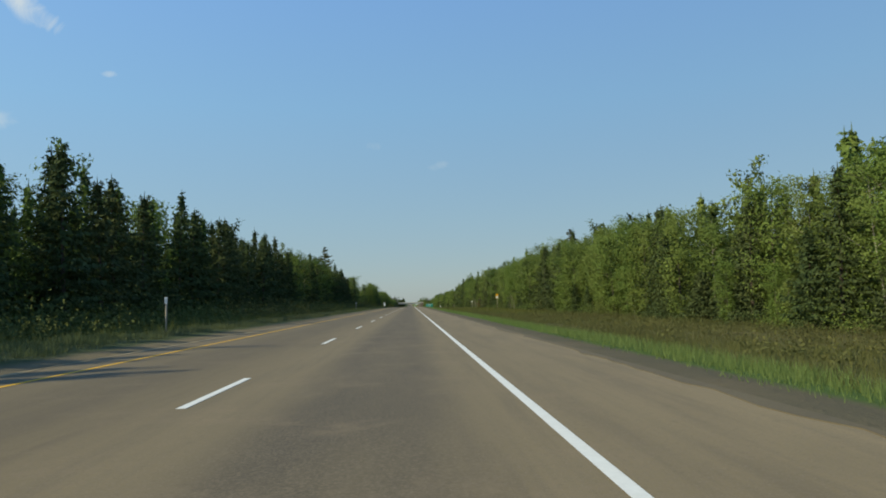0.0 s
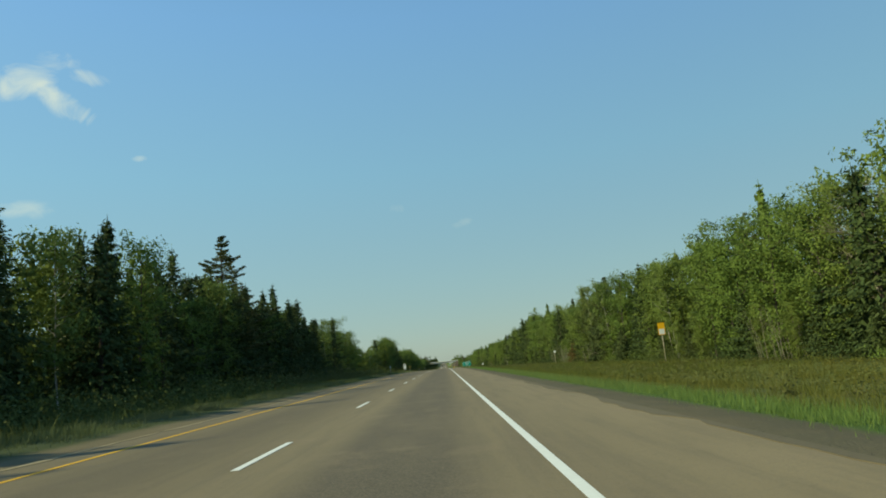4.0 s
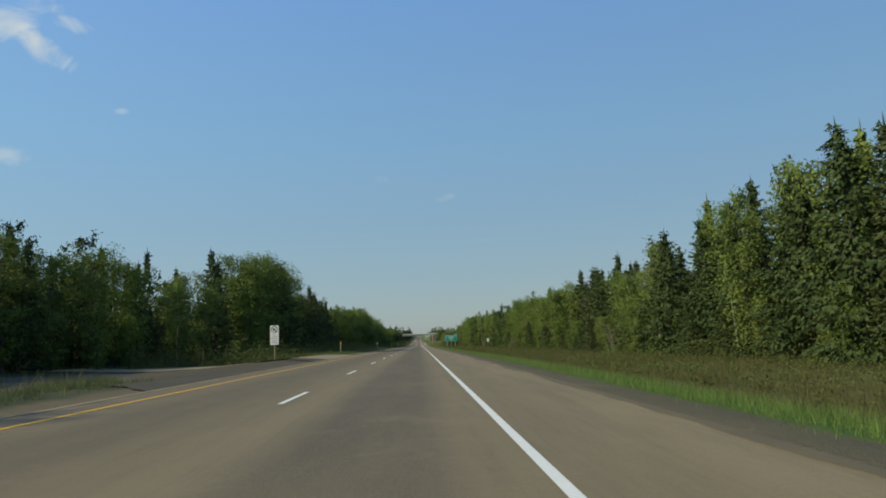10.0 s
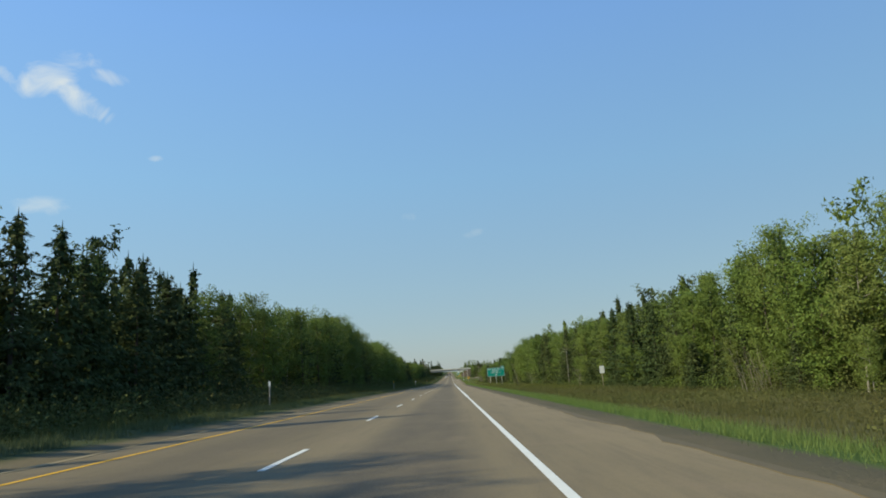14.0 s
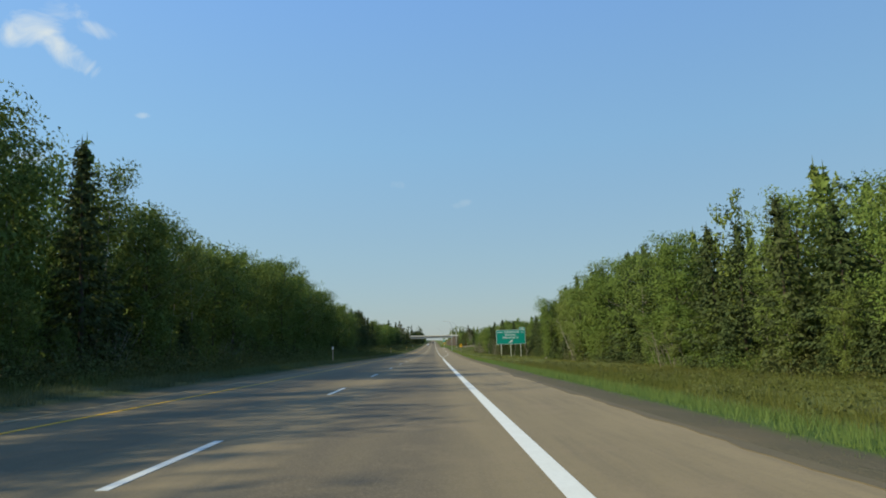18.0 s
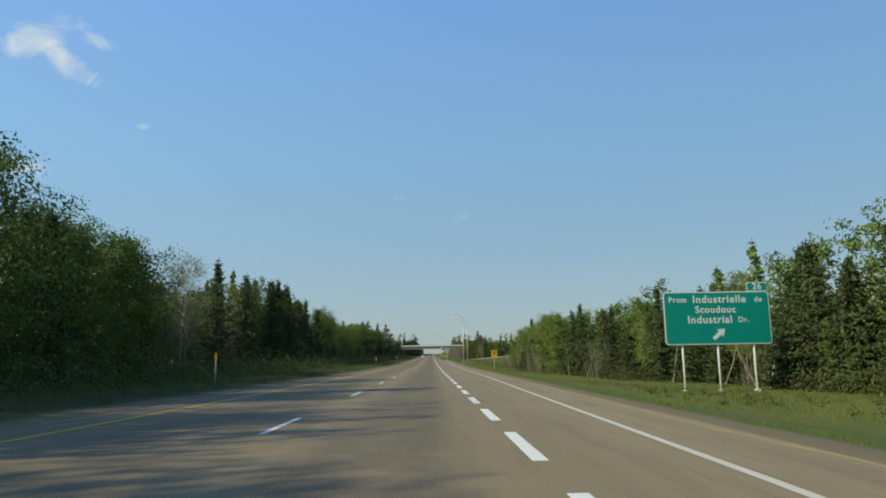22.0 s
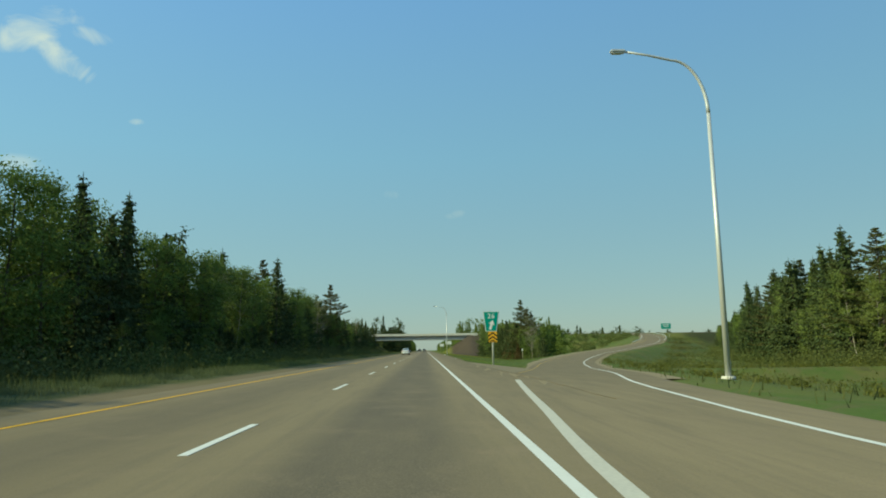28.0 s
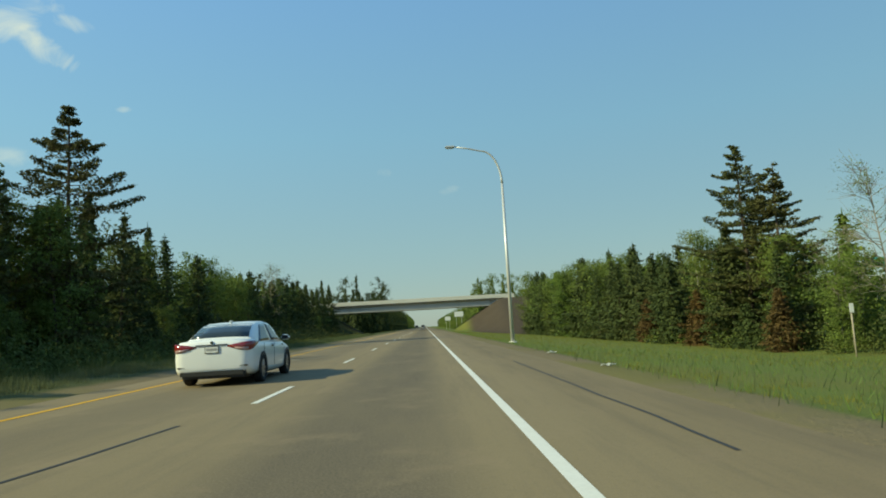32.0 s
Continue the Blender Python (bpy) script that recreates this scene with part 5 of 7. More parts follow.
def make_kinds():
    r = np.random.default_rng(5)
    for i, (h, w) in enumerate(((13.0, 3.3), (11.0, 3.2), (14.5, 3.4), (8.0, 2.5))):
        t, c = spruce_parts(r, h, w)
        name, label = (("spruce_tree", "dark green spruce with drooping ragged branches at the forest edge"), ("broad_spruce", "broad dark green spruce with branches down to the ground"), ("tall_spruce", "tall dark green spruce that stands above the woods"), ("small_spruce", "small dark green spruce at the foot of the woods"))[i]
        add_kind(f"spruce{i}", name, label, "tree", t, c, "bark", "needle")
    for i, (h, w, lo) in enumerate(((12.5, 2.9, 0.06), (11.0, 3.2, 0.05), (14.5, 3.2, 0.10))):
        t, c = broad_parts(r, h, w, 5600, 0.150, lo, clumps=80, sides=5, core=0.34)
        name, label = (("broadleaf_tree", "leafy green broadleaf tree at the forest edge"), ("bushy_broadleaf_tree", "bushy green broadleaf tree with leaves down to the ground"), ("tall_broadleaf_tree", "tall green broadleaf tree with a rounded top"))[i]
        add_kind(f"leafy{i}", name, label, "tree", t, c, "bark", "leaf")
    for i, (h, w, lo) in enumerate(((12.0, 2.1, 0.26), (13.5, 2.3, 0.34), (10.0, 2.0, 0.20))):
        t, c = broad_parts(r, h, w, 3600, 0.145, lo, 0.075, 50, thick=0.0034, core=0.26)
        add_kind(f"birch{i}", "birch_tree", "slender birch with pale trunk and light young leaves", "tree", t, c, "birch_bark", "poplar_leaf")
    for i, (h, w) in enumerate(((17.5, 4.3), (15.0, 3.6))):
        t, c = pine_parts(r, h, w)
        add_kind(f"pine{i}", "pine_tree", "tall pine with layered boughs narrowing to its tip", "tree", t, c, "bark", "pine_needle")
    for i, (h, w) in enumerate(((11.5, 2.4), (14.0, 2.8))):
        t, c = broad_parts(r, h, w, 1500, 0.105, 0.25, 0.04, 44, 1.0, thick=0.0045)
        add_kind(f"bare{i}", "sparse_tree", "nearly bare grey tree with thin twigs", "tree", t, c, "grey_wood", "poplar_leaf")
    t, c = spruce_parts(r, 5.0, 1.7)
    add_kind("rust", "rusty_fir", "small rust-brown dying fir at the forest edge", "tree", t, c, "bark", "rust_leaf")
    t, c = spruce_parts(r, 4.2, 1.6)
    add_kind("fir", "young_fir", "young dark green fir at the forest edge", "tree", t, c, "bark", "needle")
    # bare leaning trunks
    for i in range(2):
        pts, rad = tapered_trunk(r, 8.5, 0.09, 0.16, 0.3)
        tw = [tube(pts, rad, 6)]
        for k in range(6):
            root = along(pts, r.uniform(0.45, 0.95))
            tw.append(tube([root, root + r.normal(size=3) * np.array([0.7, 0.7, 0.3]) + [0, 0, 0.6]], [0.025, 0.008], 4, False))
        add_kind(f"snag{i}", "leaning_trunk", "pale leafless trunk that leans out of the woods", "tree trunk", merge(tw), leaf_tris(r, np.array([along(pts, 0.97) + r.normal(size=3) * 0.4 for _ in range(25)]), 0.25), "birch_bark", "poplar_leaf")
    for i in range(2):
        stems, tops = [], []
        for k in range(24):
            x, y, h = r.uniform(-1.6, 1.6), r.uniform(-1.6, 1.6), r.uniform(2.2, 4.8)
            dx, dy = -0.22 * h + r.normal() * 0.35, r.normal() * 0.35
            pts = [(x, y, -0.2), (x + dx * 0.35 + r.normal() * 0.08, y + dy * 0.4, h * 0.5), (x + dx, y + dy, h)]
            stems.append(tube(pts, [0.026, 0.018, 0.007], 4, False))
            for _ in range(3):
                q = np.array(pts[1]) + (np.array(pts[2]) - np.array(pts[1])) * r.uniform(0, 0.8)
                stems.append(tube([q, q + r.normal(size=3) * np.array([0.3, 0.3, 0.1]) + [0, 0, 0.35]], [0.010, 0.004], 3, False))
            tops += [np.array(pts[2]) + r.normal(size=3) * np.array([0.3, 0.3, 0.5]) - [0, 0, 0.5] for _ in range(14)]
        add_kind(f"stems{i}", "stem_thicket", "thicket of thin pale leaning stems with few leaves", "bush", merge(stems), leaf_tris(r, np.array(tops), 0.11), "grey_wood", "scrub")


make_kinds()

# forest edges: y, x of the first trees, lowest and highest scale
LEFT_EDGE = [(-80, -24, 1.09, 1.2), (60, -24, 1.09, 1.22), (120, -24, 1.08, 1.2), (150, -24, 1.11, 1.26), (215, -23, 1.05, 1.2), (238, -20, 1.03, 1.2), (262, -19.5, 0.98, 1.12), (278, -20.5, 0.95, 1.1), (288, -26, 0.82, 1.0), (306, -26, 0.82, 0.98), (318, -26, 1.01, 1.14), (334, -26, 1.01, 1.14), (340, -27, 0.77, 0.95), (346, -42, 1.03, 1.25), (388, -44, 1.03, 1.25), (398, -38, 1.03, 1.2), (407, -31, 0.92, 1.08), (415, -25, 0.95, 1.1), (426, -21.5, 1.15, 1.3), (448, -21.5, 1.15, 1.3), (460, -21, 1.01, 1.14), (480, -21, 0.98, 1.12), (540, -22, 1.01, 1.16), (560, -21, 1.03, 1.2), (590, -20, 1.11, 1.28), (604, -20, 1.24, 1.4), (628, -20, 1.19, 1.38), (646, -20, 1.08, 1.2), (668, -20.5, 1.03, 1.16), (684, -21, 1.15, 1.32), (712, -21.5, 1.26, 1.42), (734, -22, 1.22, 1.38), (748, -20.5, 1.06, 1.2), (770, -19.5, 0.94, 1.1), (788, -20.5, 0.9, 1.05), (794, -27, 0.82, 0.98), (806, -27.5, 0.74, 0.9), (828, -28, 0.82, 1.0), (842, -27, 0.98, 1.15), (856, -26, 1.16, 1.37), (878, -23, 1.14, 1.32), (896, -23, 0.95, 1.08), (930, -23.5, 0.82, 0.95), (962, -23.5, 0.82, 0.96), (985, -23, 1.03, 1.18), (1040, -23, 1.01, 1.18), (1085, -23, 0.98, 1.12), (1105, -22.5, 1.13, 1.3), (1130, -22.5, 0.92, 1.06), (1150, -22.8, 0.8, 0.95), (1170, -23.5, 0.78, 0.92), (1232, -22.5, 0.9, 1.06), (1252, -21.5, 0.8, 0.95)]
RIGHT_EDGE = [(-80, 28, 0.87, 1.03), (40, 29.5, 0.83, 0.92), (62, 30, 0.84, 0.94), (84, 30.5, 0.96, 1.06), (112, 31, 0.94, 1.03), (140, 31.5, 1.03, 1.14), (165, 32, 1.05, 1.17), (230, 32, 0.97, 1.1), (262, 32, 1.05, 1.17), (290, 32, 0.96, 1.08), (328, 32, 0.96, 1.1), (344, 32, 1.03, 1.14), (356, 32, 1.21, 1.34), (385, 32, 1.17, 1.28), (402, 31.5, 1.13, 1.25), (420, 31, 0.94, 1.04), (446, 31, 0.96, 1.06), (475, 31, 0.88, 0.98), (500, 31, 0.97, 1.06), (600, 30, 0.97, 1.06), (650, 29.5, 1.03, 1.12), (672, 29, 1.08, 1.16), (690, 29, 1.19, 1.29), (710, 29, 1.17, 1.28), (728, 29, 1.03, 1.14), (745, 28.5, 0.94, 1.1), (765, 30.5, 0.86, 0.98), (788, 30.5, 0.76, 0.88), (802, 26, 0.72, 0.84), (820, 22, 0.7, 0.83), (845, 21.7, 0.68, 0.81), (868, 21.3, 0.58, 0.7), (890, 22.3, 0.62, 0.75), (912, 26, 0.64, 0.77), (920, 28, 0.68, 0.83), (935, 33, 1.02, 1.22), (985, 45.5, 1.05, 1.25), (1010, 52, 1.1, 1.28), (1050, 62.5, 1.08, 1.25), (1071, 68, 1.0, 1.18), (1090, 75, 0.9, 1.05), (1125, 90, 0.8, 0.95), (1170, 108, 0.75, 0.9), (1225, 128, 0.72, 0.88)]


def edge_at(table, y):
    return tuple(float(np.interp(y, [r[0] for r in table], [r[i] for r in table])) for i in (1, 2, 3))


def front_row(table, side, y0, y1, gap, mixes):
    y = y0
    while y < y1:
        x, lo, hi = edge_at(table, y)
        mix = [m for m in mixes if m[0] <= y][-1][1]
        keys, weights = zip(*mix)
        w = np.array(weights, float)
        key = keys[int(RNG.choice(len(keys), p=w / w.sum()))]
        depth = RNG.uniform(0.0, 5.0)
        scale = RNG.uniform(lo, hi)
        if key.startswith("pine"):
            depth, scale = depth + 2.5, RNG.uniform(0.9, 1.1) * (lo + hi) / 2
        if key in ("rust", "fir"):
            depth, scale = RNG.uniform(-1.0, 0.6), RNG.uniform(0.6, 1.1)
        if key.startswith("snag"):
            depth = RNG.uniform(-0.6, 1.0)
        scale *= {"spruce1": 1.14, "spruce2": 0.92, "leafy1": 1.14, "leafy2": 0.92, "birch0": 1.06, "birch2": 1.22, "spruce3": 1.2, "bare0": 1.1, "bare1": 0.95}.get(key, 1.0)
        plant(key, x + side * depth, y + RNG.uniform(-1, 1), scale, lean=2.0)
        y += gap * RNG.uniform(0.6, 1.4) * (0.55 if key in ("rust", "fir") or key.startswith("snag") else 1.0)


DARK = [("spruce0", 4), ("spruce1", 4), ("spruce2", 3), ("spruce3", 0.6), ("leafy0", 1.0), ("birch0", 0.5), ("fir", 1.6)]
MIXED = [("spruce0", 2), ("spruce1", 2), ("spruce2", 1.6), ("leafy0", 2), ("leafy1", 2), ("birch0", 1.2), ("birch1", 1.2), ("fir", 1.0), ("bare0", 0.5)]
LEAFY = [("leafy0", 3), ("leafy1", 3), ("leafy2", 3), ("birch1", 2), ("birch2", 1), ("spruce0", 1.1), ("spruce2", 0.7), ("fir", 0.5)]
THIN = [("birch0", 2.4), ("birch1", 2.4), ("birch2", 2), ("bare0", 1.6), ("spruce1", 1.4), ("spruce3", 1.2), ("leafy1", 1.4), ("snag0", 0.6)]
RIGHT_MIX = [("spruce0", 2.4), ("spruce1", 2.4), ("spruce2", 1.5), ("leafy0", 2.6), ("leafy1", 1.6), ("leafy2", 2.0), ("birch0", 1.0), ("birch1", 1.0), ("fir", 1.2), ("rust", 0.25), ("snag0", 0.2), ("bare1", 0.4)]
RIGHT_LEAFY = [("leafy0", 3.2), ("leafy1", 3.2), ("leafy2", 3.2), ("birch0", 1.0), ("birch1", 1.0), ("spruce1", 1.2), ("spruce0", 0.6), ("fir", 1.2), ("snag0", 0.15), ("rust", 0.12)]
RIGHT_BIRCH = [("leafy0", 2.4), ("leafy2", 2.4), ("birch0", 1.2), ("birch1", 1.4), ("spruce0", 2.2), ("spruce1", 2.6), ("fir", 1.4), ("snag0", 0.25)]
TALL = [("spruce0", 2), ("spruce1", 2.2), ("spruce2", 1.6), ("leafy0", 0.8), ("leafy2", 0.8), ("birch1", 0.6), ("fir", 1.6), ("snag0", 0.2)]
SCRUBBY = [("leafy1", 3), ("leafy0", 2.0), ("birch0", 1.2), ("birch2", 2.0), ("spruce1", 1.6), ("spruce3", 1.2), ("fir", 1.2), ("snag0", 0.3), ("bare0", 0.5)]
CONIFERS = [("spruce0", 3.0), ("spruce1", 3.0), ("spruce2", 1.4), ("spruce3", 1.6), ("leafy0", 1.0), ("birch0", 0.7), ("birch2", 0.6), ("fir", 1.6), ("bare0", 0.3)]
RIGHT_THIN = [("spruce0", 1.6), ("spruce1", 2.0), ("spruce3", 1.6), ("leafy1", 2.0), ("birch0", 1.2), ("birch2", 1.2), ("bare0", 0.6), ("snag0", 0.3)]
front_row(LEFT_EDGE, -1, -20, 1251, 2.8, [(-99, DARK), (225, DARK), (275, LEAFY), (400, LEAFY), (440, DARK), (545, LEAFY), (640, LEAFY), (792, THIN), (848, DARK), (890, MIXED), (905, LEAFY), (985, MIXED), (1100, MIXED), (1180, DARK)])
front_row(RIGHT_EDGE, 1, -10, 1222, 2.7, [(-99, RIGHT_MIX), (90, RIGHT_LEAFY), (130, RIGHT_MIX), (250, RIGHT_MIX), (340, TALL), (408, CONIFERS), (462, RIGHT_LEAFY), (520, RIGHT_MIX), (610, RIGHT_BIRCH), (740, CONIFERS), (768, CONIFERS), (806, RIGHT_THIN), (830, SCRUBBY), (935, CONIFERS)])
# the wooded island between highway and ramp
for i in range(52):
    iy = 1106 + 128 * (i + RNG.uniform(0, 1)) / 52
    key = ["leafy0", "birch0", "spruce1", "leafy1", "spruce3", "spruce0"][int(RNG.integers(0, 6))]
    top = float(np.interp(iy, [1106, 1118, 1124, 1140, 1160, 1175, 1210], [0.5, 0.58, 0.72, 0.84, 0.96, 1.06, 1.12]))
    plant(key, RNG.uniform(29, 33) - (iy - 1108) * 0.02, iy, top * RNG.uniform(0.88, 1.06) * (1.45 if key == "spruce3" else 1.0))
for key, x, y, s in (("rust", 28.3, 1136, 1.05), ("rust", 28.4, 1151, 1.0), ("rust", 28.0, 1121, 0.9), ("fir", 28.5, 1122, 1.0), ("fir", 28.5, 1127, 0.9), ("fir", 28.3, 1143, 1.1)):
    plant(key, x, y, s)
# the back of the island, before the overpass embankment
for i in range(20):
    q = (i + RNG.uniform(0, 1)) / 20
    key = ["leafy0", "birch1", "spruce1", "leafy1", "spruce0", "birch0"][int(RNG.integers(0, 6))]
    plant(key, 34 + 22 * q + RNG.uniform(-1, 1), 1178 + 20 * q + RNG.uniform(-3, 3), RNG.uniform(0.82, 1.02))
# trees that stand out by their height and place
for key, x, y, s in (("pine0", 30.2, 1129.6, 0.93), ("pine1", 31.2, 1126, 1.0), ("pine1", 33.5, 1133, 0.96), ("birch1", 29.4, 1137, 0.82), ("bare1", 30.6, 1113, 0.92), ("bare0", 31.8, 1119, 0.78), ("pine0", -24.0, 1125, 1.14), ("pine1", -26.5, 1117, 1.16), ("bare0", -24, 1192, 1.2), ("pine0", -29, 1066, 1.08), ("spruce2", -23.0, 1052, 1.2),
                     ("leafy2", -26.5, 321, 1.03), ("leafy0", -25.0, 326, 1.14), ("leafy2", -26, 331, 1.0), ("leafy0", -25.5, 335, 1.0), ("leafy2", -22.5, 428, 1.1), ("leafy2", -23.4, 433, 1.18), ("leafy0", -22.2, 438, 1.34), ("leafy2", -23.5, 444, 1.24), ("leafy2", -22.5, 449, 1.18), ("spruce2", -22.5, 452.5, 1.2), ("leafy2", -23.5, 455.5, 1.2), ("leafy2", -22.2, 459.5, 1.1), ("spruce2", 33, 438, 1.04), ("spruce2", 34, 444, 1.06), ("spruce0", 33, 449, 1.1), ("spruce2", 34.5, 432, 1.0), ("leafy2", -22.5, 621, 1.2), ("leafy0", -23.5, 627, 1.28), ("pine0", 54, 1010, 0.95), ("pine1", 56.5, 1019, 1.08), ("spruce2", 58.5, 1026, 1.1), ("pine0", 61.5, 1039, 0.92), ("pine1", 65.5, 1056, 1.08), ("spruce2", 53, 1004, 1.12), ("birch1", 52.5, 1013, 0.85), ("birch0", 54, 1019, 0.85), ("birch1", 55.5, 1025, 0.8), ("birch2", 57, 1031, 0.9), ("birch0", 51, 1007, 0.9), ("birch1", 59, 1039, 0.85), ("pine0", 43.0, 165.5, 1.12), ("pine1", 37.4, 202, 1.06), ("pine1", 40.0, 215, 0.9), ("pine0", 44.5, 296, 1.22), ("pine1", -26.5, 228, 1.18), ("pine0", -24.5, 214, 1.15), ("spruce2", -23, 251, 1.08), ("bare1", -42, 300, 0.9), ("bare0", -30, 306, 0.85), ("bare1", -44, 410, 0.95), ("spruce2", -23.6, 812.7, 0.97), ("bare1", -24.0, 802, 1.06), ("bare0", -24.6, 805.5, 1.22), ("bare1", -25.5, 807.5, 1.04), ("spruce0", -26.5, 836, 1.2), ("spruce2", -27.5, 838.5, 1.08), ("spruce2", -27, 772, 0.85), ("spruce0", -30, 790, 0.95), ("snag0", 29.6, 784, 0.7), ("snag1", 30.2, 787, 0.75), ("snag0", 30.8, 790, 0.6), ("snag1", 29.4, 792, 0.7), ("snag0", 31.2, 782, 0.7), ("snag1", 29.5, 722, 0.9), ("snag0", 30.0, 716, 0.95), ("spruce2", 31.5, 744, 1.02), ("spruce0", 32, 741, 1.04), ("spruce0", 31.5, 752, 0.96), ("spruce1", 32, 759, 1.05), ("birch1", 30.5, 733, 1.12), ("leafy2", 31, 729, 1.0), ("birch0", 30.4, 737, 1.1), ("spruce2", 40, 590, 1.1), ("spruce2", 38, 400, 1.1), ("spruce0", 36, 409, 1.0)):
    plant(key, x, y, s)

# thickets of thin stems before the woods
for i, y in enumerate((188, 262, 284, 288, 292, 297, 420, 520, 598, 668, 716, 787, 812, 838, 850, 862, 876, 893, 905)):
    plant(f"stems{i % 2}", edge_at(RIGHT_EDGE, y)[0] - RNG.uniform(0.0, 1.4), y, RNG.uniform(0.75, 1.1), RNG.uniform(-40, 40))
for i, y in enumerate((800, 806, 812, 819, 826, 833, 840, 292, 300, 318, 640, 668)):
    plant(f"stems{i % 2}", edge_at(LEFT_EDGE, y)[0] + RNG.uniform(0.0, 1.4), y, RNG.uniform(0.75, 1.1), RNG.uniform(140, 220))
# pale stems that stand before the scrub at the exit
for i in range(11):
    y = 766 + 142 * (i + RNG.uniform(0, 1)) / 11
    plant(("snag0", "snag1")[i % 2], edge_at(RIGHT_EDGE, y)[0] - RNG.uniform(0.2, 1.2), y, RNG.uniform(0.5, 0.8))
# saplings that close the foot of the woods
for table, side, y0, y1 in ((RIGHT_EDGE, 1, -5, 925), (LEFT_EDGE, -1, 600, 1248)):
    y = y0
    while y < y1:
        key = ("leafy1", "spruce3", "leafy0", "fir", "spruce1", "birch2")[int(RNG.integers(0, 6))]
        size = {"fir": 1.0, "spruce3": 0.75}.get(key, 0.5)
        plant(key, edge_at(table, y)[0] + side * RNG.uniform(-0.6, 1.2), y, size * RNG.uniform(0.75, 1.2), group="saplings at the forest edge")
        y += 4.4 * RNG.uniform(0.5, 1.5)
# a second, closer row where the woods stand thickest
for y0, y1, gap, x0, x1, lo, hi, keys in ((200, 264, 2.7, -27, -22.5, 0.95, 1.15, ("spruce0", "spruce1", "leafy0", "spruce2")), (716, 782, 3.6, -27, -23, 0.98, 1.15, ("leafy0", "leafy1", "leafy2", "spruce1"))):
    y = y0
    while y < y1:
        plant(keys[int(RNG.integers(0, len(keys)))], RNG.uniform(x0, x1), y, RNG.uniform(lo, hi), lean=1.5)
        y += gap * RNG.uniform(0.7, 1.3)
for key, x, y, scale in (("leafy2", -22.5, 585.5, 1.08), ("leafy2", -22.2, 590, 1.12), ("leafy0", -22.8, 594.5, 1.26)):
    plant(key, x, y, scale)


# woods behind the first row, in blocks
def woods_block(rng, length, rows, leafy, high, fine=1.0, inside=True):
    tri = []
    for depth in rows:
        y = 0.0
        while y < length:
            h = rng.uniform(9.5, 14.5) * high
            off = np.array([depth + rng.uniform(-2, 2), y + rng.uniform(-1, 1), -0.2])
            if rng.uniform() < leafy:
                _, c = broad_parts(rng, h, rng.uniform(2.4, 3.3), int(950 * fine), 0.27, 0.10, 0.03, 26, core=0.3)
            else:
                c = spruce_crown(rng, h, rng.uniform(2.5, 3.2), 22, 5, 9, 0.50, 0.03, 26)
            tri.append(c + off)
            y += rng.uniform(3.0, 4.8)
    # the crowns further in
    if inside:
        n = int(length * 42 * fine)
        deep = np.stack([rows[-1] + rng.uniform(2, 15, n), rng.uniform(0, length, n), rng.uniform(1.0, 9.5, n) * high], 1)
        tri.append(leaf_tris(rng, deep, 0.75, 0.0))
    # saplings and brush that close the woods near the ground
    n = int(length * 170 * fine)
    low = np.stack([rng.uniform(-1.5, rows[-1] + 2, n), rng.uniform(-1, length + 1, n), 6.5 * rng.uniform(0, 1, n) ** 1.3], 1)
    tri.append(leaf_tris(rng, low, 0.21, 0.0))
    return np.concatenate(tri)


WOODS = {}
_r = np.random.default_rng(21)
for key, leafy in (("dark", 0.3), ("mixed", 0.55), ("leafy", 0.8)):
    WOODS[key] = mesh_tris("woods_" + key, woods_block(_r, 50, (0, 6.0), leafy, 1.0), M["leaf"] if leafy > 0.5 else M["needle"])


WOODS["far"] = mesh_tris("woods_far", woods_block(_r, 50, (0,), 0.6, 1.0, 0.7, False), M["leaf"])
WOODS["island"] = mesh_tris("woods_island", woods_block(_r, 50, (0, 6.0), 0.6, 1.0, 1.0, False), M["leaf"])


def woods(key, x, y, mirror, scale=1.0, turn=0.0):
    ob = new("woods", WOODS[key])
    ob.matrix_basis = pose(x, y, ground_z(x + mirror * 8, y + 20) - 0.1 - 20 * slope(y + 20), math.degrees(math.atan(slope(y + 20))), 0, turn) @ Matrix.Diagonal((mirror, 1, scale, 1))
    tagged(ob, "dense mixed woods behind the forest edge", "woods", kind="stuff")


for k in range(-2, 25):
    y = k * 50.0
    lk = "leafy" if 540 <= y < 760 or 880 <= y < 1000 else "mixed" if y in (300, 350, 750, 800) else ("dark", "mixed")[k % 2]
    x, lo, hi = edge_at(LEFT_EDGE, y + 25)
    xa, xb = edge_at(LEFT_EDGE, y)[0], edge_at(LEFT_EDGE, y + 50)[0]
    if y not in (350,):
        woods(lk, min(xa, x, xb) - 4.5, y, -1, 1.08 * (lo + hi) / 2)
        # added row, unseen from the road, to keep the sun off the edge trees
        woods("dark", min(xa, x, xb) - 19, y, -1, 1.0 * (lo + hi) / 2)
    else:
        woods(lk, -47, y, -1, 1.15)
        woods("dark", -50, y - 34, -1, 1.1)
        woods("leafy", -46, y + 36, -1, 1.1)
    if y < 910:
        x, lo, hi = edge_at(RIGHT_EDGE, y + 25)
        xa, xb = edge_at(RIGHT_EDGE, y)[0], edge_at(RIGHT_EDGE, y + 50)[0]
        woods(("leafy", "mixed", "dark")[k % 3], max(xa, x, xb) + 4.5, y, 1, 1.14 * (lo + hi) / 2)
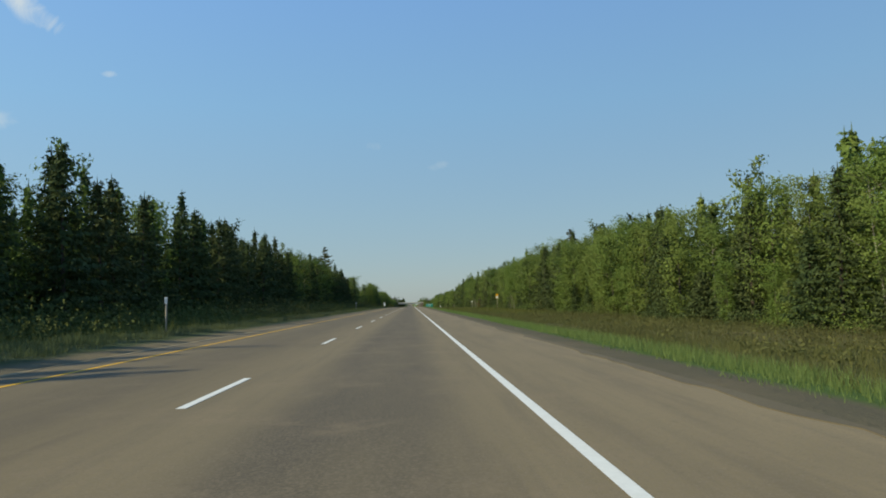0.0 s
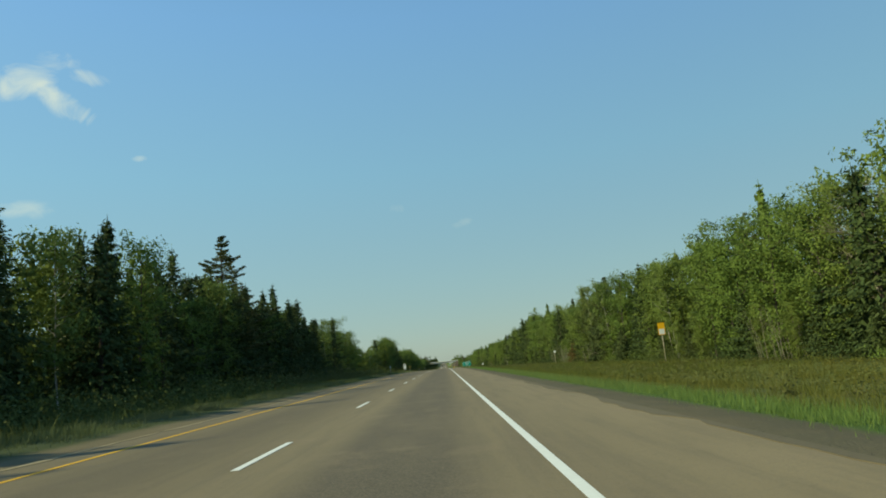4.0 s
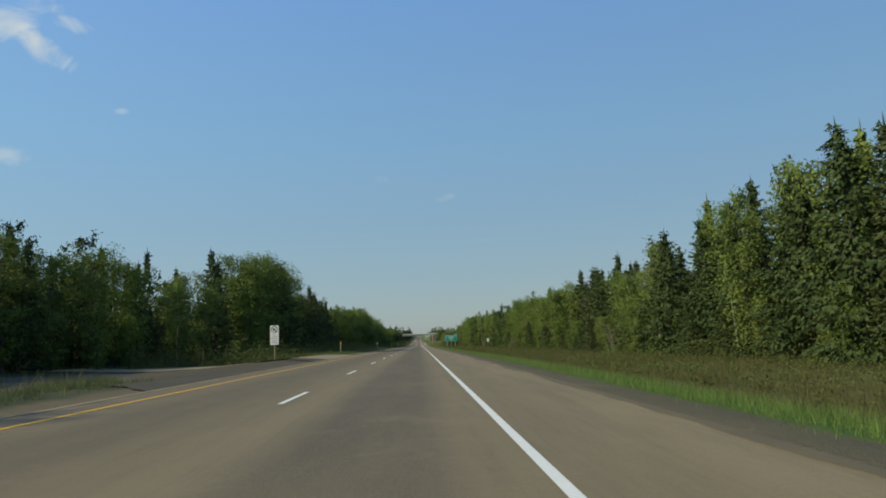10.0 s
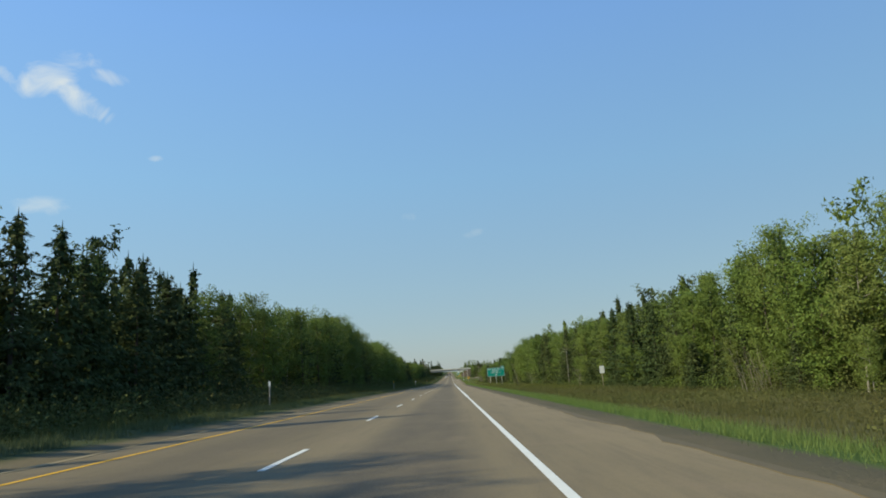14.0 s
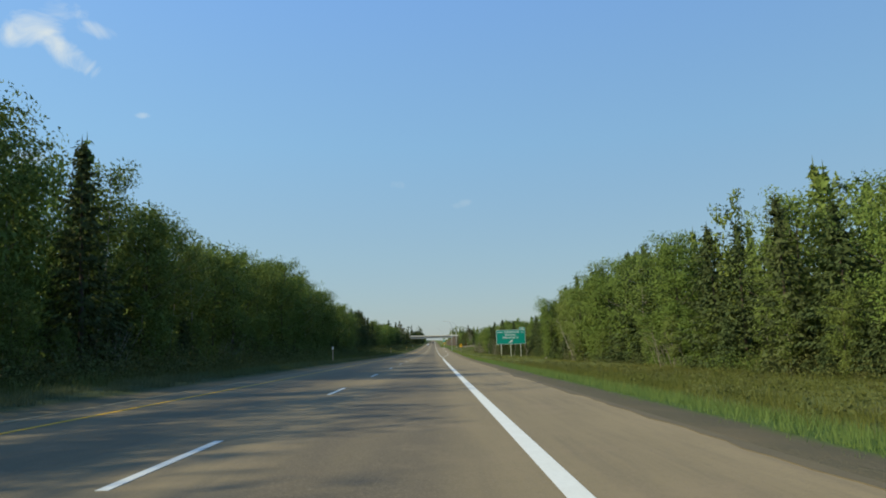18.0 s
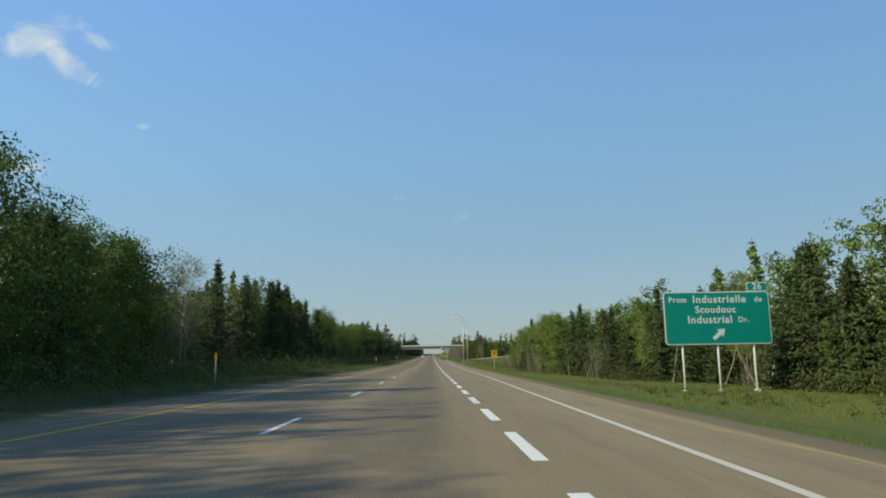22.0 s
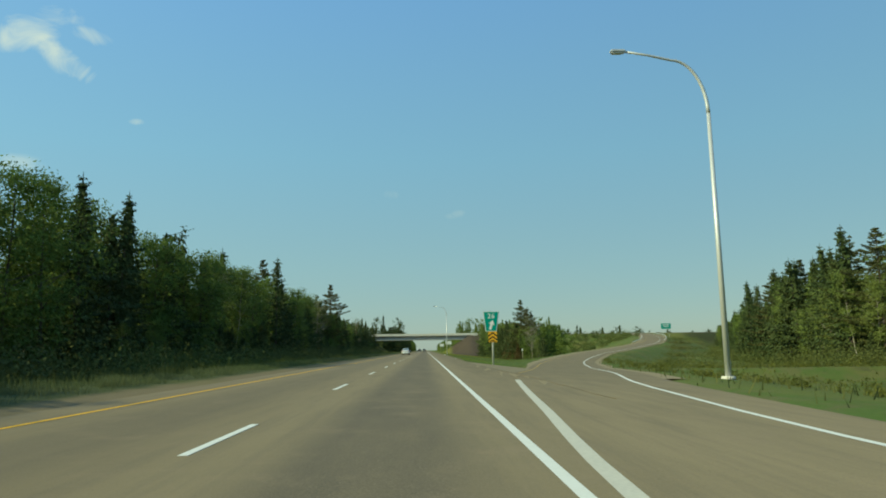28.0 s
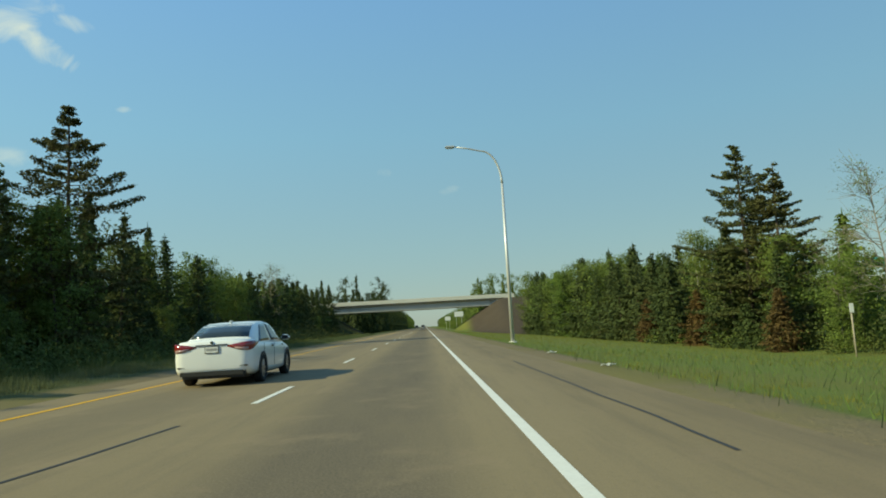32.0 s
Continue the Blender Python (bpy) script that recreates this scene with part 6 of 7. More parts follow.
for x, y, t, s in ((38, 940, -13, 1.1), (50, 988, -14, 1.08), (62.5, 1035, -19, 1.0), (80, 1080, -22, 0.92), (99, 1124, -22, 0.85), (119, 1170, -23, 0.8)):
    woods("island", x, y, 1, s, t)
woods("island", 34, 1120, 1, 0.78)
woods("island", 32, 1168, 1, 0.96)
woods("island", 31, 1192, 1, 0.9, -30)
# the woods go on behind that
for k in range(-2, 25):
    y = k * 50.0
    left = edge_at(LEFT_EDGE, y + 25)[0] if y != 350 else -47.0
    for j in range(2):
        woods(("dark", "mixed", "leafy")[(k + j) % 3], left - 36 - 17 * j, y + 9 * j, -1, 0.95)
    if y < 910:
        right = max(edge_at(RIGHT_EDGE, y)[0], edge_at(RIGHT_EDGE, y + 50)[0])
        for j in range(3):
            woods(("mixed", "dark", "leafy")[(k + j) % 3], right + 20 + 17 * j, y + 7 * j, 1, 0.95 if y < 740 else 0.72)
# beyond the overpass, down to the horizon
for k in range(20):
    y = 1305 + k * 50.0
    woods("dark" if k < 8 else "far", -14 - 0.3 * k, y, -1, 1.12)
    woods("mixed" if k < 8 else "far", 25 + 0.2 * k, y, 1, 1.05)
for x, s in ((70, 1.5), (120, 1.0), (170, 0.8), (220, 0.8), (270, 0.8), (-12, 1.5), (-62, 1.1), (-112, 0.9)):
    woods("mixed" if x == 70 else "dark", x, 1304, 1, s, 90)


# ------------------------------------------------------------------ vehicles
def loft(sections, close_ends=True):
    verts, faces = [], []
    n = len(sections[0])
    for s in sections:
        verts += s
    for i in range(len(sections) - 1):
        for k in range(n):
            j = (k + 1) % n
            faces.append((i * n + k, (i + 1) * n + k, (i + 1) * n + j, i * n + j))
    if close_ends:
        faces.append(tuple(range(n)))
        faces.append(tuple((len(sections) - 1) * n + k for k in reversed(range(n))))
    return verts, faces


def mirrored(half):
    """A closed ring from the points of its right half, bottom centre first."""
    return half + [(-x, y, z) for x, y, z in reversed(half) if x > 0.001]


def sheet(name, rows, material, parent, label="", thick=0.012):
    """A thin curved panel from rows of points, given some depth."""
    n = len(rows[0])
    verts = [p for r in rows for p in r]
    faces = [(i * n + k, i * n + k + 1, (i + 1) * n + k + 1, (i + 1) * n + k) for i in range(len(rows) - 1) for k in range(n - 1)]
    bm = bmesh.new()
    vs = [bm.verts.new(v) for v in verts]
    for f in faces:
        bm.faces.new([vs[i] for i in f])
    bmesh.ops.recalc_face_normals(bm, faces=bm.faces)
    bmesh.ops.solidify(bm, geom=list(bm.faces), thickness=thick)
    return part(name, bm, material, parent, label, True)


def wheel(parent, x, y, side):
    w = empty("wheel", x, y, 0.32)
    w.parent = parent
    prof = [(0.215, -0.10), (0.285, -0.105), (0.312, -0.085), (0.320, -0.05), (0.320, 0.05), (0.312, 0.085), (0.285, 0.105), (0.215, 0.10)]
    secs = []
    for k in range(28):
        a = 2 * math.pi * k / 28
        secs.append([(o, r * math.cos(a), r * math.sin(a)) for r, o in prof])
    secs.append(secs[0])
    v, f = loft(secs, False)
    link("tyre", mesh_from("tyre", v, f, M["rubber"]), w, "black rubber tyre", True)
    bm = bmesh.new()
    face = side * 0.085
    for r0, r1, d in ((0.195, 0.218, 0.0), (0.0, 0.045, -0.01)):
        ring = [[bm.verts.new((face + side * d, r * math.cos(2 * math.pi * k / 24), r * math.sin(2 * math.pi * k / 24))) for k in range(24)] for r in (max(r0, 0.002), r1)]
        for k in range(24):
            j = (k + 1) % 24
            bm.faces.new((ring[0][k], ring[0][j], ring[1][j], ring[1][k]))
    for k in range(10):
        a = 2 * math.pi * k / 10
        c, s = math.cos(a), math.sin(a)
        q = []
        for r, h in ((0.04, 0.014), (0.20, 0.022)):
            for t in (-h, h):
                for dx in (0.0, -0.03 * side):
                    q.append(bm.verts.new((face + dx, r * c - t * s, r * s + t * c)))
        bm.faces.new((q[0], q[2], q[6], q[4]))
        bm.faces.new((q[0], q[4], q[5], q[1]))
        bm.faces.new((q[2], q[3], q[7], q[6]))
    bmesh.ops.recalc_face_normals(bm, faces=bm.faces)
    part("rim", bm, M["alloy"], w, "silver ten-spoke alloy rim")
    v, f = tube([(face - side * 0.06, 0, 0), (face - side * 0.05, 0, 0)], [0.21, 0.21], 24)
    link("brake_backing", mesh_from("brake_backing", v, f, M["black_plastic"]), w, "dark brake backing")


def build_sedan(x, y):
    car = empty("white_sedan", x, y, 0.0)
    tagged(car, "clean white four-door sedan in the passing lane", "car")
    W = 0.885
    # y, half width, bottom, shoulder, top, crown
    st = [(-2.265, 0.62, 0.40, 0.74, 0.86, 0.90), (-2.25, 0.74, 0.34, 0.76, 0.93, 0.98), (-2.19, 0.825, 0.29, 0.78, 0.985, 1.035), (-2.05, 0.868, 0.25, 0.80, 1.00, 1.045), (-1.75, W, 0.22, 0.82, 0.995, 1.03), (-1.3, W, 0.20, 0.82, 0.965, 0.99), (-0.6, W, 0.18, 0.80, 0.945, 0.95), (0.2, W, 0.18, 0.78, 0.925, 0.93), (0.9, W, 0.18, 0.76, 0.905, 0.92), (1.3, W, 0.19, 0.74, 0.88, 0.935), (1.7, 0.868, 0.20, 0.70, 0.82, 0.88), (2.05, 0.82, 0.23, 0.64, 0.74, 0.79), (2.22, 0.70, 0.27, 0.58, 0.66, 0.70), (2.28, 0.50, 0.34, 0.52, 0.58, 0.60)]
    secs = []
    for yy, w, zb, zs, zt, zc in st:
        half = [(0, yy, zb), (w * 0.86, yy, zb), (w * 0.965, yy, zb + 0.07), (w * 0.985, yy, zb + 0.25 * (zs - zb)), (w, yy, zb + 0.62 * (zs - zb)), (w * 0.992, yy, zs), (w * 0.955, yy, zs + 0.55 * (zt - zs)), (w * 0.88, yy, zt), (w * 0.45, yy, zt * 0.3 + zc * 0.7), (0, yy, zc)]
        secs.append(mirrored(half))
    v, f = loft(secs)
    body = link("body", mesh_from("body", v, f, M["car_white"]), car, "glossy white painted body", True)
    # cabin
    cab = [(-1.82, 0.80, 1.00, 0.70), (-1.45, 0.81, 1.185, 0.645), (-1.05, 0.815, 1.345, 0.60), (-0.65, 0.82, 1.415, 0.585), (-0.1, 0.82, 1.435, 0.59), (0.35, 0.815, 1.405, 0.60), (0.75, 0.81, 1.25, 0.64), (1.22, 0.80, 0.94, 0.72)]

    def side_point(yy, q, out=0.0):
        ys = [c[0] for c in cab]
        b, zt, t = (float(np.interp(yy, ys, [c[i] for c in cab])) for i in (1, 2, 3))
        z0 = 0.92
        return (b + (t + 0.035 - b) * q + out, yy, z0 + (zt - 0.045 - z0) * q)

    secs = []
    for yy, b, zt, t in cab:
        zl = min(0.92, zt - 0.04)
        secs.append(mirrored([(0, yy, zl - 0.06), (b, yy, zl - 0.05), (b, yy, zl), (t + 0.035, yy, zt - 0.045), (t - 0.03, yy, zt - 0.008), (t * 0.5, yy, zt + 0.008), (0, yy, zt + 0.012)]))
    v, f = loft(secs)
    link("cabin", mesh_from("cabin", v, f, M["car_white"]), car, "white roof and pillars", True)

    def top_row(yy, out, inset):
        ys = [c[0] for c in cab]
        zt, t = (float(np.interp(yy, ys, [c[i] for c in cab])) for i in (2, 3))
        w = t - inset
        return [(w * k, yy, zt + out + 0.010 * (1 - abs(k)) - (0.012 if abs(k) == 1 else 0)) for k in (-1, -0.5, 0, 0.5, 1)]

    sheet("rear_window", [top_row(yy, 0.012, 0.02) for yy in (-1.70, -1.45, -1.22, -0.98)], M["car_glass"], car, "dark rear window")
    sheet("windscreen", [top_row(yy, 0.012, 0.02) for yy in (0.44, 0.75, 1.15)], M["car_glass"], car, "dark windscreen")
    for s in (1, -1):
        def win(y0, y1, q0=0.06, q1=0.93, slant0=0.0, slant1=0.0):
            rows = []
            for k in range(6):
                q = q0 + (q1 - q0) * k / 5
                a, b = y0 + slant0 * k / 5, y1 + slant1 * k / 5
                rows.append([(s * p[0], p[1], p[2]) for p in (side_point(a + (b - a) * i / 5, q, 0.012) for i in range(6))])
            return rows

        sheet("rear_side_window", win(-1.42, -0.20, slant0=0.72, slant1=0.03), M["car_glass"], car, "dark rear door window")
        sheet("front_side_window", win(-0.12, 0.98, slant0=0.03, slant1=-0.60), M["car_glass"], car, "dark front door window")
        lamp_path = [(0.34, -2.272, 0.865, 0.895), (0.50, -2.272, 0.815, 0.920), (0.66, -2.268, 0.775, 0.945), (0.80, -2.235, 0.765, 0.960), (0.865, -2.13, 0.790, 0.965), (0.892, -1.95, 0.860, 0.962), (0.900, -1.72, 0.925, 0.935)]
        lamp = sheet("tail_lamp", [[(s * a, b, z0 + (z1 - z0) * q) for q in (0, 0.5, 1)] for a, b, z0, z1 in lamp_path], M["tail_red"], car, "red wrap-around tail lamp", 0.02)
        sheet("reversing_lens", [[(s * a, b - 0.012, z0 + 0.005 + (z1 - z0) * q) for q in (0, 0.35)] for a, b, z0, z1 in lamp_path[1:4]], M["tail_clear"], lamp, "pale lower lens", 0.008)
        part("bumper_slot", box(s * 0.66 - 0.11, s * 0.66 + 0.11, -2.262, -2.235, 0.425, 0.455, 0.008), M["black_plastic"], car, "black slot in the bumper")
        mirror = part("side_mirror", box(s * 0.98 - 0.11, s * 0.98 + 0.11, 0.72, 0.90, 0.92, 1.06, 0.045), M["car_white"], car, "white door mirror", True)
        part("mirror_glass", box(s * 0.98 - 0.085, s * 0.98 + 0.085, 0.712, 0.722, 0.94, 1.04, 0.004), M["black_plastic"], mirror, "dark mirror glass")
        for yy in (-0.38, 0.58 - 0.95 + 0.95 - 0.75 + 0.9):
            part("door_handle", box(s * 0.893 - 0.018, s * 0.893 + 0.018, yy - 0.10, yy + 0.10, 0.79, 0.825, 0.01), M["chrome"], car, "chrome door handle")
        for yy in (-1.18, -0.14, 1.02):
            part("door_seam", box(s * 0.888 - 0.003, s * 0.888 + 0.003, yy - 0.005, yy + 0.005, 0.33, 0.90), M["black_plastic"], car, "dark door seam")
        for yy in (-1.30, 1.40):
            pts = []
            for r in (0.325, 0.385):
                pts.append([(s * 0.897, yy + r * math.cos(radians(a)), 0.32 + r * math.sin(radians(a))) for a in range(-14, 195, 16)])
            sheet("wheel_arch", pts, M["black_plastic"], car, "dark wheel arch", 0.02)
            wheel(car, s * 0.80, yy, s)
    part("rear_valance", box(-0.72, 0.72, -2.272, -2.10, 0.20, 0.395, 0.05), M["black_plastic"], car, "black rear valance")
    part("chrome_strip", box(-0.36, 0.36, -2.29, -2.265, 0.905, 0.925, 0.006), M["black_plastic"], car, "dark strip over the plate")
    plate_ob = part("number_plate", box(-0.155, 0.155, -2.285, -2.262, 0.735, 0.885, 0.006), M["black_plastic"], car, "dark plate frame")
    part("plate_face", box(-0.14, 0.14, -2.29, -2.286, 0.748, 0.872), M["sign_white"], plate_ob, "white plate")
    part("plate_print", box(-0.115, 0.115, -2.294, -2.291, 0.79, 0.842), M["grey_print"], plate_ob, "line of unreadable print")
    v, f = tube([(0, -2.272, 0.965), (0, -2.256, 0.965)], [0.030, 0.034], 16)
    link("badge", mesh_from("badge", [(a * 1.25, b, c) for a, b, c in [tuple(q) for q in v]], f, M["chrome"]), car, "plain chrome oval badge")
    part("roof_antenna", box(-0.025, 0.025, -0.82, -0.66, 1.41, 1.465, 0.015), M["car_white"], car, "white roof antenna fin")
    part("underbody", box(-0.72, 0.72, -2.0, 2.0, 0.17, 0.30, 0.02), M["black_plastic"], car, "dark underbody")


def build_far_vehicle(x, y, kind):
    car = empty("pickup_truck" if kind == "pickup" else "distant_car", x, y, 0)
    tagged(car, "dark pickup truck far down the highway" if kind == "pickup" else "dark car far down the highway", "car")
    part("body", box(-0.95, 0.95, -2.6, 2.6, 0.45, 1.10, 0.08), M["car_dark"], car, "", True)
    part("cabin", box(-0.80, 0.80, -0.6, 1.3, 1.08, 1.75, 0.15), M["car_dark"], car, "", True)
    part("rear_window", box(-0.62, 0.62, -0.615, -0.60, 1.2, 1.6, 0.004), M["car_glass"], car, "dark rear window")
    for s in (-1, 1):
        part("tail_lamp", box(s * 0.86 - 0.07, s * 0.86 + 0.07, -2.63, -2.58, 0.75, 1.02, 0.01), M["tail_red"], car, "red tail lamp")
        for yy in (-1.6, 1.6):
            v, f = tube([(s * 0.72, yy, 0.36), (s * 0.96, yy, 0.36)], [0.36, 0.36], 16)
            link("wheel", mesh_from("wheel", v, f, M["rubber"]), car, "black wheel")
    part("bumper", box(-0.9, 0.9, -2.75, -2.58, 0.45, 0.65, 0.03), M["chrome"], car, "chrome bumper")


build_sedan(-1.95, 1091.15)
build_far_vehicle(1.7, 1400, "pickup")
build_far_vehicle(-1.8, 1432, "car")


# ------------------------------------------------------------------ grass and undergrowth
def blades(rng, n, x0, x1, length, h0, h1, width, profile, bias=1.0, clump=0):
    """Upright grass blades over a strip; profile(x) gives the ground's height."""
    x = x0 + (x1 - x0) * rng.uniform(0, 1, n) ** bias
    y = rng.uniform(0, length, n)
    if clump:
        cx, cy = rng.uniform(x0, x1, clump), rng.uniform(0, length, clump)
        pick = rng.integers(0, clump, n)
        near = rng.uniform(0, 1, n) < 0.55
        x = np.where(near, np.clip(cx[pick] + rng.normal(size=n) * 0.35, x0, x1), x)
        y = np.where(near, cy[pick] + rng.normal(size=n) * 0.35, y)
    z = np.array([profile(v) for v in x]) - 0.04
    h = rng.uniform(h0, h1, n)
    a = rng.uniform(0, math.pi, n)
    w = width * rng.uniform(0.6, 1.4, n)
    lean = rng.normal(size=(n, 2)) * 0.30 * h[:, None]
    base = np.stack([x, y, z], 1)
    off = np.stack([np.cos(a) * w, np.sin(a) * w, np.zeros(n)], 1)
    tip = base + np.stack([lean[:, 0], lean[:, 1], h], 1)
    return np.stack([base - off, base + off, tip], 1)


def tufts(rng, n, x0, x1, length, h0, h1, profile):
    """Rounded tussocks of long grass that stand apart from one another."""
    out = []
    for _ in range(n):
        x, y, h = rng.uniform(x0, x1), rng.uniform(0, length), rng.uniform(h0, h1)
        m = int(50 + 60 * h)
        t = blades(rng, m, 0, 1, 1, 0.55 * h, h, 0.009, lambda v: 0.0)
        mid = (t[:, 0] + t[:, 1]) / 2
        mid[:, 2] = 0
        r, a = (0.15 + 0.75 * h) * rng.uniform(0, 1, m) ** 0.5, rng.uniform(0, 2 * math.pi, m)
        base = np.stack([x + 0.9 * r * np.cos(a), y + 1.5 * r * np.sin(a), np.full(m, profile(x))], 1)
        out.append(t - mid[:, None, :] + base[:, None, :])
    return np.concatenate(out)


def right_profile(v):
    return interp(v, RIGHT_PROFILE)


def left_profile(v):
    return interp(-v, LEFT_PROFILE)


def bushes(rng, n, x0, x1, length, h0, h1, profile, leaves, size):
    out = []
    for _ in range(n):
        x, y, h = rng.uniform(x0, x1), rng.uniform(0, length), rng.uniform(h0, h1)
        c = rng.normal(size=(leaves, 3)) * np.array([0.42, 0.42, 0.30]) * h + [x, y, profile(x) + h * 0.42]
        c[:, 2] = np.maximum(c[:, 2], profile(x) + 0.05)
        out.append(leaf_tris(rng, c, size, 0.1))
    return np.concatenate(out)


def stuff(name, me, x, y, label, category, z=0.0):
    ob = new(name, me)
    ob.matrix_basis = pose(x, y, z, math.degrees(math.atan(slope(y + 12))) if y else 0.0)
    tagged(ob, label, category, kind="stuff")


def ground_cover():
    r = np.random.default_rng(33)
    L = 25.0
    verge = [mesh_tris("verge_grass", np.concatenate([blades(r, 9000, 7.5, 10.0, L, 0.08, 0.34, 0.0075, right_profile, 1.0, 90), blades(r, 700, 6.9, 7.8, L, 0.04, 0.14, 0.008, right_profile, 0.7, 30)]), M["grass"]) for _ in range(2)]
    sparse = [mesh_tris("verge_grass", np.concatenate([blades(r, 4600, 7.3, 10.6, L, 0.04, 0.16, 0.008, right_profile, 1.0, 70), tufts(r, 40, 7.6, 10.6, L, 0.08, 0.22, right_profile)]), M[m]) for m in ("grass", "yellow_grass")]
    meadow = [mesh_tris("meadow_grass", np.concatenate([blades(r, 5000, 9.0, 15, L, 0.10, 0.34, 0.010, right_profile, 1.0, 120), blades(r, 12000, 12.5, 31, L, 0.18, 0.52, 0.012, right_profile, 1.0, 160), bushes(r, 30, 22, 30, L, 0.3, 0.9, right_profile, 60, 0.10)]), M[m]) for m in ("dry_grass", "dry_grass", "green_meadow", "green_meadow")]
    light_meadow = [mesh_tris("meadow_grass", np.concatenate([blades(r, 4200, 9.6, 30.5, L, 0.06, 0.24, 0.010, right_profile, 1.0, 110), blades(r, 2500, 15, 30.5, L, 0.12, 0.36, 0.012, right_profile, 1.0, 90)]), M[m]) for m in ("yellow_grass", "green_meadow")]
    weeds = [mesh_tris("meadow_weeds", bushes(r, 95, 11.5, 30.5, L, 0.25, 0.85, right_profile, 60, 0.085), M[m]) for m in ("scrub", "dry_grass")]
    median = [mesh_tris("median_grass", np.concatenate([blades(r, 3000, -9.2, -6.3, L, 0.06, 0.24, 0.008, left_profile, 1.0, 60), tufts(r, 120, -9.0, -6.7, L, 0.16, 0.46, left_profile)]), M["straw"]) for _ in range(2)]
    inner = [mesh_tris("shaded_grass", np.concatenate([blades(r, 2600, -21, -8.8, L, 0.3, 0.8, 0.018, left_profile, 1.0, 60), bushes(r, 60, -21, -11.5, L, 0.6, 1.9, left_profile, 80, 0.13), bushes(r, 45, -21, -14.5, L, 1.4, 3.2, left_profile, 130, 0.15)]), M["scrub"]) for _ in range(2)]
    edge_r = [mesh_tris("undergrowth", bushes(r, 70, 0.0, 5.0, L, 0.7, 2.6, lambda v: 0.0, 120, 0.12), M[m]) for m in ("scrub", "leaf", "needle", "twig_brush")]
    edge_l = [mesh_tris("undergrowth", bushes(r, 70, -5.5, 0.5, L, 0.9, 3.2, lambda v: 0.0, 100, 0.14), M[m]) for m in ("needle", "scrub", "leaf")]
    slope_scrub = mesh_tris("undergrowth", bushes(r, 80, 0.0, 9.0, L, 0.5, 1.5, lambda v: 0.0, 40, 0.17), M["scrub"])
    for k in range(-1, 48):
        y = k * L
        off = interp(y + 12, PAVE_RIGHT) - 6.0
        lift = rise(y + 12) - 12 * slope(y + 12)
        if y < 935:
            stuff("verge_grass", sparse[k % 2] if y > 660 else verge[k % 2], off, y, "bright green roadside grass along the gravel edge", "grass", lift)
            stuff("meadow_grass", light_meadow[k % 2] if y >= 675 else meadow[k % 2 + (2 if y > 560 or 125 <= y < 290 else 0)], off, y, "tall olive-green meadow grass in the ditch" if y > 560 or 125 <= y < 290 else "tall olive-brown meadow grass in the ditch", "grass", lift)
            if y < 675 or k % 3 == 0:
                stuff("meadow_weeds", weeds[k % 2], off, y, "low dark weeds and shrubs among the meadow grass", "undergrowth", lift)
        elif y >= 1000:
            stuff("verge_grass", sparse[k % 2], 0, y, "bright green roadside grass along the gravel edge", "grass")
        if not 339 <= y + 12 <= 405:
            stuff("median_grass", median[k % 2], 0, y, "short grey-green grass on the median's edge", "grass", lift)
            stuff("shaded_grass", inner[k % 2], 0, y, "tall shaded grass and scrub before the trees", "grass", lift)
        xl = edge_at(LEFT_EDGE, y + 12)[0]
        stuff("undergrowth", edge_l[k % 3], xl + 1.5, y, "dense dark undergrowth at the foot of the trees", "undergrowth", ground_z(xl, y + 12) - 0.1 - 12 * slope(y + 12))
        if y < 930:
            xr = edge_at(RIGHT_EDGE, y + 12)[0]
            brush = 745 <= y and k % 3 > 0
            stuff("undergrowth", edge_r[3 if brush else (k + k // 5) % 3], xr - 1.5, y, "grey-brown twiggy brush at the foot of the trees" if brush else "dense scrub at the foot of the trees", "undergrowth", ground_z(xr, y + 12) - 0.1 - 12 * slope(y + 12))
    for k, (x, y) in enumerate(((28, 1103), (27.5, 1126), (27, 1150), (26.5, 1174), (26, 1195))):
        stuff("undergrowth", edge_r[k % 2], x, y, "dense scrub at the foot of the trees", "undergrowth", -2.25)
    for y in range(935, 1195, 25):
        x = edge_at(RIGHT_EDGE, y + 10)[0] - 2.5
        stuff("undergrowth", edge_r[0], x, y, "dense scrub at the foot of the trees", "undergrowth", ground_z(x + 2, y + 10) - 0.2)

    for x, y in ((40, 1040), (49, 1064), (58, 1088), (68, 1113), (78, 1138), (87, 1163)):
        stuff("undergrowth", slope_scrub, x, y, "low scrub on the slope beside the ramp", "undergrowth", ground_z(x + 4, y + 12) - 0.3)

    def field(n, x0, x1, y0, y1, h0, h1, w, material, name, label, keep):
        x, y = r.uniform(x0, x1, n), r.uniform(y0, y1, n)
        pts = [(a, b) for a, b in zip(x, y) if keep(a, b)]
        t = blades(r, len(pts), 0, 1, 1, h0, h1, w, lambda v: 0.0)
        base = np.array([(a, b, ground_z(a, b)) for a, b in pts])
        mid = (t[:, 0] + t[:, 1]) / 2
        mid[:, 2] = 0
        stuff(name, mesh_tris(name, t - mid[:, None, :] + base[:, None, :], M[material]), 0, 0, label, "grass")

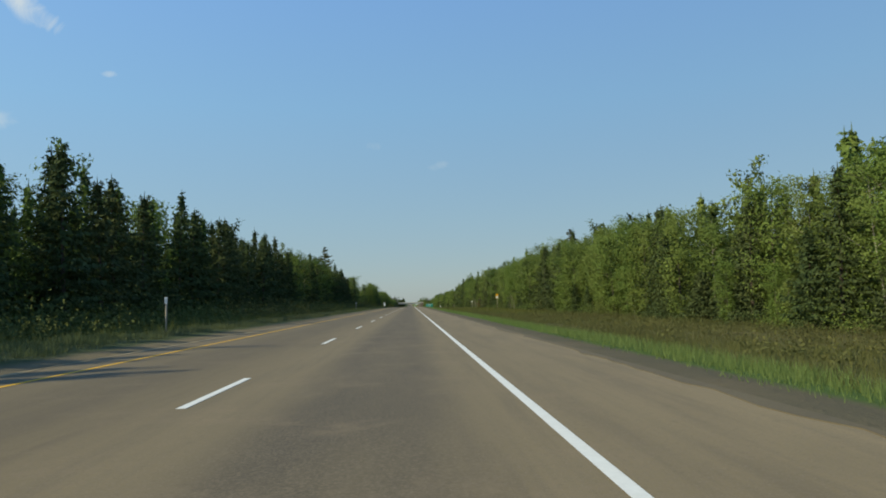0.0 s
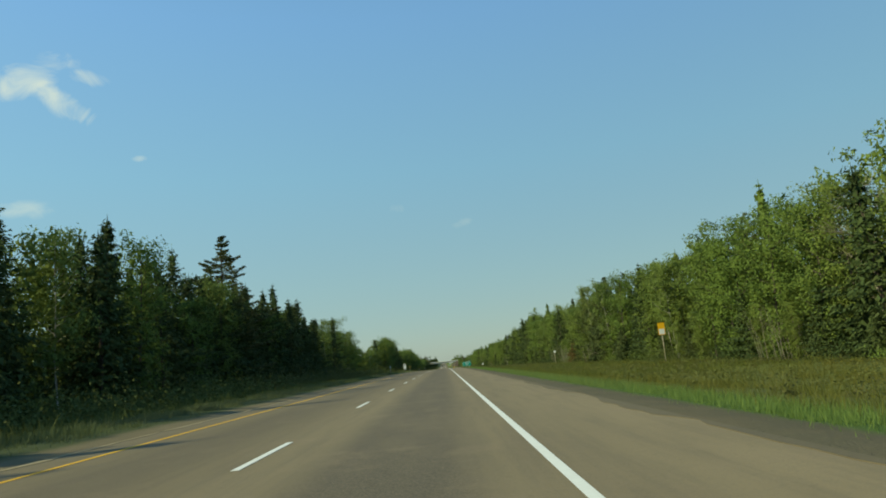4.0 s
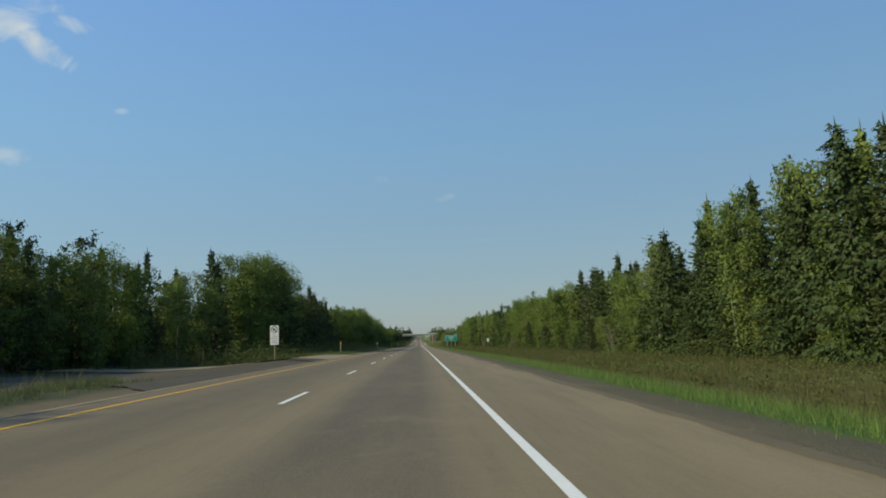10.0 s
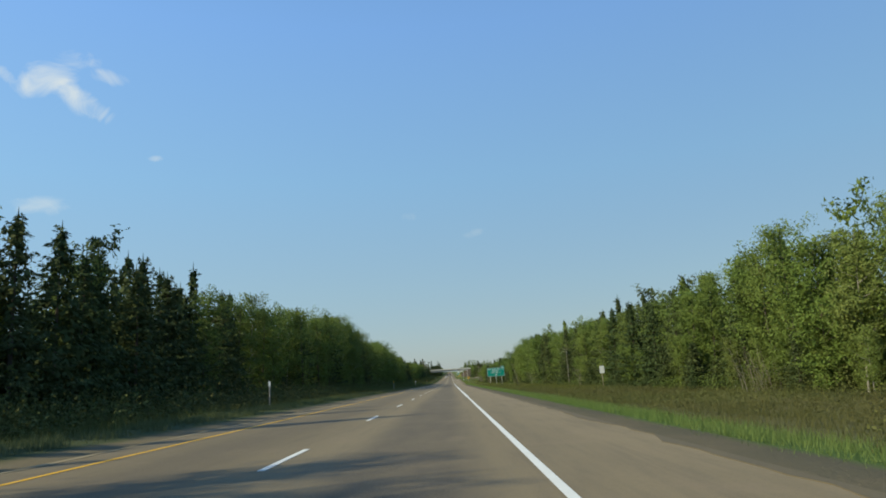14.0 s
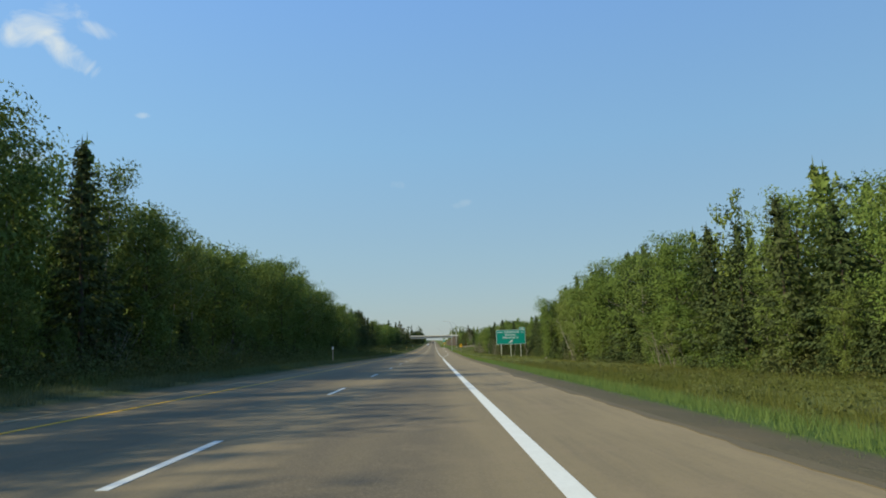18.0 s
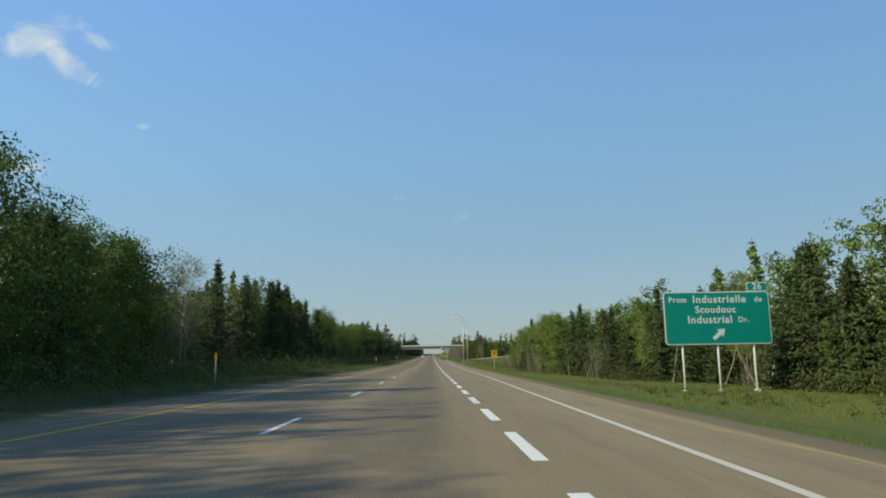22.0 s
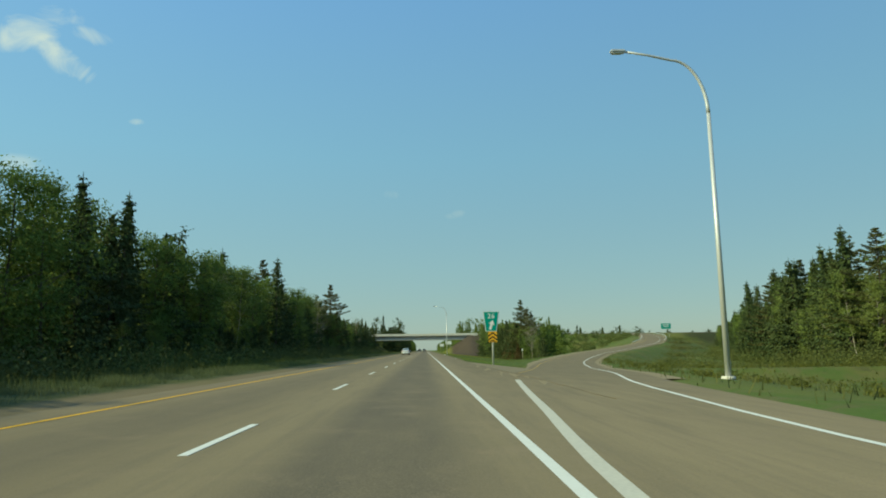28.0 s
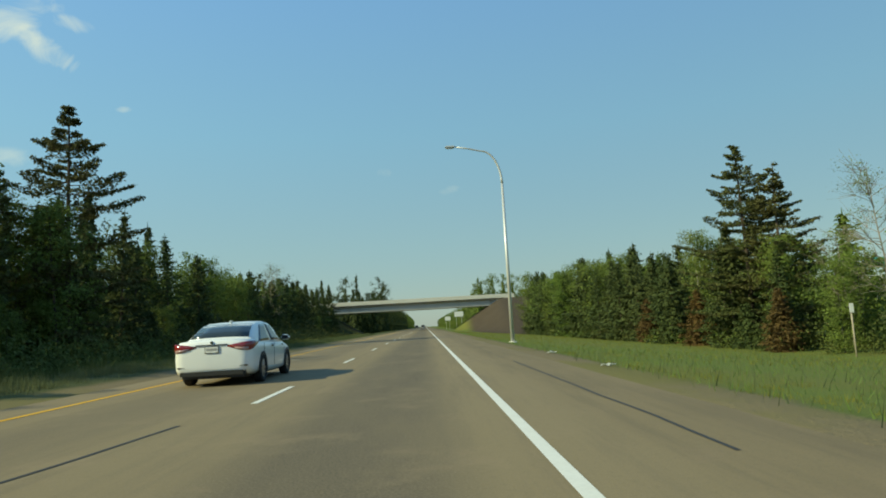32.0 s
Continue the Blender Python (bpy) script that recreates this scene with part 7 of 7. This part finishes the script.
    def thicket(n, x0, x1, y0, y1, h0, h1, leaves, size, material, name, label, keep):
        out = []
        for _ in range(n):
            a, b, h = r.uniform(x0, x1), r.uniform(y0, y1), r.uniform(h0, h1)
            if keep(a, b):
                c = r.normal(size=(leaves, 3)) * np.array([0.42, 0.42, 0.30]) * h + [a, b, ground_z(a, b) + h * 0.42]
                c[:, 2] = np.maximum(c[:, 2], ground_z(a, b) + 0.05)
                out.append(leaf_tris(r, c, size, 0.1))
        stuff(name, mesh_tris(name, np.concatenate(out), M[material]), 0, 0, label, "undergrowth")

    def off_ramp(a, b):
        return ramp_distance(a, b)[0] > 4.3

    field(20000, 6.9, 22, 984, 1050, 0.08, 0.26, 0.008, "grass", "wedge_grass", "green grass between the highway and the ramp", lambda a, b: off_ramp(a, b) and a > interp(b, PAVE_RIGHT) + 0.9 and a < 9 + (b - 984) * 0.32)
    field(12000, 7.0, 34, 1045, 1110, 0.08, 0.24, 0.014, "grass", "wedge_grass", "green grass between the highway and the ramp", lambda a, b: off_ramp(a, b) and a > interp(b, PAVE_RIGHT) + 0.9 and a < 9 + (b - 984) * 0.32)
    between = lambda a, b: off_ramp(a, b) and a > interp(b, PAVE_RIGHT) + 0.7 and a < 9 + (b - 984) * 0.32
    field(9000, 6.8, 30, 984, 1105, 0.15, 0.45, 0.010, "straw", "wedge_grass", "dry stalks among the green grass beside the ramp", between)
    field(6000, 6.8, 24, 984, 1075, 0.10, 0.30, 0.014, "scrub", "wedge_weeds", "dark weeds among the grass beside the ramp", lambda a, b: between(a, b) and noise.noise((a * 0.5, b * 0.35, 2.0)) > 0.12)
    field(9000, 8.5, 60, 926, 1080, 0.15, 0.55, 0.03, "dry_grass", "ramp_grass", "pale tufted grass beside the ramp", lambda a, b: off_ramp(a, b) and a > interp(b, PAVE_RIGHT) + 0.9 and a > float(np.interp(b, RAMP[:, 1], RAMP[:, 0])) + 3)
    field(16000, 9.0, 32, 1095, 1215, 0.06, 0.2, 0.02, "yellow_grass", "island_grass", "yellow-green grass before the wooded island", lambda a, b: a < 29)
    field(15000, 26, 80, 1085, 1190, 0.08, 0.26, 0.022, "yellow_grass", "ramp_slope_grass", "yellow-green grass on the ramp embankment", lambda a, b: off_ramp(a, b) and a < float(np.interp(b, RAMP[:, 1], RAMP[:, 0])) and (a > 36 or b < 1108))
    thicket(420, 38, 92, 1205, 1256, 0.8, 2.4, 70, 0.30, "scrub", "embankment_brush", "dark green brush on the overpass embankment", off_ramp)
    thicket(520, 26, 100, 955, 1140, 0.9, 3.4, 150, 0.15, "scrub", "woodside_brush", "dense dark brush between the ramp and the woods", lambda a, b: off_ramp(a, b) and edge_at(RIGHT_EDGE, b)[0] - 10 - max(b - 1020, 0) * 0.05 < a < edge_at(RIGHT_EDGE, b)[0] + 1)
    thicket(520, 14, 60, 958, 1030, 0.2, 0.7, 60, 0.10, "green_meadow", "ramp_weeds", "low green weeds in the hollow beside the ramp", lambda a, b: off_ramp(a, b) and a > float(np.interp(b, RAMP[:, 1], RAMP[:, 0])) + 5)
    field(2500, -34, -6, 300, 425, 0.15, 0.6, 0.03, "straw", "crossover_grass", "dry grass tufts beside the crossover", lambda a, b: not (345 < b < 408 and a > -43) or a < -26)


ground_cover()


build_dashes(ROAD)
